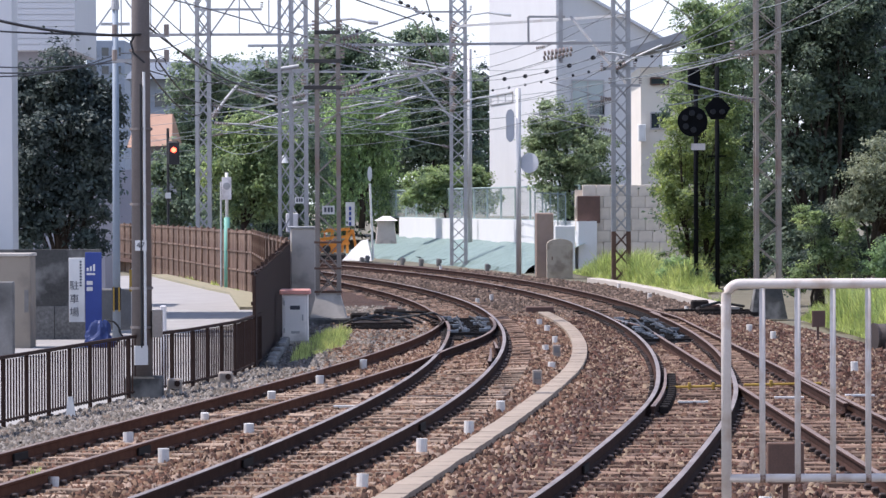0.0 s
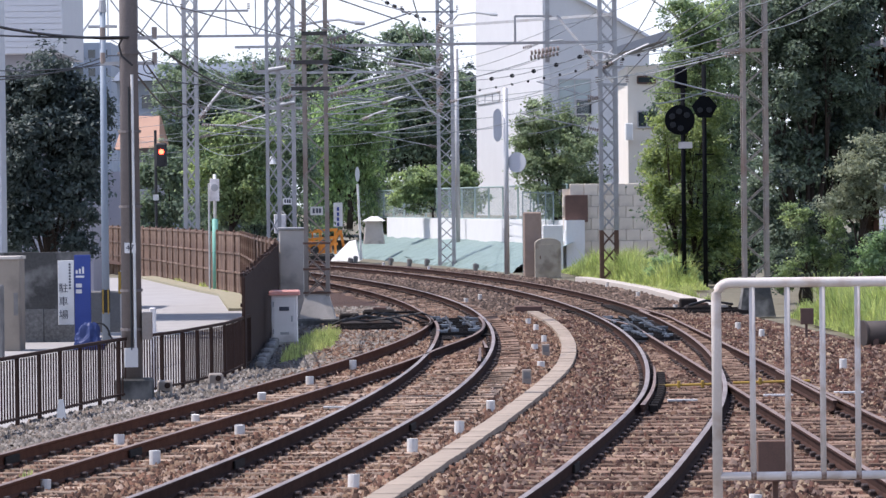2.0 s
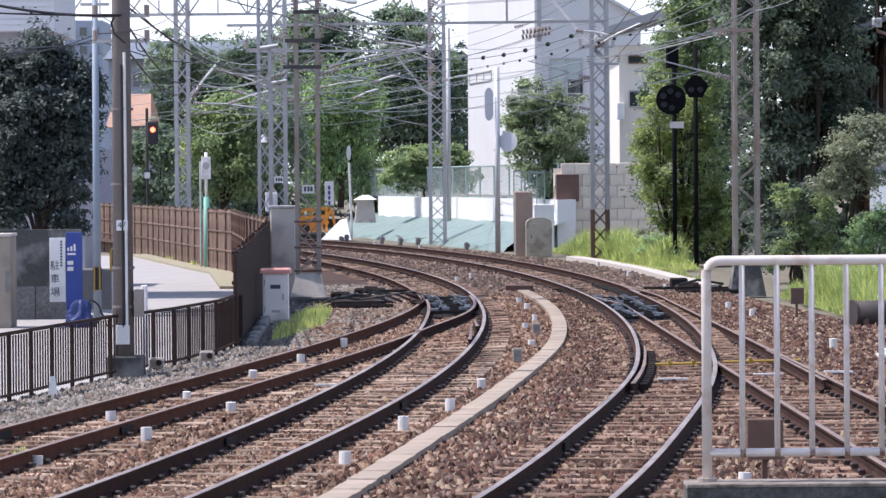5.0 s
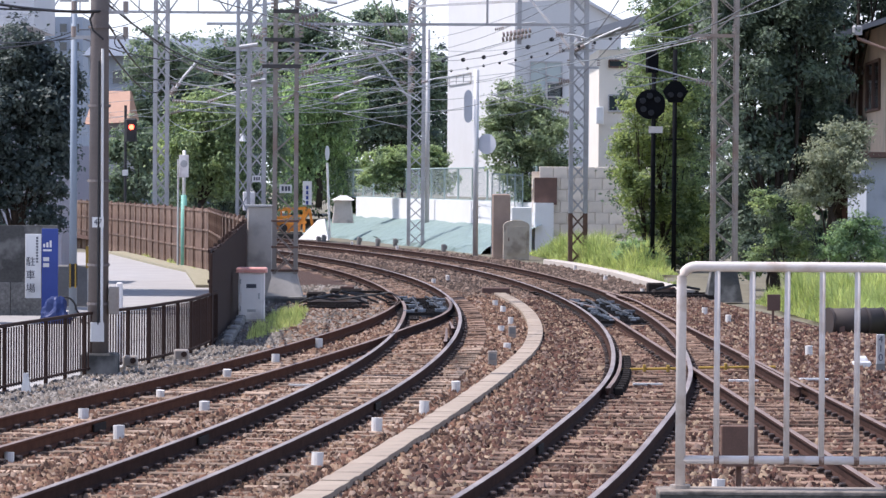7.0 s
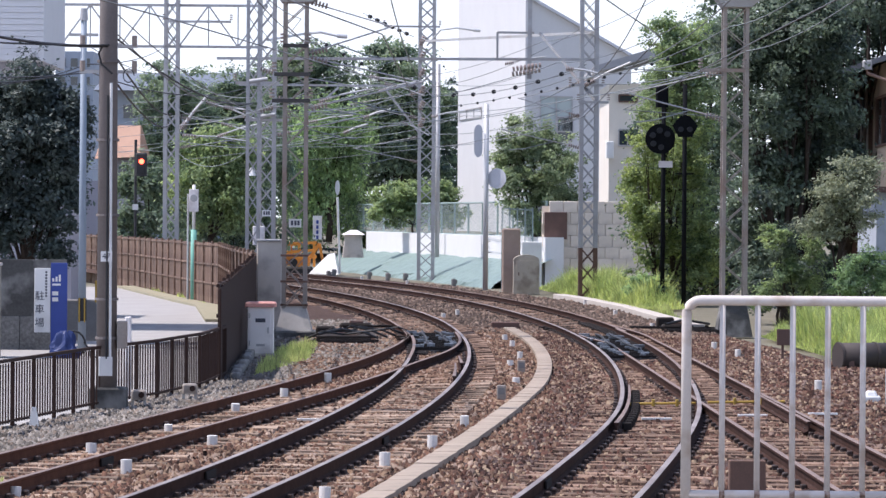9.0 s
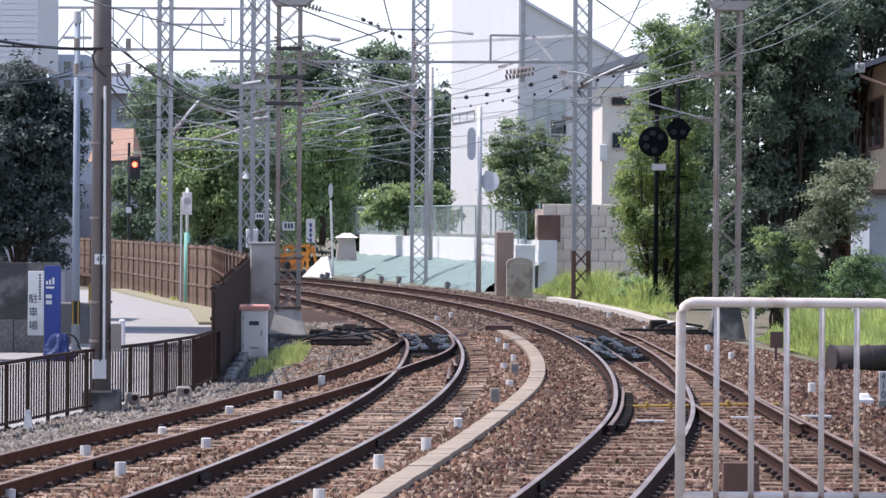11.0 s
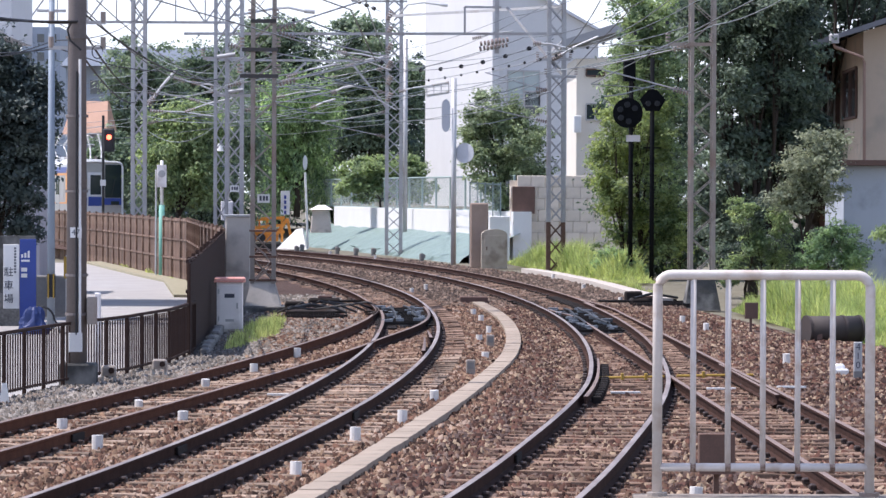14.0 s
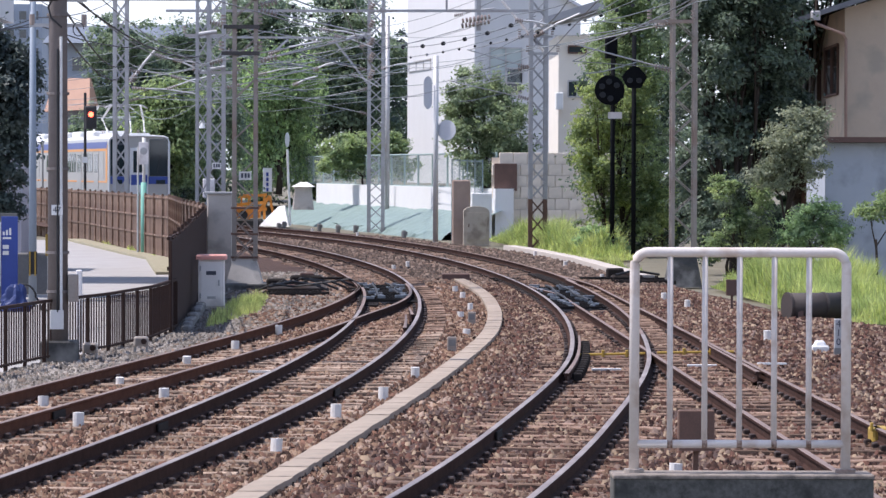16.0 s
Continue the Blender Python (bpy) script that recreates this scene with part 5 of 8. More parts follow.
def mesh_fence():
    f = empty("mesh_fence", label="sea green wire mesh fence on top of the white wall", category="fence")
    pts = [(-0.1 + 1.07 * j / 16) for j in range(17)]
    for t in pts:
        k = Kit()
        p = bank(t, 2.6, 1.9)
        k.tube([p, (p[0], p[1], 3.42)], 0.05, 6)
        part("post", k, M_MESHPOST, f)
    for z in (1.85, 3.4):
        k = Kit()
        k.tube([bank(-0.1, 2.6, z), bank(0.97, 2.6, z)], 0.042, 5)
        part("rail", k, M_MESHPOST, f)
    k = Kit()
    n = 170
    for j in range(n):
        t = -0.1 + 1.07 * j / n
        d = 1.07 * 11 / n
        for a, b in (((t, 1.85), (min(0.97, t + d * 0.75), 3.4)), ((t, 3.4), (min(0.97, t + d * 0.75), 1.85))):
            k.bar(bank(a[0], 2.6, a[1]), bank(b[0], 2.6, b[1]), 0.010, 0.010)
    part("netting", k, M_MESH, f, "fine diamond wire netting")
    # sloping return at the far end
    p0, p1 = bank(-0.1, 2.6, 0), (-5.75, 213.0, 0)
    for u in (0.5, 1.0):
        k = Kit()
        q = (p0[0] + (p1[0] - p0[0]) * u, p0[1] + (p1[1] - p0[1]) * u)
        k.tube([(*q, 1.2), (*q, 3.4 - 0.5 * u)], 0.05, 6)
        part("post", k, M_MESHPOST, f)
    for za, zb2 in ((2.0, 1.7), (3.4, 2.9)):
        k = Kit()
        k.tube([(p0[0], p0[1], za), (p1[0], p1[1], zb2)], 0.042, 5)
        part("rail", k, M_MESHPOST, f)
    k = Kit()
    for j in range(-6, 22):
        for s_ in (0, 1):
            u0, u1 = max(0, j / 22), min(1, (j + 6) / 22)
            v0, v1 = u0 * 22 / 6 - j / 6, u1 * 22 / 6 - j / 6
            v0, v1 = (1 - v0, 1 - v1) if s_ else (v0, v1)
            pts = [(p0[0] + (p1[0] - p0[0]) * u, p0[1] + (p1[1] - p0[1]) * u, (2.0 - 0.3 * u) * (1 - v) + (3.4 - 0.5 * u) * v) for u, v in ((u0, v0), (u1, v1))]
            k.bar(pts[0], pts[1], 0.010, 0.010)
    part("netting", k, M_MESH, f, "fine diamond wire netting")


mesh_fence()
# lower end of the fence returning to the street, with its notice
k = Kit()
k.box(-5.17, 186, 1.47, -4.69, 186.05, 2.73)
nb = tagged(part("notice_board", k, M_WHITE), "white notice board with blue writing on the mesh fence", "notice board")
k = Kit()
for j in range(4):
    k.box(-4.99, 185.98, 2.49 - 0.27 * j - 0.19, -4.87, 185.995, 2.49 - 0.27 * j)
part("writing", k, M_BLUE, nb)


def block(name, label, category, corners, z0, z1, mat, roof=None):
    """An upright building on a four-cornered plan."""
    b = empty(name, label=label, category=category)
    k = Kit()
    k.prism([(x, y, z0) for x, y in corners], [(x, y, z1) for x, y in corners])
    part("wall", k, mat, b)
    return b


M_PALEGLASS = glass("pale_window_glass", (0.34, 0.40, 0.40), 0.2)


def window(parent, a, b, z0, z1, n=1, frame_mat=None, depth=0.06, out=(0, -1), pane=None):
    """A framed window lying on the wall from a to b (plan points)."""
    a, b, o = Vector(a), Vector(b), Vector(out).normalized()
    w = Kit()
    q = o * 0.02
    w.prism([(a.x, a.y, z0), (b.x, b.y, z0), (b.x + q.x, b.y + q.y, z0), (a.x + q.x, a.y + q.y, z0)], [(a.x, a.y, z1), (b.x, b.y, z1), (b.x + q.x, b.y + q.y, z1), (a.x + q.x, a.y + q.y, z1)])
    win = part("window", w, pane or M_DARKGLASS, parent)
    q = o * 0.05
    for j in range(n + 1):
        p_ = a + (b - a) * (j / n) + q
        k = Kit()
        k.bar((p_.x, p_.y, z0), (p_.x, p_.y, z1), 0.06)
        part("frame", k, frame_mat or M_STEEL, win)
    for z in (z0, z1):
        k = Kit()
        k.bar((a.x + q.x, a.y + q.y, z), (b.x + q.x, b.y + q.y, z), 0.07, 0.07)
        part("sill", k, frame_mat or M_STEEL, win)
    return win


# tall white building: near corner, far left corner, right end
WC, WL, WR = Vector((6.2, 190)), Vector((2.86, 212)), Vector((12.0, 191.2))
wb = empty("white_building", label="tall plain white rendered building with few windows", category="building")
back = WL - WC
zc, zr = 14.7, 11.5
k = Kit()
k.prism([(WC.x, WC.y, 0), (WR.x, WR.y, 0), (WR.x, WR.y, zr), (WC.x, WC.y, zc)], [(p_.x + back.x, p_.y + back.y, z_) for p_, z_ in ((WC, 0), (WR, 0), (WR, zr), (WC, zc))])
part("gable_wall", k, M_BUILD, wb)
k = Kit()
k.prism([(WC.x - 0.03, WC.y - 0.05, 0), (WC.x + 0.5, WC.y - 0.05, 0), (WL.x + 0.5, WL.y, 0), (WL.x - 0.03, WL.y, 0)], [(WC.x - 0.03, WC.y - 0.05, 24), (WC.x + 0.1, WC.y - 0.05, 24), (WL.x + 0.5, WL.y, 24), (WL.x - 0.03, WL.y, 24)])
part("side_wall", k, M_BUILD, wb)
k = Kit()
k.prism([(WC.x, WC.y - 0.25, zc), (WR.x + 0.4, WR.y - 0.25, zr - 0.2), (WR.x + 0.4 + back.x, WR.y + back.y, zr - 0.2), (WC.x + back.x, WC.y + back.y, zc)], [(WC.x, WC.y - 0.25, zc + 0.16), (WR.x + 0.4, WR.y - 0.25, zr - 0.04), (WR.x + 0.4 + back.x, WR.y + back.y, zr - 0.04), (WC.x + back.x, WC.y + back.y, zc + 0.16)])
part("roof", k, M_BUILD2, wb)
wdir = (WL - WC).normalized()
wout = (-wdir.y, wdir.x)
wout = (-abs(wout[0]), -abs(wout[1]) if wdir.x < 0 else wout[1])
for t0, t1, z0, z1, n in ((0.62, 0.97, 8.55, 9.1, 3),):
    a, b = WC + (WL - WC) * t0, WC + (WL - WC) * t1
    window(wb, tuple(a), tuple(b), z0, z1, n, None, 0.06, (-0.99, -0.15))
fdir = (WR - WC)
for t0, t1, z0, z1, n in ((0.14, 0.44, 7.4, 9.3, 2), (0.3, 0.44, 6.9, 8.2, 1)):
    a, b = WC + fdir * t0, WC + fdir * t1
    window(wb, tuple(a), tuple(b), z0, z1, n, M_STEEL, 0.06, (0.03, -1), M_PALEGLASS if n == 2 else None)
ch = empty("cream_house", label="cream rendered house with a pale grey tiled eave", category="house")
k = Kit()
k.box(8.82, 156, 0, 12.72, 164, 8.69)
part("wall", k, M_CREAM, ch)
k = Kit()
k.prism([(8.09, 154.6, 9.11), (13.39, 154.6, 10.59), (13.39, 165, 10.59), (8.09, 165, 9.11)], [(8.09, 154.6, 9.41), (13.39, 154.6, 11.09), (13.39, 165, 11.09), (8.09, 165, 9.41)])
part("roof", k, M_PALEROOF, ch)
window(ch, (9.25, 155.97), (10.05, 155.97), 5.93, 6.64, 2)
window(ch, (9.25, 155.97), (10.05, 155.97), 7.89, 8.19, 1, M_RUSTPANEL)
k = Kit()
k.box(8.67, 155.3, 5.36, 9, 155.9, 6.11, bevel=0.03)
part("air_conditioner", k, M_WHITE, ch, "white wall air conditioner")

# retaining wall of large blocks
rw = empty("wall_east", label="pale grey retaining wall of large concrete blocks", category="wall", kind="structure")
k = Kit()
k.box(-0.294, -0.15, 0, 0.294, 0.15, 0.48, bevel=0.022)
me = k.mesh("block", M_RETAIN)
for row in range(8):
    for i in range(12):
        x = 5.65 + 0.3 + 0.6 * i + (0.3 if row % 2 else 0)
        ob = new("block", me)
        ob.parent = rw
        ob.matrix_basis = pose(x, 150 + 0.003 * ((i * 7 + row * 3) % 4), -0.5 + 0.49 * row, 0, 0, 0)
k = Kit()
k.box(5.65, 150.14, -0.5, 10.78, 150.5, 3.2)
part("backing", k, M_RETAIN, rw)
k = Kit()
k.box(5.74, 149.74, 1.78, 6.71, 149.86, 2.94, bevel=0.02)
tagged(part("rusty_panel", k, M_RUSTPANEL), "dark rusted metal panel leaning on the retaining wall", "panel")
k = Kit()
k.box(3.64, 138.2, -0.3, 4.36, 138.9, 2.26, bevel=0.05)
tagged(part("concrete_pillar", k, M_BROWNCONC), "brown stained square concrete pillar beside the track", "pillar")
cb = empty("concrete_cabinet", label="beige stained concrete cabinet with an arched top", category="cabinet")
k = Kit()
arch = [(4.06, -0.3), (5.07, -0.3), (5.07, 1.02)] + [(4.565 + 0.505 * math.cos(a), 1.02 + 0.22 * math.sin(a)) for a in [math.pi * j / 10 for j in range(1, 10)]] + [(4.06, 1.02)]
k.prism([(x_, 137.0, z_) for x_, z_ in arch], [(x_, 137.8, z_) for x_, z_ in arch])
part("body", k, M_CABINET, cb)
k = Kit()
k.box(4.17, 136.975, -0.1, 4.96, 136.997, 1.0, bevel=0.004)
cd = part("door", k, M_CABINET, cb)
k = Kit()
k.box(4.24, 136.95, 0.42, 4.28, 136.974, 0.55)
part("handle", k, M_RUSTPANEL, cd)
# white cast parapet end behind it
k = Kit()
k.box(4.62, 145, -0.3, 5.46, 145.6, 1.7, bevel=0.03)
tagged(part("white_block", k, M_WHITE), "white concrete block at the end of the mesh fence", "concrete block")
k = Kit()
for j in range(5):
    x0 = 3.83
    k.bar((x0 + 0.32 * j, 146, -0.3), (x0 + 0.32 * j, 146, 3.11), 0.05)
k.bar((3.83, 146, 3.08), (5.13, 146, 3.0), 0.05)
for j in range(24):
    x0 = 3.83 + 0.054 * j
    k.bar((x0, 146.02, 1.74), (x0, 146.02, 3.08), 0.012)
tagged(part("mesh_barrier", k, M_MESH), "short sea green mesh fence panel by the pillar", "fence")


def board_pole():
    s = empty("board_pole", *(2.99, 138.67), -0.2, label="thin steel pole carrying two pale oval boards", category="sign post")
    k = Kit()
    k.tube([(0, 0, 0), (0, 0, 7.18 + 0.2)], 0.105, 10)
    part("shaft", k, M_ARM, s, smooth=True)
    z = 5.71 + 0.2
    k = Kit()
    k.prism([(-0.32 + 0.17 * math.cos(a), -0.1, z + 0.3 * math.sin(a) + (0.35 if math.sin(a) > 0 else -0.35)) for a in [0.314 * j for j in range(20)]], [(-0.32 + 0.17 * math.cos(a), -0.06, z + 0.3 * math.sin(a) + (0.35 if math.sin(a) > 0 else -0.35)) for a in [0.314 * j for j in range(20)]])
    part("oval_board", k, M_BUILD2, s)
    k = Kit()
    k.disc((0.43, -0.1, 4.23 + 0.2), 0.4, (0.5, 1, 0), 0.04, 24)
    part("round_board", k, M_BUILD2, s)
    for j in range(6):
        k = Kit()
        k.bar((-0.02, -0.05, 1.5 + 0.45 * j), (0.2, -0.05, 1.5 + 0.45 * j), 0.03)
        part("step", k, M_ARM, s)


board_pole()
s = empty("round_sign", -3.71, 178, -0.2, label="slim white post with a small round sign", category="sign post")
k = Kit()
k.tube([(0.15, 0, 0), (0, 0, 3.67 + 0.2)], 0.06, 8)
part("shaft", k, M_WHITE, s)
k = Kit()
k.prism([(0.12 * math.cos(a), -0.1, 4.16 + 0.2 + 0.38 * math.sin(a)) for a in [0.4 * j for j in range(16)]], [(0.12 * math.cos(a), -0.05, 4.16 + 0.2 + 0.38 * math.sin(a)) for a in [0.4 * j for j in range(16)]])
part("disc", k, M_WHITE, s)


def machine():
    e = empty("excavator", -5.82, 182, -0.35, label="small orange excavator parked beside the bank", category="excavator")
    e.scale = (0.86, 0.86, 0.86)
    k = Kit()
    k.box(-0.8, -0.6, 0.55, 0.75, 0.6, 1.25, bevel=0.1)
    part("body", k, M_ORANGE, e)
    k = Kit()
    k.box(-0.9, -0.75, 0, 0.9, -0.4, 0.5, bevel=0.12)
    part("track", k, M_BLACK, e)
    k = Kit()
    k.box(-0.9, 0.4, 0, 0.9, 0.75, 0.5, bevel=0.12)
    part("track", k, M_BLACK, e)
    k = Kit()
    for x in (-0.4, 0.5):
        for y in (-0.5, 0.5):
            k.bar((x, y, 1.2), (x, y, 1.95), 0.06)
    k.box(-0.5, -0.6, 1.92, 0.6, 0.6, 1.98)
    part("canopy", k, M_ORANGE, e)
    k = Kit()
    k.bar((0.7, 0, 1.0), (1.3, 0, 1.9), 0.2)
    k.bar((1.3, 0, 1.9), (1.5, 0, 0.8), 0.16)
    part("boom", k, M_ORANGE, e)
    for z in (1.0, 1.4, 1.85):
        k = Kit()
        k.bar((-0.95, -0.9, z - 0.06), (1.15, -0.9, z + 0.12), 0.14, 0.17)
        part("guard_rail", k, M_ORANGE, e)
    for x in (-0.8, 0.1, 1.0):
        k = Kit()
        k.bar((x, -0.9, 0.5), (x, -0.9, 1.95), 0.15, 0.12)
        part("guard_post", k, M_ORANGE, e)
    k = Kit()
    k.disc((-0.25, -1.0, 0.75), 0.26, (0, 1, 0), 0.12, 16)
    part("hose_reel", k, M_BLACK, e)


machine()
k = Kit()
k.prism([(-5.18, 179, -0.25), (-3.61, 177, -0.25), (-3.61, 181, -0.25), (-5.18, 182, -0.25)], [(-4.19, 178.6, 0.75), (-3.84, 178, 0.81), (-3.84, 180, 0.81), (-4.19, 180, 0.75)])
tagged(part("sheeted_mound", k, M_WHITE), "low earth mound under a white plastic sheet", "mound")
cc = empty("covered_crate", label="crate under a pale grey cover on the bank", category="crate")
k = Kit()
k.box(-3.55, 183, 0.55, -2.43, 184, 1.78, bevel=0.05, taper=0.12)
part("body", k, M_CONC, cc)
k = Kit()
za_ = 1.75
k.prism([(-3.61, 182.9, za_), (-2.37, 182.9, za_), (-2.37, 184.1, za_), (-3.61, 184.1, za_)], [(-3.14, 183.3, za_ + 0.24), (-2.78, 183.3, za_ + 0.24), (-2.78, 183.8, za_ + 0.24), (-3.14, 183.8, za_ + 0.24)])
part("lid", k, M_BOX, cc)

M_VERGE = surface("dry_verge", (0.36, 0.32, 0.235), (0.21, 0.20, 0.125), scale=3, fine=25, rough=0.95, bump=0.5)
M_KERB = surface("bright_kerb", (0.52, 0.47, 0.42), (0.40, 0.36, 0.315), scale=2.5, fine=40, rough=0.9, bump=0.15)
# dry tan verge at the foot of the board fence
k = Kit()
for a, b in zip([(-11.25, 140), (-7.4, 117), (-6.3, 111)], [(-7.4, 117), (-6.3, 111), (-5.05, 95)]):
    k.bar((a[0] - 0.12, a[1], -0.2), (b[0] - 0.12, b[1], -0.2), 0.7, 0.12)
tagged(part("verge", k, M_VERGE), "dry tan verge with sparse weeds below the board fence", "verge", kind="structure")
# kerb of white concrete along the outer shoulder, unit by unit
kb = empty("shoulder_kerb", label="white concrete kerb strip along the outer shoulder", category="kerb", kind="structure")
k = Kit()
k.box(-0.22, -0.49, -0.05, 0.22, 0.49, 0.17, bevel=0.015)
me = k.mesh("kerb_stone", M_KERB)
for x, y, a in along([(5.4, 124.5), (5.95, 119.5), (6.75, 108), (7.1, 97), (7.4, 90)], 1.0):
    ob = new("kerb_stone", me)
    ob.parent, ob.matrix_basis = kb, pose(x, y, -0.2, 0, 0, a - 90 + rng.uniform(-0.6, 0.6))

# cable trough between the main tracks: lids laid end to end
tp = empty("cable_trough", label="pale concrete cable trough with separate lids between the tracks", category="cable trough", kind="structure")
tpath = [(-1.04, 28.67), (-0.51, 33.05), (0.09, 38.16), (0.85, 44.9), (1.72, 53.53), (2.26, 60.06), (2.61, 67.1), (2.77, 74.38), (2.75, 81.47), (2.54, 88.68)]


def smooth_path(p, n=8):
    out = []
    for i in range(len(p) - 1):
        a, b, c, d = [Vector(p[min(max(j, 0), len(p) - 1)]) for j in (i - 1, i, i + 1, i + 2)]
        for s in range(n):
            t = s / n
            out.append(0.5 * (2 * b + (c - a) * t + (2 * a - 5 * b + 4 * c - d) * t * t + (3 * b - a - 3 * c + d) * t ** 3))
    return [tuple(v) for v in out + [Vector(p[-1])]]


k = Kit()
k.box(-0.14, -0.2485, -0.1, 0.14, 0.2485, 0.09, bevel=0.004)
me = k.mesh("lid", M_TROUGH)
for x, y, a in along(smooth_path(tpath), 0.5):
    ob = new("lid", me)
    ob.parent, ob.matrix_basis = tp, pose(x, y, -0.2 + rng.uniform(-0.006, 0.006), rng.uniform(-0.3, 0.3), rng.uniform(-0.5, 0.5), a - 90 + rng.uniform(-0.6, 0.6))

# ---------------------------------------------------------------- right side: house, shed, pipe
M_GREYSHED = surface("grey_shed_wall", (0.42, 0.45, 0.50), (0.33, 0.36, 0.41), scale=0.9, rough=0.8, bump=0.1, stain=(0.26, 0.28, 0.31))
sh = empty("shed", label="grey rendered shed with a dark flat roof in the grass", category="shed")
ysh = 92.5
k = Kit()
k.prism([(12.33, ysh, -0.4), (17.45, ysh, -0.4), (17.45, ysh + 4, -0.4), (12.35, ysh + 4, -0.4)], [(12.33, ysh, 3.43), (17.45, ysh, 3.43), (17.45, ysh + 4, 3.43), (12.35, ysh + 4, 3.43)])
part("wall", k, M_GREYSHED, sh)
k = Kit()
k.prism([(11.92, ysh - 0.35, 3.42), (17.45, ysh - 0.35, 3.42), (17.45, ysh + 4.2, 3.36), (12.09, ysh + 4.2, 3.28)], [(11.92, ysh - 0.35, 3.56), (17.45, ysh - 0.35, 3.56), (17.45, ysh + 4.2, 3.5), (12.09, ysh + 4.2, 3.42)])
part("roof", k, M_RUSTPANEL, sh)
ho = empty("beige_house", label="beige two-storey house with a brown gutter and downpipe", category="house")
hx0, hx1, hx2 = 14.78, 14.42, 21.31
k = Kit()
k.prism([(hx1, 104, -0.4), (hx2, 104, -0.4), (hx2, 112, -0.4), (hx0, 112, -0.4)], [(hx1, 104, 7.5), (hx2, 104, 9.6), (hx2, 112, 9.6), (hx0, 112, 7.55)])
part("wall", k, M_BEIGE, ho)
# recessed wing: shade under the eave is put into its dark brown
k = Kit()
k.prism([(13.98, 112, -0.4), (hx2, 112, -0.4), (hx2, 114, -0.4), (13.98, 114, -0.4)], [(13.98, 112, 7.3), (hx2, 112, 9.5), (hx2, 114, 9.5), (13.98, 114, 7.3)])
part("rear_wing", k, M_RUSTPANEL, ho, "rear wing in dark brown, eave shade painted in")
k = Kit()
r0, r1 = 6.82, 9.8
k.prism([(12.25, 103, r0), (hx2, 103, r1), (hx2, 114.4, r1), (12.25, 114.4, r0)], [(12.25, 103, r0 + 0.16), (hx2, 103, r1 + 0.16), (hx2, 114.4, r1 + 0.16), (12.25, 114.4, r0 + 0.16)])
part("roof", k, M_ROOF, ho)
k = Kit()
k.tube([(13.4, 103, 7.2), (13.43, 103, 7.0), (14.24, 103, 6.7), (14.33, 103.1, 6.56), (14.36, 103.2, 3.25)], 0.05, 8)
part("downpipe", k, surface("brown_pipe", (0.35, 0.22, 0.17), rough=0.5, bump=0), ho, "brown plastic downpipe")
k = Kit()
k.box(13.27, 102.8, 7.1, 13.54, 103.1, 7.38, bevel=0.04)
part("gutter_end", k, M_STEEL, ho)
hd = (Vector((hx0, 112)) - Vector((hx1, 104)))
a, b = Vector((hx1, 104)) + hd * 0.22, Vector((hx1, 104)) + hd * 0.78
window(ho, tuple(a), tuple(b), 5.0, 6.5, 2, M_RUSTPANEL, 0.06, (-0.96, -0.28))
window(ho, (14.2, 112), (14.6, 112), 4.6, 6.0, 2, M_STEEL, 0.06, (0, -1))
k = Kit()
k.prism([(13.6, 111.2, 6.2), (14.7, 111.2, 6.2), (14.7, 112, 6.42), (13.6, 112, 6.42)], [(13.6, 111.2, 6.26), (14.7, 111.2, 6.26), (14.7, 112, 6.5), (13.6, 112, 6.5)])
part("awning", k, M_ROOF, ho)


def drum():
    d = empty("pipe_section", label="dark rusty steel pipe section lying in the grass", category="pipe")
    a, b = Vector((*(8.29, 67.6), 0.02)), Vector((*(9.38, 67.92), 0.02))
    k = Kit()
    k.tube([a, b], 0.27, 24)
    part("barrel", k, M_PIPE, d, smooth=True)
    for t in (0.02, 0.68, 0.98):
        k = Kit()
        c = a + (b - a) * t
        k.disc(c, 0.285, b - a, 0.05, 24)
        part("hoop", k, M_PIPE, d)
    for c in (Vector((a.x + 0.25, a.y)), Vector((b.x - 0.25, b.y))):
        k = Kit()
        k.box(c.x - 0.05, c.y - 0.2, -0.25, c.x + 0.05, c.y + 0.2, -0.05)
        part("chock", k, M_RUSTPANEL, d)


drum()

# ---------------------------------------------------------------- trees and grass


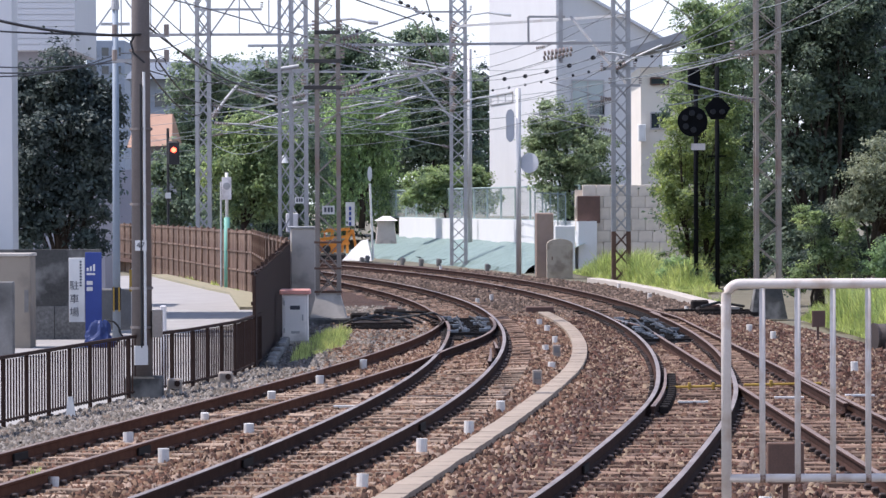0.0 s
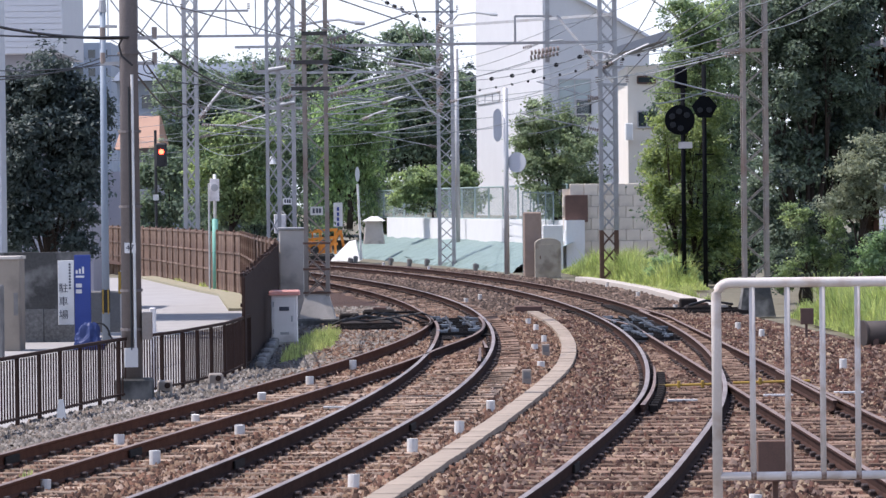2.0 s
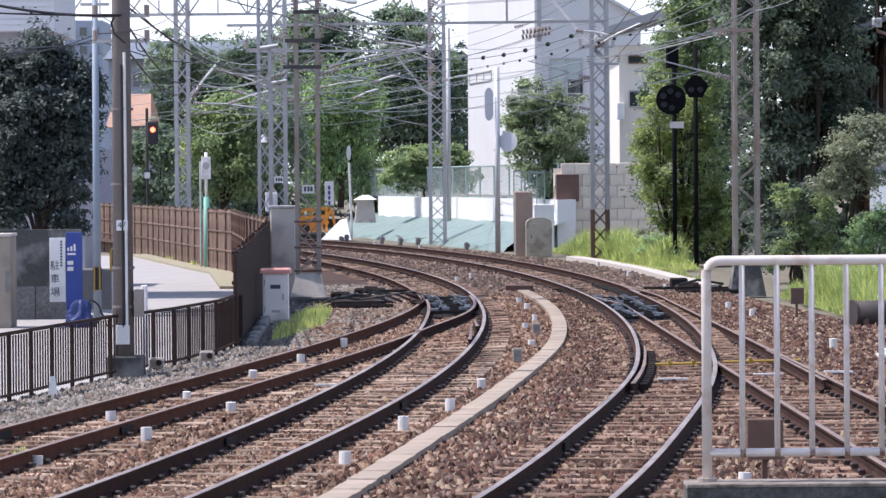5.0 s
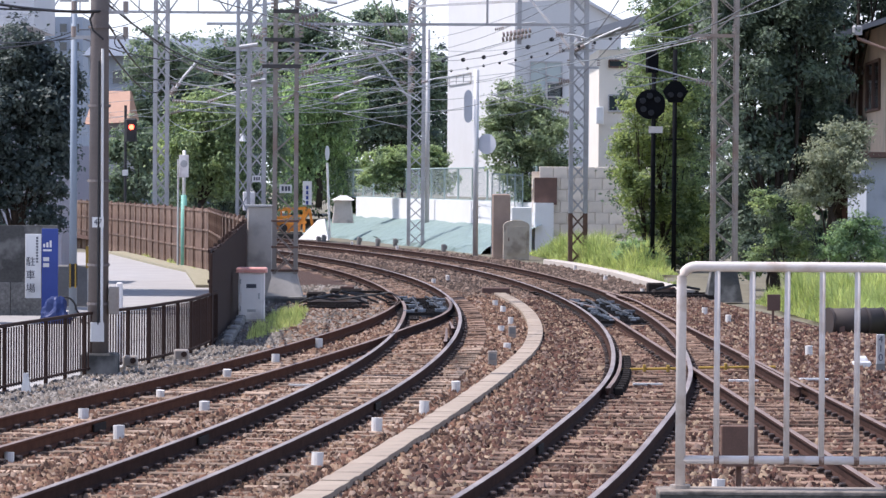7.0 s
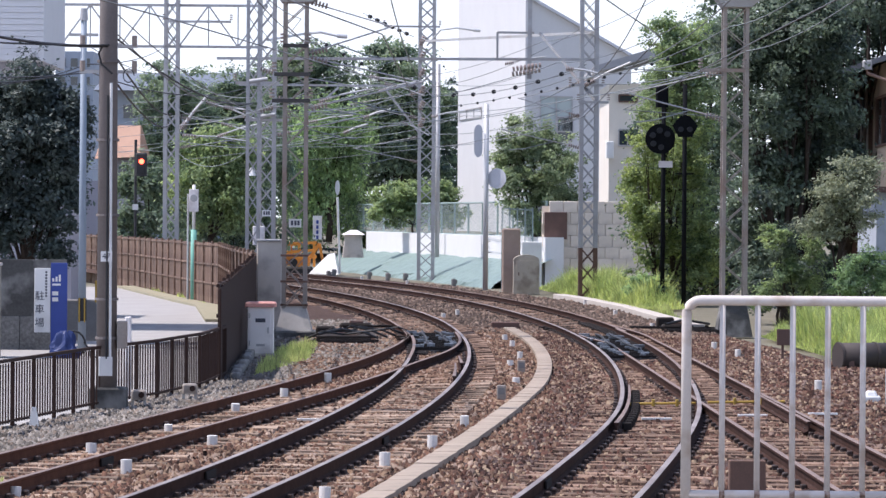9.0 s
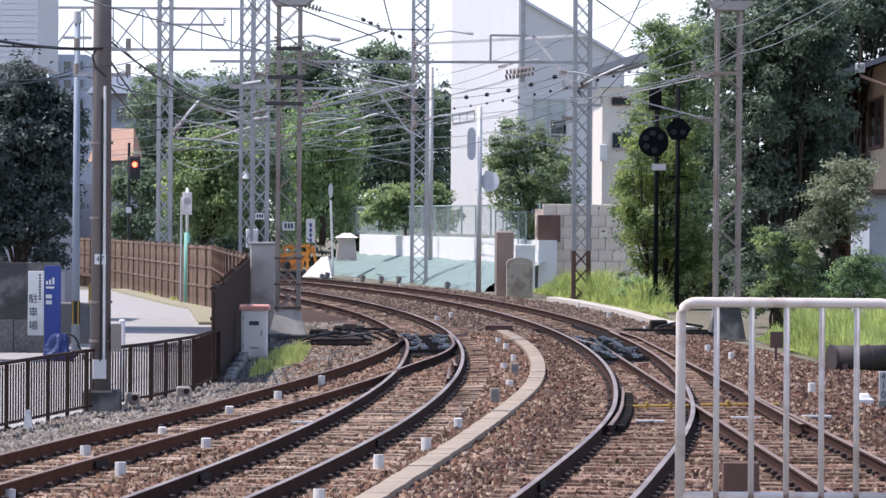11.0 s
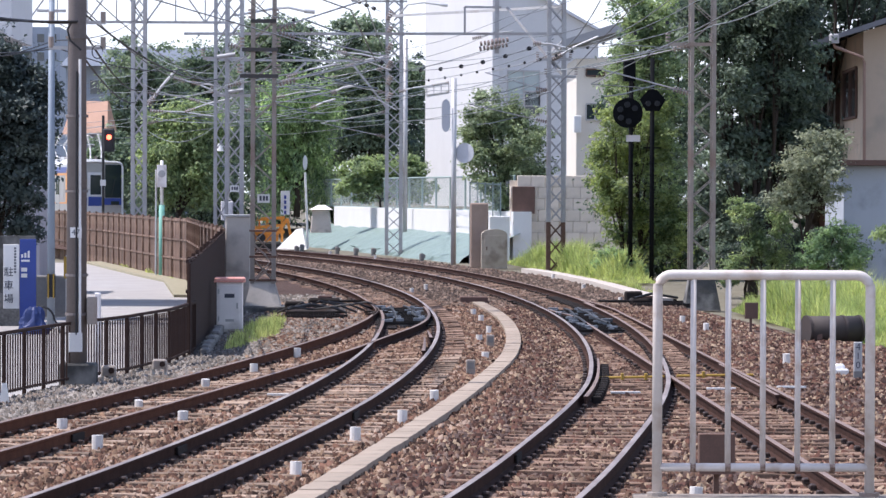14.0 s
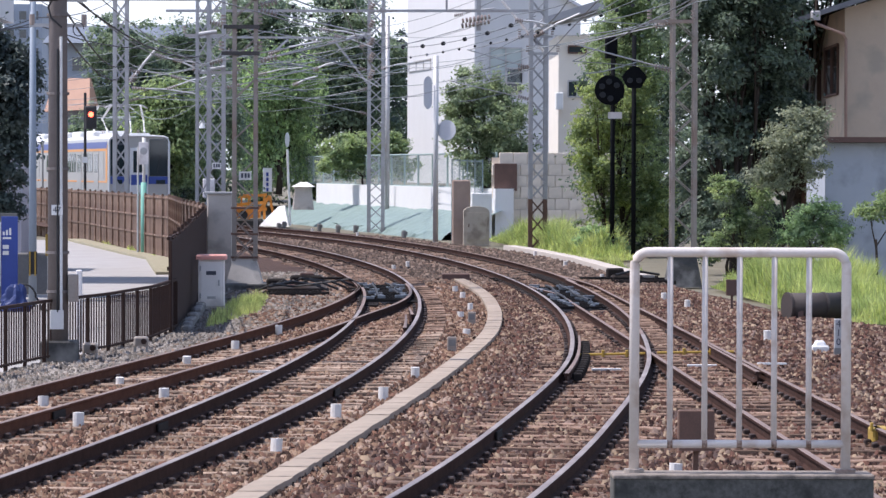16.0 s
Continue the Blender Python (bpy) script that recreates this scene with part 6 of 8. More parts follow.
def leaves(blobs, count, size, seed, droop=0.0, per=14, clump=0.5, aspect=0.55):
    """Leaf quads gathered in clumps over a set of ellipsoids."""
    r = np.random.RandomState(seed)
    B = np.array(blobs, float)
    # break each mass into boughs of uneven size with gaps between them
    sub, face = [], []
    for b in B:
        for _ in range(30):
            d = r.normal(size=3) + np.array((0, 0, 0.25))
            d /= np.linalg.norm(d)
            k = 0.15 + 0.27 * r.rand() ** 1.4
            flat = np.array((1.1, 1.1, 0.62 + 0.5 * min(1, droop)))
            sub.append([*(b[:3] + d * b[3:6] * (0.42 + 0.7 * r.rand())), *(b[3:6] * k * flat * (0.8 + 0.45 * r.rand(3)))])
            face.append(d)
        sub.append([*b[:3], *(b[3:6] * 0.62)])
        face.append(np.array((0, 0, 1.0)))
    B, face = np.array(sub), np.array(face)
    vol = (B[:, 3] * B[:, 4] + B[:, 4] * B[:, 5] + B[:, 3] * B[:, 5])
    nc = max(1, count // per)
    idx = r.choice(len(B), nc, p=vol / vol.sum())
    # clumps sit on the upper and outer skin of their bough
    d = r.normal(size=(nc, 3)) + np.array((0, 0, 0.55)) + face[idx] * 0.6
    d /= np.linalg.norm(d, axis=1)[:, None]
    rad = 0.68 + 0.4 * r.rand(nc) + 1.1 * (r.rand(nc) < 0.13) * r.rand(nc)
    c = B[idx, :3] + d * rad[:, None] * B[idx, 3:6]
    cs = clump * (0.35 + 0.75 * r.rand(nc))
    p = np.repeat(c, per, 0) + r.normal(size=(nc * per, 3)) * np.repeat(cs, per)[:, None] * np.array((0.46, 0.46, 0.26 + droop))
    n = len(p)
    tilt = r.normal(size=(nc, 3)) * 0.35
    nrm = r.normal(size=(n, 3)) * 0.42 + np.array((0, 0, 0.5)) + np.repeat(d * 0.9 + tilt, per, 0)
    nrm /= np.linalg.norm(nrm, axis=1)[:, None]
    t = np.cross(nrm, r.normal(size=(n, 3)))
    if droop:
        t = t * 0.35 + np.array((0, 0, -1.0)) * droop * 1.5
        t -= nrm * (t * nrm).sum(1)[:, None]
    t /= np.linalg.norm(t, axis=1)[:, None] + 1e-9
    b = np.cross(nrm, t)
    s = size * (0.6 + 0.8 * r.rand(n))[:, None]
    V = np.stack([p - t * s, p + b * s * aspect, p + t * s, p - b * s * aspect], 1)
    V[:, 1] += nrm * s * 0.15
    V[:, 3] += nrm * s * 0.15
    return V.reshape(-1, 3), np.arange(n * 4).reshape(-1, 4)


def tree(name, label, x, y, z0, blobs, count, size, mat, seed, trunk=0.15, droop=0.0, clump=0.5, stems=None, category="tree", group=""):
    """Trunk, limbs reaching into each part of the crown, and the leaves."""
    t = empty(name, x, y, z0, label=label, category=category, group=group)
    B = [(bx - x, by - y, bz - z0, rx, ry, rz) for bx, by, bz, rx, ry, rz in blobs]
    zc = min(b[2] - b[5] * 0.3 for b in B)
    r = random.Random(seed)
    k = Kit()
    fork = max(0.4, zc * 0.7)
    for sx, sy in stems or [(0, 0)]:
        k.tube([(sx, sy, -0.3), (sx * 0.8 + r.uniform(-.1, .1), sy, fork * 0.5), (sx * 0.5, sy * 0.5, fork)], trunk, 8, 0, trunk * 0.7)
    for b in B:
        m = Vector((b[0] * 0.5 + r.uniform(-.2, .2), b[1] * 0.5, fork + (b[2] - fork) * 0.45))
        k.tube([(0, 0, fork * 0.85), m, (b[0], b[1], b[2] + b[5] * 0.4)], trunk * 0.55, 6, 0, trunk * 0.12)
        for j in range(3):
            e = Vector((b[0] + r.uniform(-.7, .7) * b[3], b[1] + r.uniform(-.7, .7) * b[4], b[2] + r.uniform(-.3, .7) * b[5]))
            k.tube([m, (m + e) / 2 + Vector((0, 0, 0.15)), e], trunk * 0.25, 5, 0, trunk * 0.06)
    part("trunk", k, M_BARK, t, "brown bark", smooth=True)
    V, F = leaves(B, int(count * 1.28), size * 0.655, seed, droop, clump=clump)
    part("crown", big_mesh("crown", V, F, mat), None, t)
    return t


# tree before the siding house, its backlit side painted as dark leaves
tree("tree", "dense green street tree with a clipped crown, shade painted into its leaves", -8.58, 79, -0.2, [(-8.52, 79, 4.46, 0.95, 0.9, 1.35), (-9.22, 79, 3.57, 0.62, 0.8, 1.35), (-7.88, 79, 3.95, 0.62, 0.8, 1.15), (-8.77, 79, 2.55, 0.85, 0.8, 0.85), (-7.94, 79, 2.81, 0.5, 0.7, 0.7), (-8.39, 79, 5.35, 0.6, 0.6, 0.75), (-7.5, 79, 4.59, 0.3, 0.4, 0.75), (-9.22, 79, 4.85, 0.4, 0.6, 0.6), (-9.4, 79, 2.1, 0.5, 0.6, 0.6), (-9.5, 79, 5.2, 0.4, 0.5, 0.5), (-8.0, 79, 1.75, 0.35, 0.4, 0.35)], 34000, 0.085, M_LEAF_SHADE, 11, 0.1, stems=[(-0.5, 0), (-0.15, 0.2), (0.1, 0)], clump=0.3)

# tall trees on the terrace behind
tree("tree", "tall dark conifer-like tree behind the tracks", -6.33, 225, 1.9, [(-6.69, 225, 8.84, 3.2, 3, 4.5), (-7.96, 226, 7.4, 2.2, 2.5, 3.6), (-4.88, 224, 7.02, 2.2, 2.5, 3.8), (-6.15, 225, 11.74, 1.7, 1.8, 2.0), (-7.6, 225, 11.75, 1.1, 1.3, 1.6), (-5.24, 225, 11.74, 0.9, 1.1, 1.5)], 26000, 0.2, M_LEAF_DARK, 21, 0.3, clump=0.7)
tree("tree", "large round-topped dark green tree behind the bank", -0.9, 228, 1.9, [(-0.9, 228, 10.37, 2.9, 3, 3.2), (-2.18, 228, 7.44, 2.2, 2.5, 3.6), (0.57, 228, 7.43, 2.5, 2.5, 3.8), (-1.08, 228, 12.76, 1.9, 1.8, 1.3), (2.04, 228, 8.53, 1.4, 2, 2.6), (-0.53, 226, 5.23, 3.2, 2.5, 3.0)], 26000, 0.2, M_LEAF_DARK, 22, 0.3, clump=0.7)
tree("tree", "drooping green tree hanging over the fence", -4.77, 205, 1.5, [(-5.1, 205, 5.65, 1.9, 1.8, 3.6), (-3.45, 206, 5.31, 1.2, 1.5, 3.2), (-6.42, 206, 4.66, 1.4, 1.5, 3.4)], 18000, 0.17, M_LEAF_MID, 23, 0.2, droop=0.7, clump=0.6)
tree("tree", "leafy bright green tree above the brown fence", -9.43, 165, -0.2, [(-9.16, 165, 5.35, 1.3, 1.5, 1.5), (-8.1, 165, 5.48, 0.9, 1.2, 1.3), (-9.96, 165, 4.29, 1.0, 1.2, 1.8), (-8.76, 165, 2.95, 1.3, 1.2, 1.6)], 17000, 0.15, M_LEAF_LIGHT, 24, 0.14, droop=0.3, clump=0.5)
tree("tree", "shaded tree with hanging foliage by the mast", -8.87, 175, -0.2, [(-9.15, 175, 2.69, 1.6, 1.5, 1.8), (-7.18, 175, 4.37, 1.3, 1.5, 3.2), (-10.84, 175, 2.13, 1.2, 1.2, 1.4), (-8.02, 176, 1.55, 2.4, 1.2, 1.4)], 12000, 0.17, M_LEAF_DARK, 25, 0.14, droop=0.5, clump=0.6)
tree("tree", "round dark green tree in front of a grey roof", -13.86, 210, -0.2, [(-14.03, 210, 9.81, 1.9, 2, 1.9), (-15.22, 210, 7.79, 1.3, 1.5, 1.9), (-14.88, 210, 4.74, 1.7, 1.7, 3.0), (-12.68, 210, 7.1, 1.3, 1.5, 2.0)], 14000, 0.18, M_LEAF_DARK, 26, 0.2, clump=0.6)
tree("tree", "dark shaded tree beside the crossing signal", -13.85, 185, -0.2, [(-13.85, 185, 3.6, 1.4, 1.2, 2.2), (-14.75, 185, 2.11, 1.0, 1.2, 1.2)], 8000, 0.17, M_LEAF_DARK, 27, 0.14, clump=0.5)
tree("shrub", "light green shrub behind the mesh fence", 0.17, 186, 1.9, [(-0.73, 186, 3.7, 1.1, 1, 0.7), (0.77, 187, 3.91, 1.2, 1, 0.7), (1.97, 187, 3.84, 0.7, 1, 0.6), (-1.48, 186, 3.02, 0.7, 0.8, 0.6), (-0.6, 186, 2.7, 0.9, 0.8, 0.6), (0.8, 187, 2.8, 1.0, 0.8, 0.6), (2.1, 187, 2.9, 0.8, 0.8, 0.6)], 13000, 0.13, M_LEAF_LIGHT, 28, 0.06, clump=0.35, category="shrub")
tree("tree", "leafy trees in painted shade colour filling the slope behind the mesh fence", -1.68, 235, 1.9, [(-3.2, 235, 9.11, 2.0, 2, 3.0), (-3.58, 235, 5.32, 3.0, 2, 3.4), (2.11, 235, 5.3, 2.6, 2, 3.4), (-0.55, 235, 7.96, 2.6, 2, 3.4), (2.49, 236, 9.46, 1.5, 2, 2.2), (-6.23, 236, 3.82, 2.6, 2, 3.0)], 18000, 0.2, M_LEAF_SHADE, 41, 0.25, clump=0.8)
tree("tree", "dark green tree between the mast and the grey hall", -11.39, 232, -0.2, [(-11.39, 232, 9.8, 2.2, 2, 2.2), (-12.88, 232, 9.06, 1.9, 2, 2.4), (-9.52, 232, 10.17, 1.9, 2, 2.6), (-11.39, 232, 6.06, 3.2, 2, 3.0), (-8.39, 232, 12.78, 0.8, 1, 1.4)], 15000, 0.2, M_LEAF_DARK, 42, 0.25, clump=0.8)
# tree before the white building
tree("tree", "small bright green tree above the retaining wall", 5.57, 153, 0.5, [(4.95, 153, 5.34, 1.0, 1.1, 1.3), (6.31, 153, 5.34, 0.9, 1.0, 1.1), (4.21, 153, 4.98, 0.55, 0.8, 0.8), (5.57, 153, 3.74, 1.0, 1.0, 0.7), (6.8, 153, 3.61, 0.7, 0.8, 0.6), (4.46, 153, 6.5, 0.2, 0.3, 0.7), (5.1, 153, 6.6, 0.18, 0.3, 0.6), (3.9, 153, 6.0, 0.15, 0.3, 0.55), (5.9, 153, 6.4, 0.25, 0.3, 0.5), (4.3, 152, 3.9, 0.6, 0.6, 0.7), (5.29, 152, 2.63, 0.45, 0.5, 0.7), (4.7, 151.5, 2.9, 0.35, 0.5, 0.6), (6.3, 152, 4.4, 0.8, 0.7, 0.9)], 22000, 0.11, M_LEAF_PALE, 31, 0.09, clump=0.4)
# overgrown row round the signals
tree("tree", "vine-covered light green tree around the signal posts", 9.08, 121, -0.2, [(9.08, 121, 7.88, 0.9, 1.0, 1.1), (8.5, 121, 6.71, 0.6, 0.9, 1.2), (9.86, 121, 8.46, 0.9, 1, 1.0), (9.67, 121, 6.12, 0.8, 1, 1.5), (8.8, 121, 9.0, 0.7, 0.8, 0.7), (9.86, 120.5, 3.2, 0.6, 0.7, 1.4), (9.7, 120.5, 1.4, 0.5, 0.6, 1.0)], 22000, 0.09, M_LEAF_LIGHT, 32, 0.1, clump=0.35)
tree("tree", "dull green climbing growth covering the wall end by the signals", 8.5, 120.5, -0.2, [(8.6, 121, 3.4, 0.9, 0.9, 1.3), (7.91, 121, 3.79, 0.55, 0.7, 0.8), (8.89, 121, 1.25, 1.1, 0.9, 1.4), (10.25, 121, 1.24, 0.8, 0.9, 1.3), (8.1, 120, 5.0, 0.6, 0.7, 1.0), (8.25, 120, 2.2, 0.7, 0.7, 1.1), (9.4, 120, 4.6, 0.6, 0.7, 1.2), (7.75, 120, 2.9, 0.45, 0.6, 0.8)], 20000, 0.09, M_LEAF_VINE, 62, 0.08, clump=0.35)
tree("tree", "dark green tree massed behind the signals", 10.43, 128, -0.2, [(10.02, 128, 6.32, 1.3, 1.2, 2.4), (9.2, 128, 3.23, 1.3, 1.2, 2.2), (11.05, 128, 3.84, 1.3, 1.2, 2.8), (11.26, 128, 8.38, 1.4, 1.2, 2.0), (12.0, 130, 7.0, 0.9, 0.8, 2.2), (12.1, 130, 4.5, 0.9, 0.8, 1.8), (11.9, 131, 9.2, 0.9, 0.8, 1.2)], 24000, 0.12, M_LEAF_DARK, 33, 0.14, clump=0.5)
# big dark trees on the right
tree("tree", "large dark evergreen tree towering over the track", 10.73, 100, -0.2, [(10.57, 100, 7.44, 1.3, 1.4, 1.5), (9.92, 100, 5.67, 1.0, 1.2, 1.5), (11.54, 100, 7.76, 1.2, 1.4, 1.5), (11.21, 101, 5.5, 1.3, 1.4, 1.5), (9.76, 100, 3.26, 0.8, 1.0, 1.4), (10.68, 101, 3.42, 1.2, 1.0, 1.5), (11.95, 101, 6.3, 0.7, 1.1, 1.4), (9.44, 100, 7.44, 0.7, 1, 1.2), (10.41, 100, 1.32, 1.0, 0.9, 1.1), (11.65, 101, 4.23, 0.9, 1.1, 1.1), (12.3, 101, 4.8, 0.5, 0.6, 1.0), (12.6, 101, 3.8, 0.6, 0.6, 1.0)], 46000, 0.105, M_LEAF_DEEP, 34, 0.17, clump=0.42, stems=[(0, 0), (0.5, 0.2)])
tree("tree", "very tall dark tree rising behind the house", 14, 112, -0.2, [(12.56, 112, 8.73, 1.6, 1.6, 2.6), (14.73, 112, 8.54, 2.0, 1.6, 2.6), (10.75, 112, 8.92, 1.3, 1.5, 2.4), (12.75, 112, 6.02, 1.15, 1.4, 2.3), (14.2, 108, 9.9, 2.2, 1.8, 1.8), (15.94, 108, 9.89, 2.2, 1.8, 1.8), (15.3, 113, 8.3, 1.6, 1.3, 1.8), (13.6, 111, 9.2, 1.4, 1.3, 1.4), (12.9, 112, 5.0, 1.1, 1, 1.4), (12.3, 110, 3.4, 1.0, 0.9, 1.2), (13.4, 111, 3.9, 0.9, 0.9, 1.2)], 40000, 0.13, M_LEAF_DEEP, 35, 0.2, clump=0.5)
tree("shrub", "pale grey-green shrub leaning by the house", 10.96, 90, -0.2, [(10.82, 90, 3.19, 0.6, 0.7, 0.6), (11.4, 90, 3.47, 0.6, 0.7, 0.7), (11.25, 90, 2.6, 0.7, 0.7, 0.5), (10.38, 90, 2.46, 0.4, 0.5, 0.4), (11.69, 90, 3.91, 0.4, 0.5, 0.45)], 11000, 0.065, M_LEAF_GREY, 36, 0.06, clump=0.25, category="shrub")
tree("shrub", "round mid green shrub against the shed", 11.45, 88, -0.2, [(11.52, 88, 1.49, 0.55, 0.55, 0.45), (11.02, 88, 0.99, 0.4, 0.5, 0.4), (11.95, 88, 0.99, 0.35, 0.5, 0.35)], 8000, 0.055, M_LEAF_MID, 37, 0.05, clump=0.22, category="shrub")
tree("shrub", "leafy green branch hanging by the shed wall", 12.44, 84, -0.2, [(12.3, 84, 1.61, 0.35, 0.4, 0.25), (12.98, 84, 1.89, 0.5, 0.5, 0.35)], 3500, 0.06, M_LEAF_LIGHT, 38, 0.04, clump=0.2, category="shrub")
# shade under the trees is painted in through the deep leaf colour
tree("shrub", "undergrowth with shade painted into its leaves below the dark trees", 9.94, 94, -0.2, [(9.33, 94, 0.79, 0.6, 0.6, 0.55), (10.39, 94, 0.94, 0.7, 0.6, 0.6), (11.06, 92, 0.97, 0.8, 0.6, 0.6), (11.95, 92, 0.82, 0.8, 0.6, 0.6), (9.87, 92, 2.02, 0.35, 0.4, 0.5)], 14000, 0.065, M_LEAF_DEEP, 39, 0.05, clump=0.25, category="shrub")
tree("shrub", "dark green hedge at the foot of the signals", 7.77, 116, -0.2, [(7.93, 117, 0.26, 0.6, 0.6, 0.5), (8.57, 118, -0.05, 0.5, 0.5, 0.35)], 7000, 0.08, M_LEAF_MID, 40, 0.05, clump=0.25, category="shrub")

# fills the gaps between trunks; their shade is in the leaf colour
tree("shrub", "thicket in painted shade colour between the tree trunks behind the mast", 10.8, 125, -0.2, [(9.4, 125, 1.0, 0.7, 0.5, 1.2), (10.7, 125, 2.0, 1.1, 0.5, 2.0), (12.2, 125, 1.7, 1.1, 0.5, 1.9), (10.4, 126, 0.3, 1.3, 0.5, 0.7)], 14000, 0.11, M_LEAF_DEEP, 61, 0.06, clump=0.3, category="shrub")
tree("shrub", "bright green sprigs reaching into the light below the dark trees", 10.1, 91.5, -0.2, [(9.5, 91.5, 2.1, 0.35, 0.3, 0.32), (9.9, 91.5, 1.3, 0.3, 0.3, 0.5), (10.5, 91.4, 1.8, 0.28, 0.3, 0.7), (10.4, 91.4, 0.8, 0.4, 0.3, 0.5), (9.3, 91.6, 0.6, 0.3, 0.3, 0.4)], 6000, 0.06, M_LEAF_LIGHT, 63, 0.03, clump=0.2, category="shrub")


def grass(name, label, count, poly, height, mat, seed, z=-0.25, lean=0.35, width=0.012):
    """Blades in a four-cornered patch."""
    r = np.random.RandomState(seed)
    a, b, c, d = [np.array(p, float) for p in poly]
    u, v = r.rand(count, 1), r.rand(count, 1)
    p = (a * (1 - u) + b * u) * (1 - v) + (d * (1 - u) + c * u) * v
    h = height * (0.45 + 0.8 * r.rand(count)) * np.clip(0.65 + 0.7 * np.array([1.6 * noise.noise((x * 0.9, y * 0.35, seed)) + 0.4 for x, y in p]), 0.2, 2)
    edge = np.minimum(np.minimum(u, 1 - u), np.minimum(v, 1 - v))[:, 0]
    bare = np.array([noise.noise((x * 1.7, y * 0.6, seed + 3)) for x, y in p])
    h *= np.clip(edge * 7 * (0.4 + r.rand(count)), 0.12, 1) * np.where(bare + 0.5 * r.rand(count) > 0.0, 1.0, 0.3)
    ang = r.rand(count) * 6.28
    w = width * (0.7 + 0.6 * r.rand(count))
    le = lean * h * r.rand(count)
    dx, dy = np.cos(ang), np.sin(ang)
    la = r.rand(count) * 6.28
    o = np.zeros(count)
    base = np.stack([p[:, 0], p[:, 1], o + z], 1)
    s = np.stack([dx * w, dy * w, o], 1)
    mid = base + np.stack([np.cos(la) * le * 0.35, np.sin(la) * le * 0.35, h * 0.6], 1)
    tip = base + np.stack([np.cos(la) * le, np.sin(la) * le, h], 1)
    V = np.stack([base - s, base + s, mid + s * 0.8, mid - s * 0.8, tip], 1).reshape(-1, 3)
    i = np.arange(count)[:, None] * 5
    F = np.concatenate([i + np.array([[0, 1, 2]]), i + np.array([[0, 2, 3]]), i + np.array([[3, 2, 4]])], 0)
    return tagged(new(name, big_mesh(name, V, F, mat)), label, "grass", kind="stuff")


grass("tall_grass", "tall bright green grass on the bank beside the mast", 46000, [(5.2, 144), (7.5, 113), (9.0, 113), (8.6, 149)], 0.7, M_GRASS, 51, width=0.017, lean=0.7)
grass("tall_grass", "tall sunlit green grass along the right shoulder", 64000, [(8.75, 87), (8.95, 70), (12.5, 71), (11.5, 92)], 0.66, M_GRASS, 52, width=0.0125, lean=0.6)
grass("tall_grass", "rough green grass below the shed", 12000, [(9.0, 70), (9.6, 66), (13, 66), (13, 71)], 0.5, M_GRASS, 53, width=0.0125, lean=0.6)
grass("short_grass", "patch of short green grass beside the relay box", 7000, [(-3.0, 71), (-2.75, 61.5), (-1.9, 69), (-1.9, 80)], 0.24, M_GRASS, 54, z=-0.22, width=0.007)
grass("weeds", "sparse weeds along the foot of the board fence", 3000, [(-10.8, 138.5), (-6.2, 110), (-5.9, 109), (-10.2, 138)], 0.16, M_GRASS, 55, width=0.018)
grass("weeds", "low weeds along the kerb", 2600, [(5.8, 123), (7.4, 100), (7.8, 92), (7.6, 100)], 0.3, M_GRASS, 56)
grass("weeds", "small weed tuft between the rails", 60, [(-4.35, 36.5), (-4.2, 36.5), (-4.2, 36.8), (-4.35, 36.8)], 0.2, M_GRASS, 57)

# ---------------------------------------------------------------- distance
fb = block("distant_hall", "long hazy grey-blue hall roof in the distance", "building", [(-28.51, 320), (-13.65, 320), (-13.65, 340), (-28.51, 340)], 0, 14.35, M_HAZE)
k = Kit()
k.prism([(-28.87, 318, 14.04), (-13.13, 318, 14.04), (-13.13, 342, 14.04), (-28.87, 342, 14.04)], [(-27.84, 321, 15.68), (-13.13, 321, 15.89), (-13.13, 339, 15.89), (-27.84, 339, 15.68)])
# the roof colour carries the same painted haze
part("roof", k, surface("haze_tinted_roof", (0.19, 0.22, 0.27), rough=0.8, bump=0), fb)
for j in range(8):
    window(fb, (-28.1 + 1.8 * j, 319.95), (-28.1 + 1.8 * j + 1.2, 319.95), 11.53, 12.82, 1, M_HAZE)
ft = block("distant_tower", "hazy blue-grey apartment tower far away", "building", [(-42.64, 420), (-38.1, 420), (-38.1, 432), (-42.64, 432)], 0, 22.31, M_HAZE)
for r_ in range(4):
    for c_ in range(3):
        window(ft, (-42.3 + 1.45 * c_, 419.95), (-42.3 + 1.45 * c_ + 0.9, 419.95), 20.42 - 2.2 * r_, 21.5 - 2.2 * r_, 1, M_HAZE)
oh = block("orange_roof_house", "small house painted shadow grey with an orange tiled roof", "house", [(-17.24, 195), (-15.23, 195), (-15.23, 201), (-17.24, 201)], 0, 5.92, M_SHADOWGREY)
k = Kit()
k.prism([(-17.49, 194, 5.8), (-14.98, 194, 5.92), (-14.98, 202, 5.92), (-17.49, 202, 5.8)], [(-17.18, 197.5, 7.74), (-15.23, 197.5, 7.74), (-15.23, 198.5, 7.74), (-17.18, 198.5, 7.74)])
part("roof", k, M_ORANGE_ROOF, oh, "orange roof tiles")
window(oh, (-16.02, 194.95), (-15.61, 194.95), 4.85, 5.61, 1)
window(oh, (-16.96, 194.95), (-16.49, 194.95), 4.6, 5.39, 2)
gb = block("garden_house", "house painted shadow grey, half hidden behind the street tree", "house", [(-19.8, 206), (-18.2, 206), (-18.2, 211), (-19.8, 211)], -0.3, 4.7, M_SHADOWGREY)
window(gb, (-19.6, 205.95), (-19.1, 205.95), 3.0, 4.1, 2)
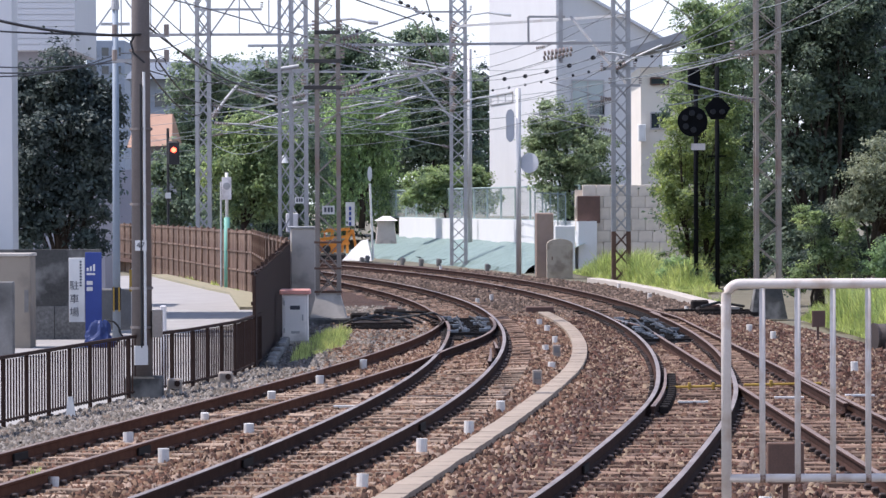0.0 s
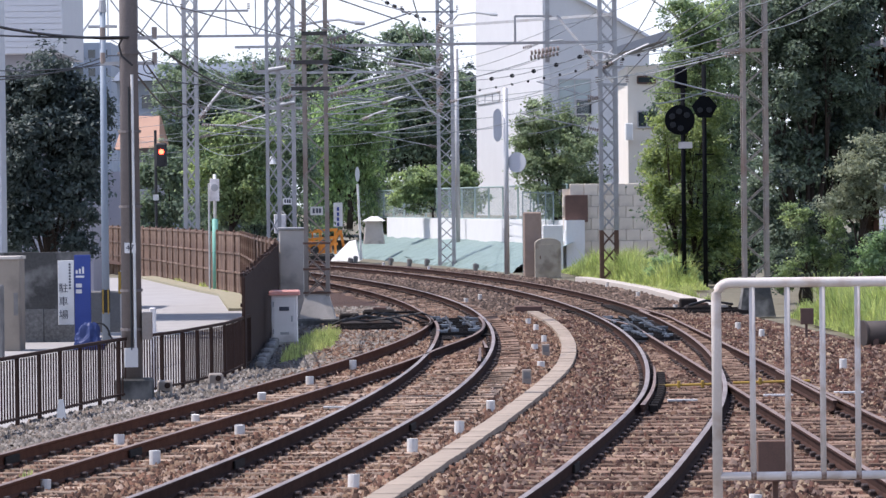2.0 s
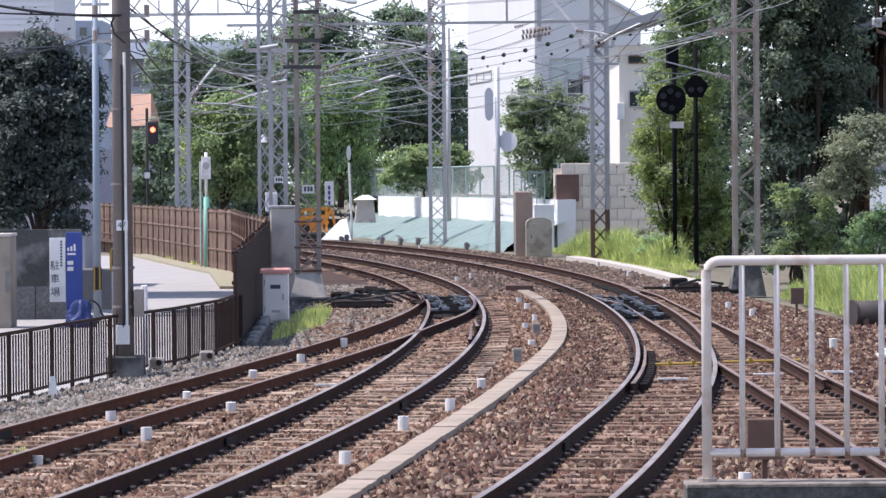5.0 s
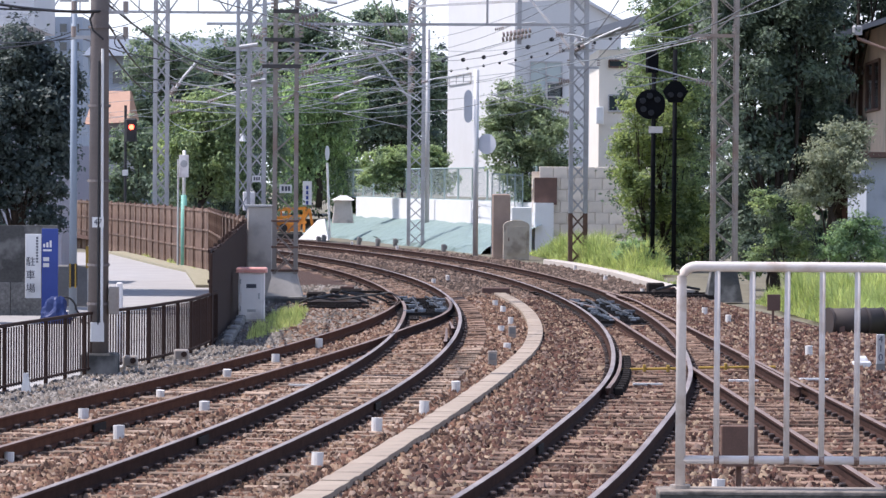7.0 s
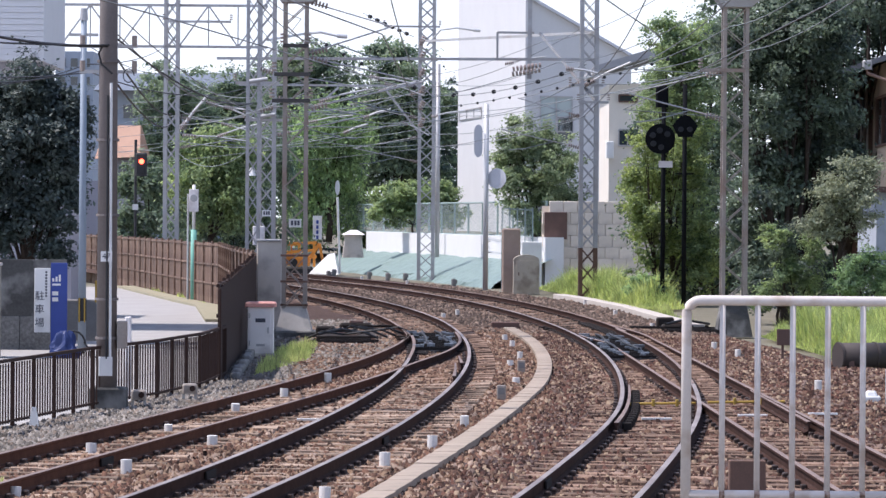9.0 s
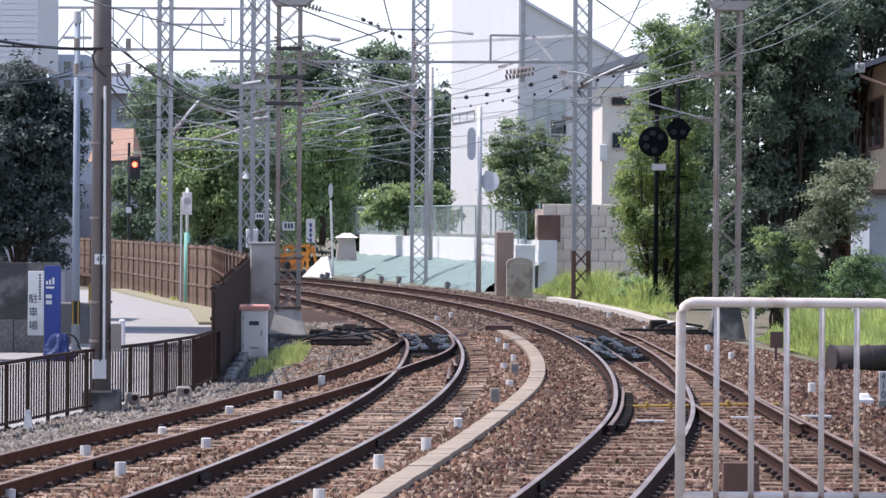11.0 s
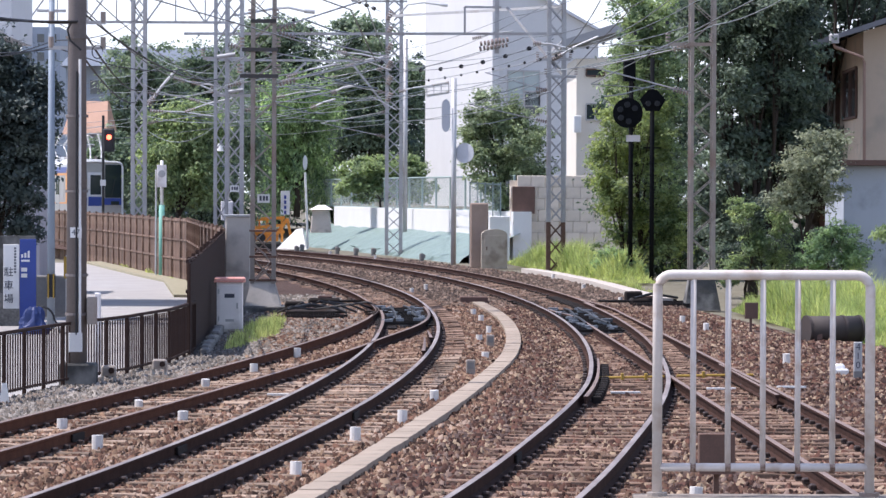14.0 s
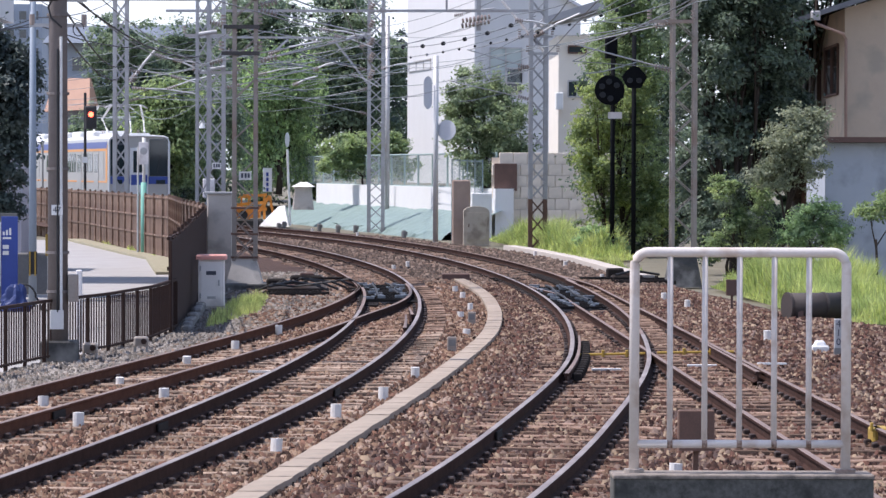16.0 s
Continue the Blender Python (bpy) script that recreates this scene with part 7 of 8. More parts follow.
# wooded backdrop that closes the horizon
V, F = leaves([(-60 + 13 * j + 3 * math.sin(j * 2.1), 285 + 6 * math.cos(j * 1.7), 1.5 + 1.5 * math.sin(j), 9, 4, 5.0 + 1.5 * math.sin(j * 3.3)) for j in range(11)], 14000, 0.45, 61, clump=1.2)
tagged(new("far_woods", big_mesh("far_woods", V, F, M_LEAF_DARK)), "distant dark green belt of trees", "woods", kind="stuff")

# ---------------------------------------------------------------- the train
M_SILVER = surface("stainless_body", (0.44, 0.435, 0.42), (0.37, 0.365, 0.355), scale=1.2, rough=0.42, metal=0.45, bump=0.03)
M_ROOFW = surface("pale_train_roof", (0.70, 0.70, 0.69), (0.58, 0.58, 0.57), scale=1.5, rough=0.6, bump=0.05)
M_TBLUE = surface("train_blue", (0.03, 0.07, 0.30), (0.025, 0.055, 0.25), scale=1, rough=0.35, bump=0)
M_TORANGE = surface("train_orange", (0.70, 0.30, 0.06), (0.6, 0.25, 0.06), scale=1, rough=0.4, bump=0)
M_TGLASS = glass("train_glass", (0.02, 0.03, 0.035), 0.05)
M_UNDER = surface("underframe", (0.03, 0.025, 0.023), rough=0.95, bump=0.1)
CAR = 20.0


def train_car(front):
    """One car: front face at y = 0, body running back along +y, rails at z = 0."""
    c = empty("train_car", label="silver commuter train car with blue and orange bands" + (", cab end leading" if front else ", second"), category="train car", group="cars of the train")
    y0, y1 = (0.0 if front else 0.35), CAR - 0.35
    ring = [(-1.37, 0.95), (-1.37, 3.32), (-1.33, 3.48), (-1.18, 3.6), (-0.5, 3.66), (0.5, 3.66), (1.18, 3.6), (1.33, 3.48), (1.37, 3.32), (1.37, 0.95)]
    k = Kit()
    n = len(ring)
    for y, s in ((y0, 0.985), (y0 + 0.12, 1.0), (y1, 1.0)):
        for x, z in ring:
            k.v.append((x * s, y, 0.95 + (z - 0.95) * s))
    for j in (0, 1):
        for e in range(n):
            a, b = j * n + e, j * n + (e + 1) % n
            k.f.append((a, b, b + n, a + n))
            k.k.append(1 if 2 <= e <= 6 else 0)
    k.f += [tuple(range(n - 1, -1, -1)), tuple(range(2 * n, 3 * n))]
    k.k += [0, 0]
    part("body", k, [M_SILVER, M_ROOFW], c)
    for s in (-1, 1):
        for z0, z1, m, nm in ((3.06, 3.34, M_TBLUE, "blue_band"), (2.94, 3.04, M_TORANGE, "orange_band"), (1.55, 1.62, M_TORANGE, "lower_band")):
            k = Kit()
            xo = 1.374
            k.box(s * xo, y0 + 0.25, z0, s * (xo + 0.01), y1 - 0.1, z1)
            part(nm, k, m, c)
        for d in (2.6, 7.5, 12.4, 17.3):
            k = Kit()
            k.box(s * 1.375, d, 1.0, s * 1.385, d + 1.3, 2.9)
            door = part("door", k, M_SILVER, c)
            for e in (0.12, 0.72):
                k = Kit()
                k.box(s * 1.386, d + e, 2.0, s * 1.392, d + e + 0.46, 2.8, bevel=0.0)
                part("door_window", k, M_TGLASS, door)
        for d in (4.3, 5.75, 9.2, 10.65, 14.1, 15.55):
            k = Kit()
            k.box(s * 1.376, d, 2.0, s * 1.384, d + 1.2, 2.85)
            w = part("window", k, M_TGLASS, c)
            k = Kit()
            k.box(s * 1.385, d + 0.57, 2.0, s * 1.39, d + 0.63, 2.85)
            part("mullion", k, M_SILVER, w)
        k = Kit()
        k.box(s * 1.376, 1.1, 1.75, s * 1.386, 1.75, 2.9)
        part("cab_door", k, M_SILVER, c)
    k = Kit()
    k.box(-1.2, y0 + 0.5, 0.35, 1.2, y1 - 0.5, 0.95)
    part("underframe", k, M_UNDER, c)
    for d in (2.5, 4.6, 15.4, 17.5):
        for s in (-1, 1):
            k = Kit()
            k.disc((s * 0.56, d, 0.43), 0.43, (1, 0, 0), 0.1, 20)
            part("wheel", k, M_UNDER, c)
    for d in ((8, 12, 16) if front else (4, 9, 14)):
        k = Kit()
        k.box(-0.8, d, 3.6, 0.8, d + 2.2, 3.9, bevel=0.08)
        part("air_conditioner", k, M_ROOFW, c)
    if not front:
        return c
    # roof gear of the cab car
    k = Kit()
    k.box(-0.75, 1.6, 3.6, 0.75, 6.2, 3.74, bevel=0.03)
    part("roof_deck", k, M_ROOFW, c)
    for d in (3.4, 7.0):
        pan = Kit()
        for s in (-0.55, 0.55):
            pan.tube([(s * 1.5, d, 3.8), (s * 1.7, d + 0.9, 4.4), (s * 1.2, d + 0.1, 5.0)], 0.05, 6)
        pan.bar((-0.6, d + 0.9, 4.5), (0.6, d + 0.9, 4.5), 0.04)
        pg = part("pantograph", pan, M_ROOFW, c)
        for e in (-0.1, 0.15):
            k = Kit()
            k.tube([(-0.95, d + e, 4.88), (-0.7, d + e, 5.02), (0.7, d + e, 5.02), (0.95, d + e, 4.88)], 0.025, 6)
            part("collector", k, M_STEEL, pg)
        for s in (-0.5, 0.5):
            k = Kit()
            insulators(k, (s, d - 0.3, 3.76), (s, d - 0.3, 3.92), 0.07, 3)
            part("insulator", k, M_PORC, pg)
    # cab face: surround, two dark screens, gangway door, blue panel
    for s in (-1, 1):
        k = Kit()
        k.box(s * 0.46, -0.03, 1.85, s * 1.27, 0.02, 3.46, bevel=0.05)
        scr = part("windscreen", k, M_TGLASS, c, "large dark windscreen")
        k = Kit()
        k.bar((s * 0.8, -0.045, 1.98), (s * 0.95, -0.045, 2.75), 0.02)
        part("wiper", k, M_BLACK, scr)
        k = Kit()
        k.box(s * 0.42, -0.028, 1.5, s * 1.30, 0.015, 1.83, bevel=0.02)
        part("blue_panel", k, M_TBLUE, c)
        k = Kit()
        k.box(s * 0.75, -0.06, 1.5, s * 1.15, -0.03, 1.68, bevel=0.02)
        part("headlight", k, M_TGLASS, c, "round white headlight pair")
        k = Kit()
        k.tube([(s * 1.32, -0.02, 1.0), (s * 1.32, -0.02, 3.36), (s * 1.26, -0.02, 3.5), (s * 1.12, -0.02, 3.57), (0, -0.02, 3.61)], 0.05, 8)
        part("pillar", k, M_ROOFW, c, "white corner pillar")
        k = Kit()
        k.box(s * 1.30, 0.15, 1.6, s * 1.382, 0.6, 3.2)
        part("orange_panel", k, M_TORANGE, c)
    k = Kit()
    k.box(-0.40, -0.05, 1.05, 0.40, 0.02, 3.08, bevel=0.03)
    gd = part("gangway_door", k, M_ROOFW, c, "pale gangway door in the cab face")
    k = Kit()
    k.box(-0.26, -0.06, 2.0, 0.26, -0.05, 2.95)
    part("glass", k, M_TGLASS, gd)
    k = Kit()
    k.box(-0.36, -0.062, 1.45, 0.36, -0.051, 1.9)
    part("blue_panel", k, M_TBLUE, gd)
    k = Kit()
    k.box(-1.0, -0.045, 3.2, -0.55, -0.03, 3.28)
    part("route_display", k, M_INK, c)
    k = Kit()
    k.box(-0.9, -0.1, 0.3, 0.9, 0.3, 0.95, bevel=0.08)
    part("skirt", k, M_SILVER, c)
    k = Kit()
    k.box(-0.15, -0.45, 0.6, 0.15, 0.0, 0.85, bevel=0.04)
    part("coupler", k, M_UNDER, c)
    return c


cab_car = train_car(True)
rear_car = train_car(False)


def car_pose(y):
    s = (line_b(y + 10.5) - line_b(y + 9.5))
    y_b = y + CAR / math.hypot(1, s)
    dx = line_b(y_b) - line_b(y)
    return pose(line_b(y), y, grade(y) + 0.02, 0, 0, -math.degrees(math.atan2(dx, y_b - y))), y_b


# distance of the cab face along the line at each time
TRAIN_TIMES = [(0.0, 311.0), (3.0, 281.0), (6.0, 250.5), (9.0, 219.5), (11.0, 199.0), (12.0, 189.0), (13.2, 178.0), (13.8, 172.5), (14.2, 169.0), (15.2, 161.5), (16.0, 153.5)]

# ---------------------------------------------------------------- platform end and barrier
M_PLATFORM = surface("platform_surface", (0.33, 0.28, 0.24), (0.26, 0.22, 0.185), scale=3, fine=50, rough=0.9, bump=0.15)
# plinth front: stained concrete, with its shade painted into the dark colour
M_PLINTH = surface("shaded_stained_concrete", (0.17, 0.165, 0.15), (0.03, 0.03, 0.028), scale=14, fine=60, rough=0.95, bump=0.3, stain=(0.04, 0.04, 0.038), stain_scale=6)
# lighter copy for the top, painting the sun on it
M_PLINTHTOP = surface("sunlit_plinth_top", (0.33, 0.28, 0.24), (0.14, 0.12, 0.10), scale=12, fine=70, rough=0.95, bump=0.3, stain=(0.09, 0.08, 0.07), stain_scale=9)
k = Kit()
low = [(-0.6, -12), (3.4, -12), (3.4, 16.2), (0.6, 16.2), (-0.6, 12)]
k.prism([(x, y, -0.34) for x, y in low], [(x, y, 1.04-0.012) for x, y in low])
tagged(part("platform", k, M_PLATFORM), "concrete platform end with a pale surface", "platform", kind="structure")
k = Kit()
zb = 1.17
bp = empty("barrier_plinth", label="stained concrete plinth under the barrier, shaded front painted dark", category="plinth")
xa_, xb_ = 1.262, 2.53
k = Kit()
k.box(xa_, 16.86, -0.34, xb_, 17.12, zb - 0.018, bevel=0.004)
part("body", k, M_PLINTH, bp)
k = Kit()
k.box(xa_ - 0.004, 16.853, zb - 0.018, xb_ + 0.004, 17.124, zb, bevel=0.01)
part("top_edge", k, M_PLINTHTOP, bp, "top edge painted lighter as sunlit")


def barrier():
    b = empty("platform_barrier", label="white tubular steel barrier with upright bars on a plinth", category="barrier")
    y = 17.0
    xl, xr = 1.37, 2.41
    zt = 2.25
    r = 0.07
    arc = [(xl + r - r * math.cos(a), y, zt - r + r * math.sin(a)) for a in [math.pi / 2 * j / 6 for j in range(7)]]
    arc2 = [(xr - r + r * math.sin(a), y, zt - r + r * math.cos(a)) for a in [math.pi / 2 * j / 6 for j in range(7)]]
    k = Kit()
    k.tube([(xl, y, zb)] + arc + arc2 + [(xr, y, zb)], 0.0245, 12)
    part("frame", k, M_BARRIER, b, smooth=True)
    zl = 1.31
    k = Kit()
    k.tube([(xl, y, zl), (xr, y, zl)], 0.021, 10)
    part("bottom_rail", k, M_BARRIER, b, smooth=True)
    for j in range(5):
        x = xl + (xr - xl) * (j + 1) / 6.1 + 0.004
        k = Kit()
        k.tube([(x, y, zl), (x, y, zt)], 0.0145, 8)
        part("upright", k, M_BARRIER, b, smooth=True)
        k = Kit()
        k.disc((x, y, zl + 0.0), 0.0225, (1, 0, 0), 0.026, 10)
        part("weld_collar", k, M_RUSTWELD, b, "rusted weld")
    for x in (xl, xr):
        k = Kit()
        k.disc((x, y, zb + 0.008), 0.05, (0, 0, 1), 0.02, 12)
        part("base_flange", k, M_RUSTY, b)


M_BARRIER = surface("barrier_white_paint", (0.66, 0.605, 0.565), (0.55, 0.495, 0.46), scale=9, fine=60, rough=0.85, bump=0.05, stain=(0.48, 0.40, 0.345), stain_scale=9)
M_RUSTWELD = surface("rusted_weld", (0.36, 0.27, 0.225), (0.14, 0.085, 0.06), scale=30, rough=0.9, bump=0.2, spread=0.2)
barrier()

# back of a small rusty board behind the barrier
rb = empty("track_board", label="rusty brown board on a short post beside the track", category="board")
k = Kit()
k.box(2.99, 32.4, 0.04, 3.33, 32.5, 0.42, bevel=0.01)
part("panel", k, M_RUSTPLATE, rb)
k = Kit()
k.box(3.14, 32.5, -0.3, 3.19, 32.54, 0.24)
part("post", k, M_RUSTPLATE, rb)
rb = empty("track_board", label="small brown board on a thin post in the grass", category="board")
k = Kit()
k.box(7.51, 71.4, 0.1, 7.78, 71.45, 0.43, bevel=0.008)
part("panel", k, M_RUSTPANEL, rb)
k = Kit()
k.box(7.61, 71.45, -0.3, 7.66, 71.48, 0.32)
part("post", k, M_RUSTPANEL, rb)


def km_post():
    p = empty("distance_post", *(7.39, 53.66), -0.2, label="small grey post lettered 410 beside the track", category="distance post")
    k = Kit()
    k.box(-0.065, -0.03, -0.1, 0.065, 0.03, 0.58, bevel=0.012)
    s = part("slab", k, M_STEEL, p)
    k = Kit()
    k.box(-0.066, -0.036, -0.1, 0.066, 0.036, 0.13)
    part("dark_foot", k, M_OLDCONC, p)
    for j, ch_ in enumerate("410"):
        cu = bpy.data.curves.new("digit", "FONT")
        cu.body, cu.size, cu.align_x, cu.align_y, cu.extrude = ch_, 0.15, "CENTER", "CENTER", 0.002
        tmp = bpy.data.objects.new("digit", cu)
        me = bpy.data.meshes.new_from_object(tmp)
        bpy.data.objects.remove(tmp)
        me.materials.append(M_INK)
        d = part("digit", me, None, s)
        d.matrix_basis = pose(0, -0.033, 0.5 - 0.14 * j, 90, 0, 0)


km_post()
wc = empty("white_box", *(7.3, 55.16), -0.2, label="white plastic capped box lying on the ballast", category="ground box")
k = Kit()
k.box(-0.14, -0.12, 0, 0.14, 0.12, 0.09, bevel=0.02)
part("base", k, M_WHITE, wc)
k = Kit()
k.box(-0.1, -0.09, 0.09, 0.1, 0.09, 0.17, bevel=0.03, taper=0.02)
part("cap", k, M_WHITE, wc)

jc = empty("joint_cover", *(5.39, 36.06), -0.2, label="ochre yellow cover box fixed beside the rail", category="cover box")
k = Kit()
k.box(-0.07, -0.2, 0.0, 0.12, 0.2, 0.2, bevel=0.025)
part("body", k, M_YELLOW, jc)
k = Kit()
k.box(-0.1, -0.22, 0.17, -0.07, -0.16, 0.26, bevel=0.008)
part("lug", k, M_YELLOW, jc)

# white boundary pegs in the ballast
k = Kit()
k.tube([(0, 0, -0.12), (0, 0, 0.15), (0, 0, 0.165)], 0.062, 12)
peg_body = k.mesh("peg", M_PEG)
for x, y in ((-3.89, 34.97), (-3.08, 38.57), (-2.4, 43.24), (-3.1, 45.5), (-3.74, 41.59), (-2.49, 50.65), (-1.93, 54.67), (-1.37, 59.8), (0.31, 43.08), (-0.25, 39.63), (-0.81, 34.82), (0.78, 47.7), (2.26, 76.59), (2.22, 69.9), (1.84, 59.74), (6.7, 76.8), (6.8, 72.34), (6.84, 58.35), (5.78, 115.39), (6.07, 103.11), (6.3, 90.78), (2.93, 32.05), (2.22, 80.81), (1.94, 66.5), (0.96, 98.06), (1.41, 102.56), (-2.2, 161.28), (-0.11, 151.18), (5.57, 125.33)):
    tagged(new("track_peg", peg_body), "short white round peg standing in the ballast", "peg", "white pegs in the ballast").matrix_basis = pose(x, y, -0.2, rng.uniform(-4, 4), rng.uniform(-4, 4), rng.uniform(0, 90)) @ Matrix.Diagonal((rng.uniform(0.85, 1.1), 1, rng.uniform(0.8, 1.15), 1))
k = Kit()
k.box(-0.1, -0.08, -0.1, 0.1, 0.08, 0.27, bevel=0.04)
k.box(-0.04, -0.1, 0.05, 0.13, -0.07, 0.22, bevel=0.02)
stub = k.mesh("stub", M_OLDCONC)
for x, y in ((-3.78, 174.33), (-1.04, 164.01), (-0.22, 163.83), (1.87, 149.49), (-3.94, 169.37), (-1.95, 167.32)):
    tagged(new("lineside_stub", stub), "short dark post standing beyond the outer rail", "post", "dark lineside posts").matrix_basis = pose(x, y, -0.2, 0, 0, rng.uniform(0, 60))
for x, y in ((1.45, 54.26), (2.06, 63.84)):
    p = empty("number_stake", x, y, -0.2, label="short rusty stake with a small plate by the trough", category="stake", group="stakes by the trough")
    k = Kit()
    k.box(-0.07, -0.04, -0.1, 0.07, 0.04, 0.26, bevel=0.01)
    part("stake", k, M_RUSTY, p)
    k = Kit()
    k.box(-0.05, -0.05, 0.12, 0.05, -0.041, 0.22)
    part("plate", k, M_OLDCONC, p)
# head of the trough
th = empty("trough_head", *(2.47, 89.86), -0.2, label="dark steel plate over the end of the cable trough", category="cover plate")
k = Kit()
k.box(-0.36, -0.15, 0.0, 0.36, 0.2, 0.19, bevel=0.02)
part("plate", k, M_RUSTPANEL, th)
k = Kit()
k.box(-0.34, -0.12, -0.1, 0.34, 0.18, 0.0)
part("box", k, M_CONC, th)

# ---------------------------------------------------------------- turnouts


def turnout(label, line, y0, y1, inner, outer, motor_x, motor_y, reach):
    t = empty("turnout", label=label, category="turnout", group="turnouts")
    k = Kit()
    k.box(-0.2, -0.11, -0.158, 0.2, 0.11, -0.12, bevel=0.01)
    plate_me = k.mesh("slide_plate", M_UNDER)
    y = y0
    while y < y1:
        for o in (-HALF, HALF):
            x, yy, s = side(line, y, o)
            ob = new("slide_plate", plate_me)
            ob.parent, ob.matrix_basis = t, pose(x + (0.12 if o < 0 else -0.12), yy, 0.012 + (cant(y) if o > 0 else 0), 0, 0, -math.degrees(math.atan(s)))
        y += 0.6
    for j, y in enumerate((y1 - 0.8, y1 - 2.2)):
        k = Kit()
        x = line(y)
        k.bar((x - HALF - 0.25, y, -0.12), (x + HALF + 0.25, y, -0.10), 0.07, 0.04)
        part("stretcher_rod", k, M_UNDER, t)
    k = Kit()
    k.box(motor_x - 0.4, motor_y - 0.3, -0.2, motor_x + 0.4, motor_y + 0.3, -0.02, bevel=0.05)
    m = part("point_machine", k, M_UNDER, t, "dark oily point machine")
    k = Kit()
    k.box(motor_x - 0.15, motor_y - 0.18, -0.02, motor_x + 0.2, motor_y + 0.18, 0.04, bevel=0.03)
    part("cover", k, M_RUSTPANEL, m)
    for j in range(3):
        k = Kit()
        k.bar((motor_x, motor_y - 0.2 + 0.22 * j, -0.1), (motor_x + reach, motor_y - 0.3 + 0.3 * j, -0.1), 0.06, 0.05)
        part("drive_rod", k, M_UNDER, t)
    for j in range(2):
        k = Kit()
        k.box(motor_x - 1.0, motor_y - 0.75 + 1.3 * j, -0.25, motor_x + reach * 0.6, motor_y - 0.58 + 1.3 * j, -0.14, bevel=0.02)
        part("long_sleeper", k, M_SLEEPER, t)
    return t


M_OIL = surface("oil_soaked_ballast", (0.03, 0.032, 0.037), (0.012, 0.012, 0.014), scale=7, fine=25, rough=0.97, bump=1.0)
# light bluish base colour paints sky glints on the greased steel
M_GREASE = surface("greased_plate", (0.30, 0.33, 0.37), (0.04, 0.044, 0.05), scale=9, rough=0.35, metal=0.4, bump=0.1)
tl = turnout("oily black turnout blades where the siding leaves the curve", line_b, 71.5, 82, 0, 0, (-1.35, 88.52)[0], (-1.35, 88.52)[1], 1.0)
tr = turnout("oily black turnout blades joining the straight track", line_c, 75, 90, 0, 0, (6.84, 89.33)[0], (6.84, 89.33)[1], -1.2)


def blade(parent, line, off0, off1, y0, y1, use_cant=True):
    """A blade rail planing in to its stock rail."""
    k = Kit()
    m, n = len(RAIL_PROFILE), 18
    for j in range(n):
        u = j / (n - 1)
        y = y0 + (y1 - y0) * u
        x, yy, s = side(line, y, off0 + (off1 - off0) * u)
        w = 1 - 0.55 * u
        z = cant(y) if use_cant and off0 > 0 else 0
        for px, pz in RAIL_PROFILE:
            k.v.append((x + px * w, yy, z + pz))
    for j in range(n - 1):
        for e in range(m):
            a, b = j * m + e, j * m + (e + 1) % m
            k.f.append((a, b, b + m, a + m))
            k.k.append(1 if e in (6, 7, 8) else 0)
    k.f += [tuple(range(m - 1, -1, -1)), tuple(range((n - 1) * m, n * m))]
    k.k += [0, 0]
    part("blade", k, [M_RAIL, M_RAILTOP], parent)


def join(parent, a, offa, ya, b, offb, yb, za=0.0, zb_=0.0):
    """A closure rail bending from one line to another."""
    k = Kit()
    m, n = len(RAIL_PROFILE), 22
    for j in range(n):
        u = j / (n - 1)
        y = ya + (yb - ya) * u
        q = u * u * (3 - 2 * u)
        x = side(a, y, offa)[0] * (1 - q) + side(b, y, offb)[0] * q
        for px, pz in RAIL_PROFILE:
            k.v.append((x + px, y, za + (zb_ - za) * u + pz))
    for j in range(n - 1):
        for e in range(m):
            i0, i1 = j * m + e, j * m + (e + 1) % m
            k.f.append((i0, i1, i1 + m, i0 + m))
            k.k.append(1 if e in (6, 7, 8) else 0)
    k.f += [tuple(range(m - 1, -1, -1)), tuple(range((n - 1) * m, n * m))]
    k.k += [0, 0]
    part("closure_rail", k, [M_RAIL, M_RAILTOP], parent)


# dark timbers and linkage beside each machine
for par, x0, x1, y0, n in ((tl, -2.25, -0.6, 78.2, 7), (tr, 6.3, 8.0, 87.6, 7)):
    for j in range(n):
        a = rng.uniform(-0.12, 0.12)
        k = Kit()
        xa_, xb_ = x0 + rng.uniform(0, 0.4), x1 - rng.uniform(0, 0.5)
        k.bar((xa_, y0 + 0.62 * j, -0.17), (xb_, y0 + 0.62 * j + a, -0.15), 0.10, 0.10)
        part("timber", k, M_UNDER, par, "oil-black bearer timber")
    k = Kit()
    k.tube([(x0 + 0.2, y0 + 1.0, 0.0), (x0 + 0.7, y0 + 1.6, 0.1), (x1 - 0.3, y0 + 2.2, -0.02)], 0.035, 6)
    part("cable", k, M_BLACK, par)
    k = Kit()
    k.box(x0 + 0.1, y0 + 2.8, -0.1, x0 + 0.55, y0 + 3.2, 0.12, bevel=0.04)
    part("crank_box", k, M_UNDER, par)
for j in range(5):
    k = Kit()
    x0, y0 = -2.3 + 0.2 * j, 79.6 + 0.9 * j
    k.tube([(x0, y0, -0.1), (x0 + 0.35, y0 - 0.3, 0.06 + 0.05 * (j % 2)), (x0 + 0.8, y0 + 0.2, -0.02), (x0 + 1.25, y0 - 0.1, 0.05), (x0 + 1.6, y0 + 0.15, -0.1)], 0.028, 6)
    part("cable", k, M_BLACK, tl)
for j in range(3):
    k = Kit()
    k.bar((-2.1, 80.4 + 1.2 * j, -0.06), (-0.75, 80.1 + 1.2 * j, -0.04), 0.05, 0.05)
    part("rod", k, M_RUSTY, tl)
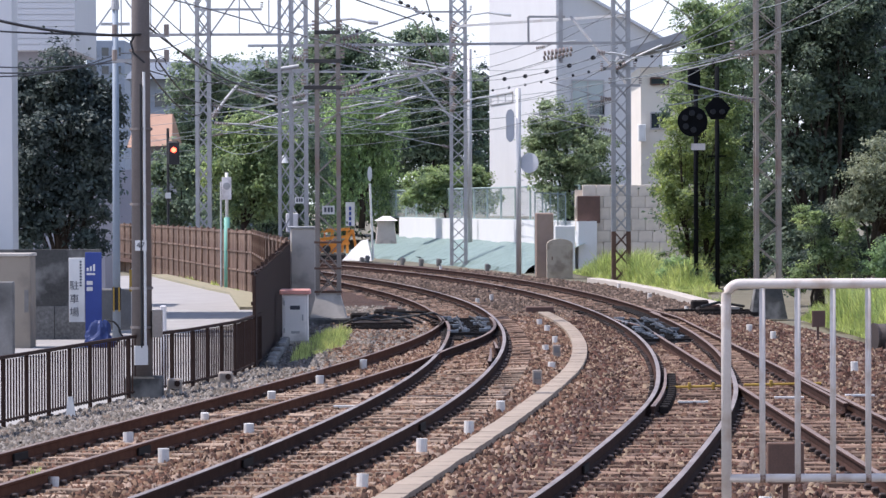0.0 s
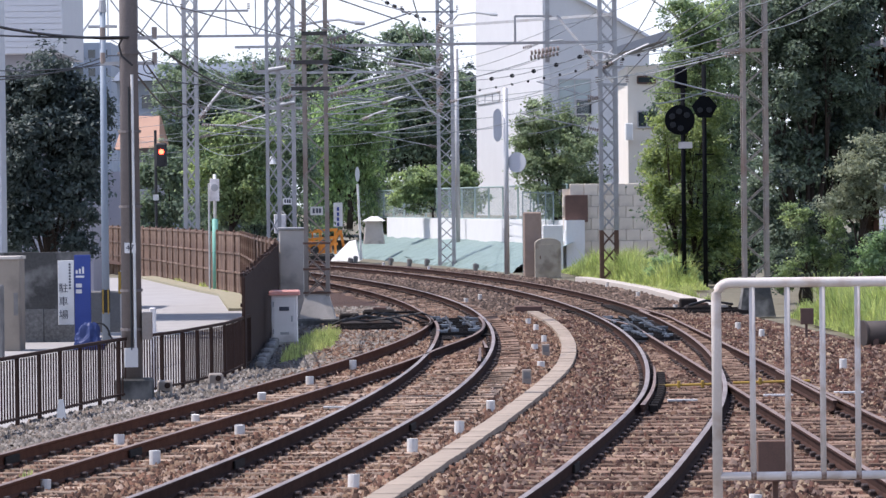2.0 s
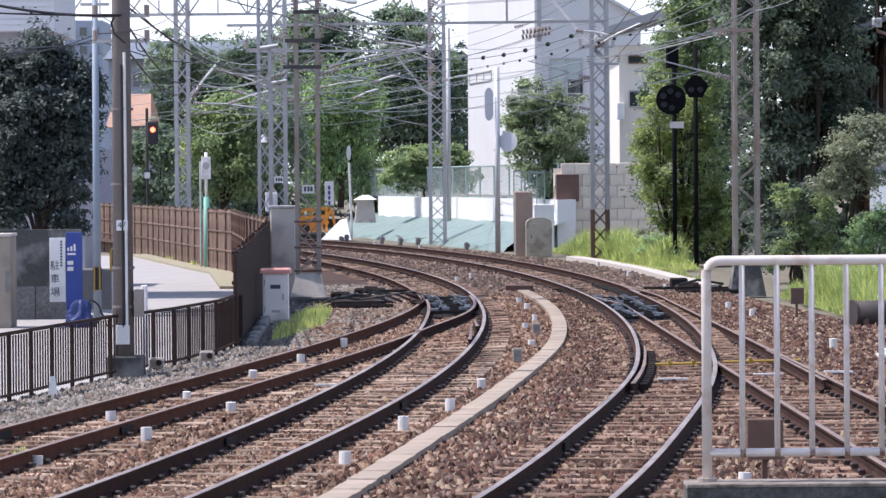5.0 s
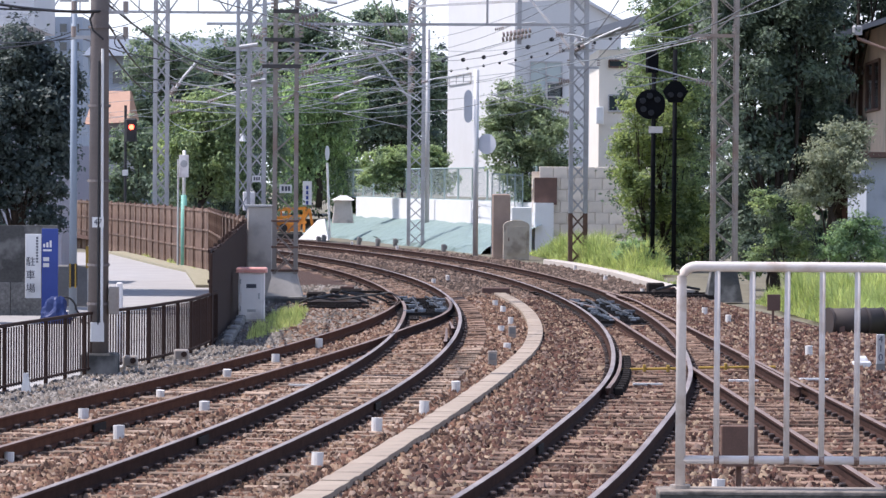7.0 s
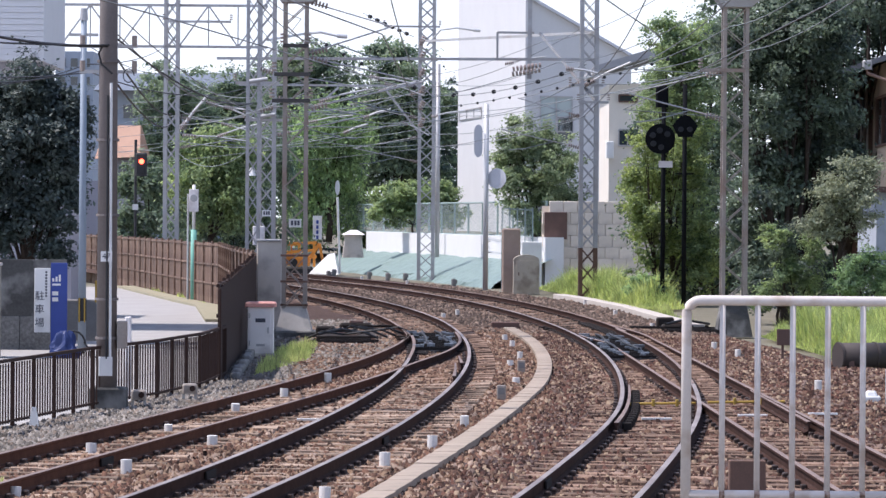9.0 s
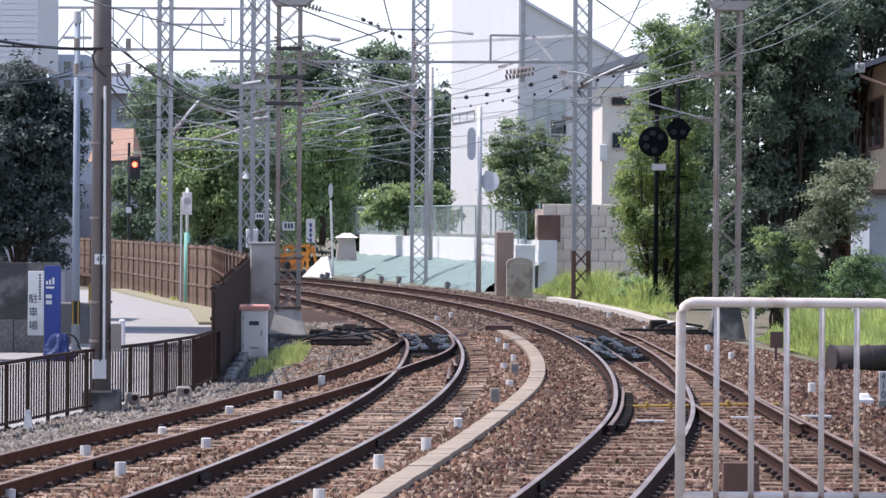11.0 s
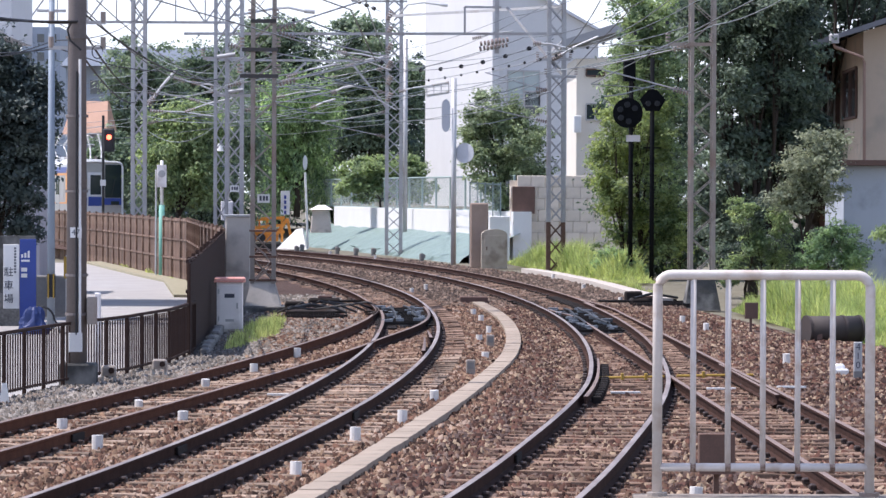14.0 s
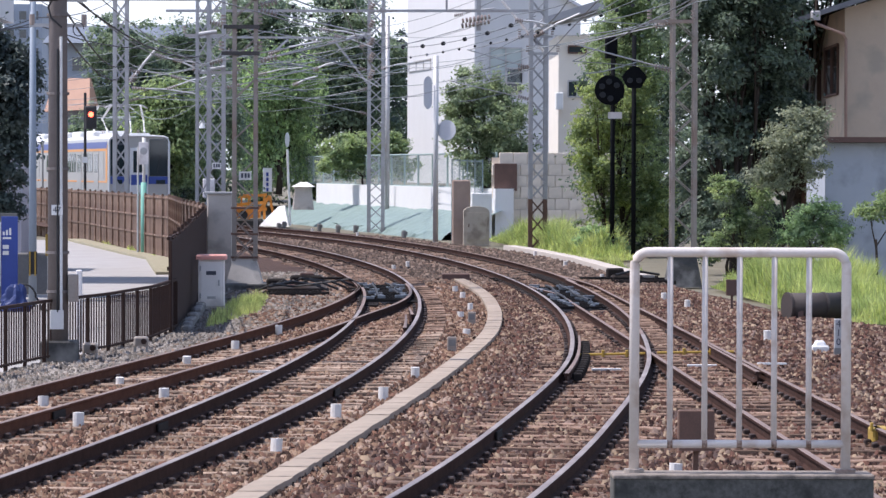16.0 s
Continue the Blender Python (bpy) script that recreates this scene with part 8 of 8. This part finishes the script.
# inner turnout: siding's right rail crosses to the curve's outer rail, curve's left rail closes on the siding
join(tl, line_a, HALF, 62.5, line_b, HALF - 0.07, 79, 0, cant(79))
join(tl, line_b, -HALF, 66, line_b, -HALF + 0.07, 79)
join(tl, line_a, -HALF, 76, line_b, -HALF, 84)
# outer turnout
join(tr, line_c, HALF, 56, line_c, HALF - 0.07, 82, cant(56), cant(82))
join(tr, line_d, HALF, 78, line_c, HALF, 88, 0, cant(88))
join(tr, line_d, -HALF, 74, line_c, -HALF + 0.08, 80)
# check rails
blade(tl, line_b, HALF - 0.1, HALF - 0.22, 58, 63)
blade(tl, line_b, HALF - 0.1, HALF - 0.2, 63, 66)
for y0, y1, ln, off, pr in ((45.5, 56, line_c, -HALF + 0.11, tr), (46, 54, line_d, HALF - 0.11, tr)):
    blade(pr, ln, off, off, y0, y1)
k = Kit()
k.box(-0.06, -0.06, -0.15, 0.07, 0.06, -0.05, bevel=0.015)
me = k.mesh("check_rail_chair", M_UNDER)
for y in [46.5 + 0.55 * j for j in range(17)]:
    ob = new("check_rail_chair", me)
    ob.parent, ob.location = tr, (side(line_c, y, -HALF + 0.2)[0], y, 0)
for t_, line, y0, y1 in ((tl, line_b, 72.5, 82), (tr, line_c, 69, 81)):
    k = Kit()
    for j in range(16):
        y = y0 + (y1 - y0) * j / 15
        for o in (-0.62, 0.62):
            x, yy, s = side(line, y, o + rng.uniform(-0.1, 0.1))
            k.v.append((x, yy, -0.15 + cant(y) * (o + 0.6)))
    for j in range(15):
        k.f.append((2 * j, 2 * j + 1, 2 * j + 3, 2 * j + 2))
        k.k.append(0)
    part("oily_bed", k, M_OIL, t_, "black oil-soaked bed under the blades")
    stones("oily_stones", "black oil-soaked stones between the turnout blades", M_OIL, 1500, lambda v: line(v) - 0.6, lambda v: line(v) + 0.6, y0 - 0.8, y1 + 1.0, 0.05, 71, 1.0)
    n = int((y1 - y0) / 0.62)
    for j in range(n):
        y = y0 + 0.3 + 0.62 * j
        x, yy, s = side(line, y, 0)
        zc_ = cant(y) * 0.5
        k = Kit()
        k.bar((x - 0.5, yy + rng.uniform(-0.1, 0.1), -0.10 + zc_), (x + 0.5, yy + rng.uniform(-0.1, 0.1), -0.105 + zc_), 0.10, 0.06)
        part("oily_bearer", k, M_UNDER, t_, "oil-black bearer under the blades")
        for e in (-0.3, 0.28):
            k = Kit()
            w_, o_, h_ = rng.uniform(0.04, 0.13), rng.uniform(-0.15, 0.15), rng.uniform(-0.01, 0.05)
            k.box(x + e + o_ - w_, yy - 0.05, -0.08 + zc_, x + e + o_ + w_, yy + 0.05, -0.06 + h_ + zc_, bevel=0.008)
            part("greased_plate", k, M_GREASE, t_, "greased steel slide plate with a bluish shine painted in")
    for e in (-0.2, 0.15):
        k = Kit()
        pts = [(side(line, y0 + (y1 - y0) * u / 8, e)[0] + rng.uniform(-0.06, 0.06), y0 + (y1 - y0) * u / 8, -0.02 + cant(y0) * 0.5 + rng.uniform(-0.02, 0.04)) for u in range(1, 8)]
        k.tube(pts, 0.025, 6)
        part("cable", k, M_BLACK, t_)
for y, line, a, b in ((51.7, line_c, -0.45, 0.55), (52.3, line_d, -0.35, 0.8)):
    x = line(y)
    k = Kit()
    k.tube([(x + a, y, -0.08), (x + b, y, -0.06)], 0.019, 8)
    rod = part("gauge_rod", k, M_YELLOW, tr, "yellow painted gauge tie rod")
    for e in (0.35, 0.7):
        k = Kit()
        k.box(x + a + (b - a) * e - 0.022, y - 0.04, -0.11, x + a + (b - a) * e + 0.022, y + 0.04, -0.01, bevel=0.008)
        part("clamp", k, M_YELLOW, rod)
for x, y in ((3.48, 49.08), (4.93, 50.12), (6, 50.63), (-1.32, 48.31)):
    k = Kit()
    k.box(x - 0.2, y - 0.05, -0.16, x + 0.22, y + 0.05, -0.135)
    tagged(part("painted_batten", k, M_WHITE), "thin white painted batten lying on a sleeper", "batten", "white battens")
# fishplates on the near rails
for line, off, y in ((line_a, HALF, 39), (line_b, HALF, 43), (line_a, -HALF, 38), (line_b, -HALF, 37), (line_d, HALF, 50), (line_c, -HALF, 36)):
    x, yy, s = side(line, y, off)
    fp = Kit()
    for e in (-0.035, 0.035):
        fp.box(e - 0.012, -0.28, -0.125, e + 0.012, 0.28, -0.04, bevel=0.006)
    f = tagged(part("fishplate", fp, M_UNDER), "dark bolted fishplate joining two rails", "fishplate", "rail joints")
    f.matrix_basis = pose(x, yy, cant(y) if off > 0 and line in (line_b, line_c) else 0, 0, 0, -math.degrees(math.atan(s)))

# ---------------------------------------------------------------- signals in the bushes


def signal(x, y, top, label, kind):
    s = empty("railway_signal", x, y, -0.2, label=label, category="railway signal", group="signals by the bushes")
    k = Kit()
    k.tube([(0, 0, 0), (0, 0, top)], 0.075, 10)
    part("post", k, M_SIGNAL, s, smooth=True)
    if kind == 0:
        z = 5.33 + 0.2
        k = Kit()
        k.disc((-0.12, -0.2, z), 0.5, (0.1, 1, 0), 0.05, 32)
        d = part("target_board", k, M_SIGNAL, s, "large round black signal board")
        for a in range(5):
            k = Kit()
            ang = 0.6 + a * 1.05
            k.disc((-0.12 + 0.28 * math.cos(ang), -0.26, z + 0.28 * math.sin(ang)), 0.1, (0, 1, 0), 0.1, 14)
            part("lamp", k, M_SIGLAMP, d)
        k = Kit()
        k.box(-0.28, -0.22, z + 1.05, 0.14, -0.05, z + 1.75, bevel=0.1)
        part("upper_head", k, M_SIGNAL, s)
        k = Kit()
        k.box(-0.16, -0.12, z - 0.95, 0.3, -0.08, z - 0.73)
        part("plate", k, M_BOX, s)
    else:
        z = 5.76 + 0.2
        k = Kit()
        k.prism([(-0.42, -0.2, z - 0.02), (-0.22, -0.2, z - 0.4), (0.22, -0.2, z - 0.4), (0.42, -0.2, z - 0.02), (0.14, -0.2, z + 0.3), (-0.14, -0.2, z + 0.3)], [(-0.42, -0.1, z - 0.02), (-0.22, -0.1, z - 0.4), (0.22, -0.1, z - 0.4), (0.42, -0.1, z - 0.02), (0.14, -0.1, z + 0.3), (-0.14, -0.1, z + 0.3)])
        h_ = part("head", k, M_SIGNAL, s)
        for e in (-0.15, 0.15):
            k = Kit()
            k.disc((e, -0.25, z - 0.15), 0.09, (0, 1, 0), 0.12, 14)
            part("lamp", k, M_SIGLAMP, h_)
        k = Kit()
        k.bar((-0.3, 0, z - 1.6), (0.3, 0, z - 1.6), 0.05)
        part("step", k, M_SIGNAL, s)
    for j in range(9):
        k = Kit()
        k.bar((-0.16, -0.07, 0.8 + 0.38 * j), (0.16, -0.07, 0.8 + 0.38 * j), 0.025)
        part("rung", k, M_SIGNAL, s)


M_SIGNAL = surface("matt_black_paint", (0.013, 0.014, 0.016), rough=0.96, bump=0)
M_SIGLAMP = surface("dark_lamp_lens", (0.045, 0.048, 0.052), rough=0.9, bump=0)
signal(8.41, 116.5, 7.14 + 0.2, "dark railway signal with a round board among leaves", 0)
signal(9, 115, 7.1 + 0.2, "dark railway signal with an angular head among leaves", 1)

# street clutter: mailbox-like meter, bins and stacked timber behind the rail fence
k = Kit()
k.box(-4.46, 55.2, -0.22, -4.37, 55.4, 1.05, bevel=0.015)
tagged(part("meter_post", k, M_BOX), "slim grey meter box beside the utility pole", "meter box")
# hydrant-like white marker by the fence foot
k = Kit()
k.prism([(-0.07, -0.05, 0), (0.07, -0.05, 0), (0.07, 0.05, 0), (-0.07, 0.05, 0)], [(-0.03, -0.02, 0.3), (0.03, -0.02, 0.3), (0.03, 0.02, 0.3), (-0.03, 0.02, 0.3)])
tagged(part("white_marker", k, M_WHITE), "small white pointed marker at the fence foot", "marker").location = (*(-4.98, 46.81), -0.22)


def motions():
    cab, rear = [], []
    for t, y in TRAIN_TIMES:
        m, y_b = car_pose(y)
        cab.append((t, m))
        rear.append((t, car_pose(y_b)[0]))
    walk(cab_car, cab)
    walk(rear_car, rear)


motions()
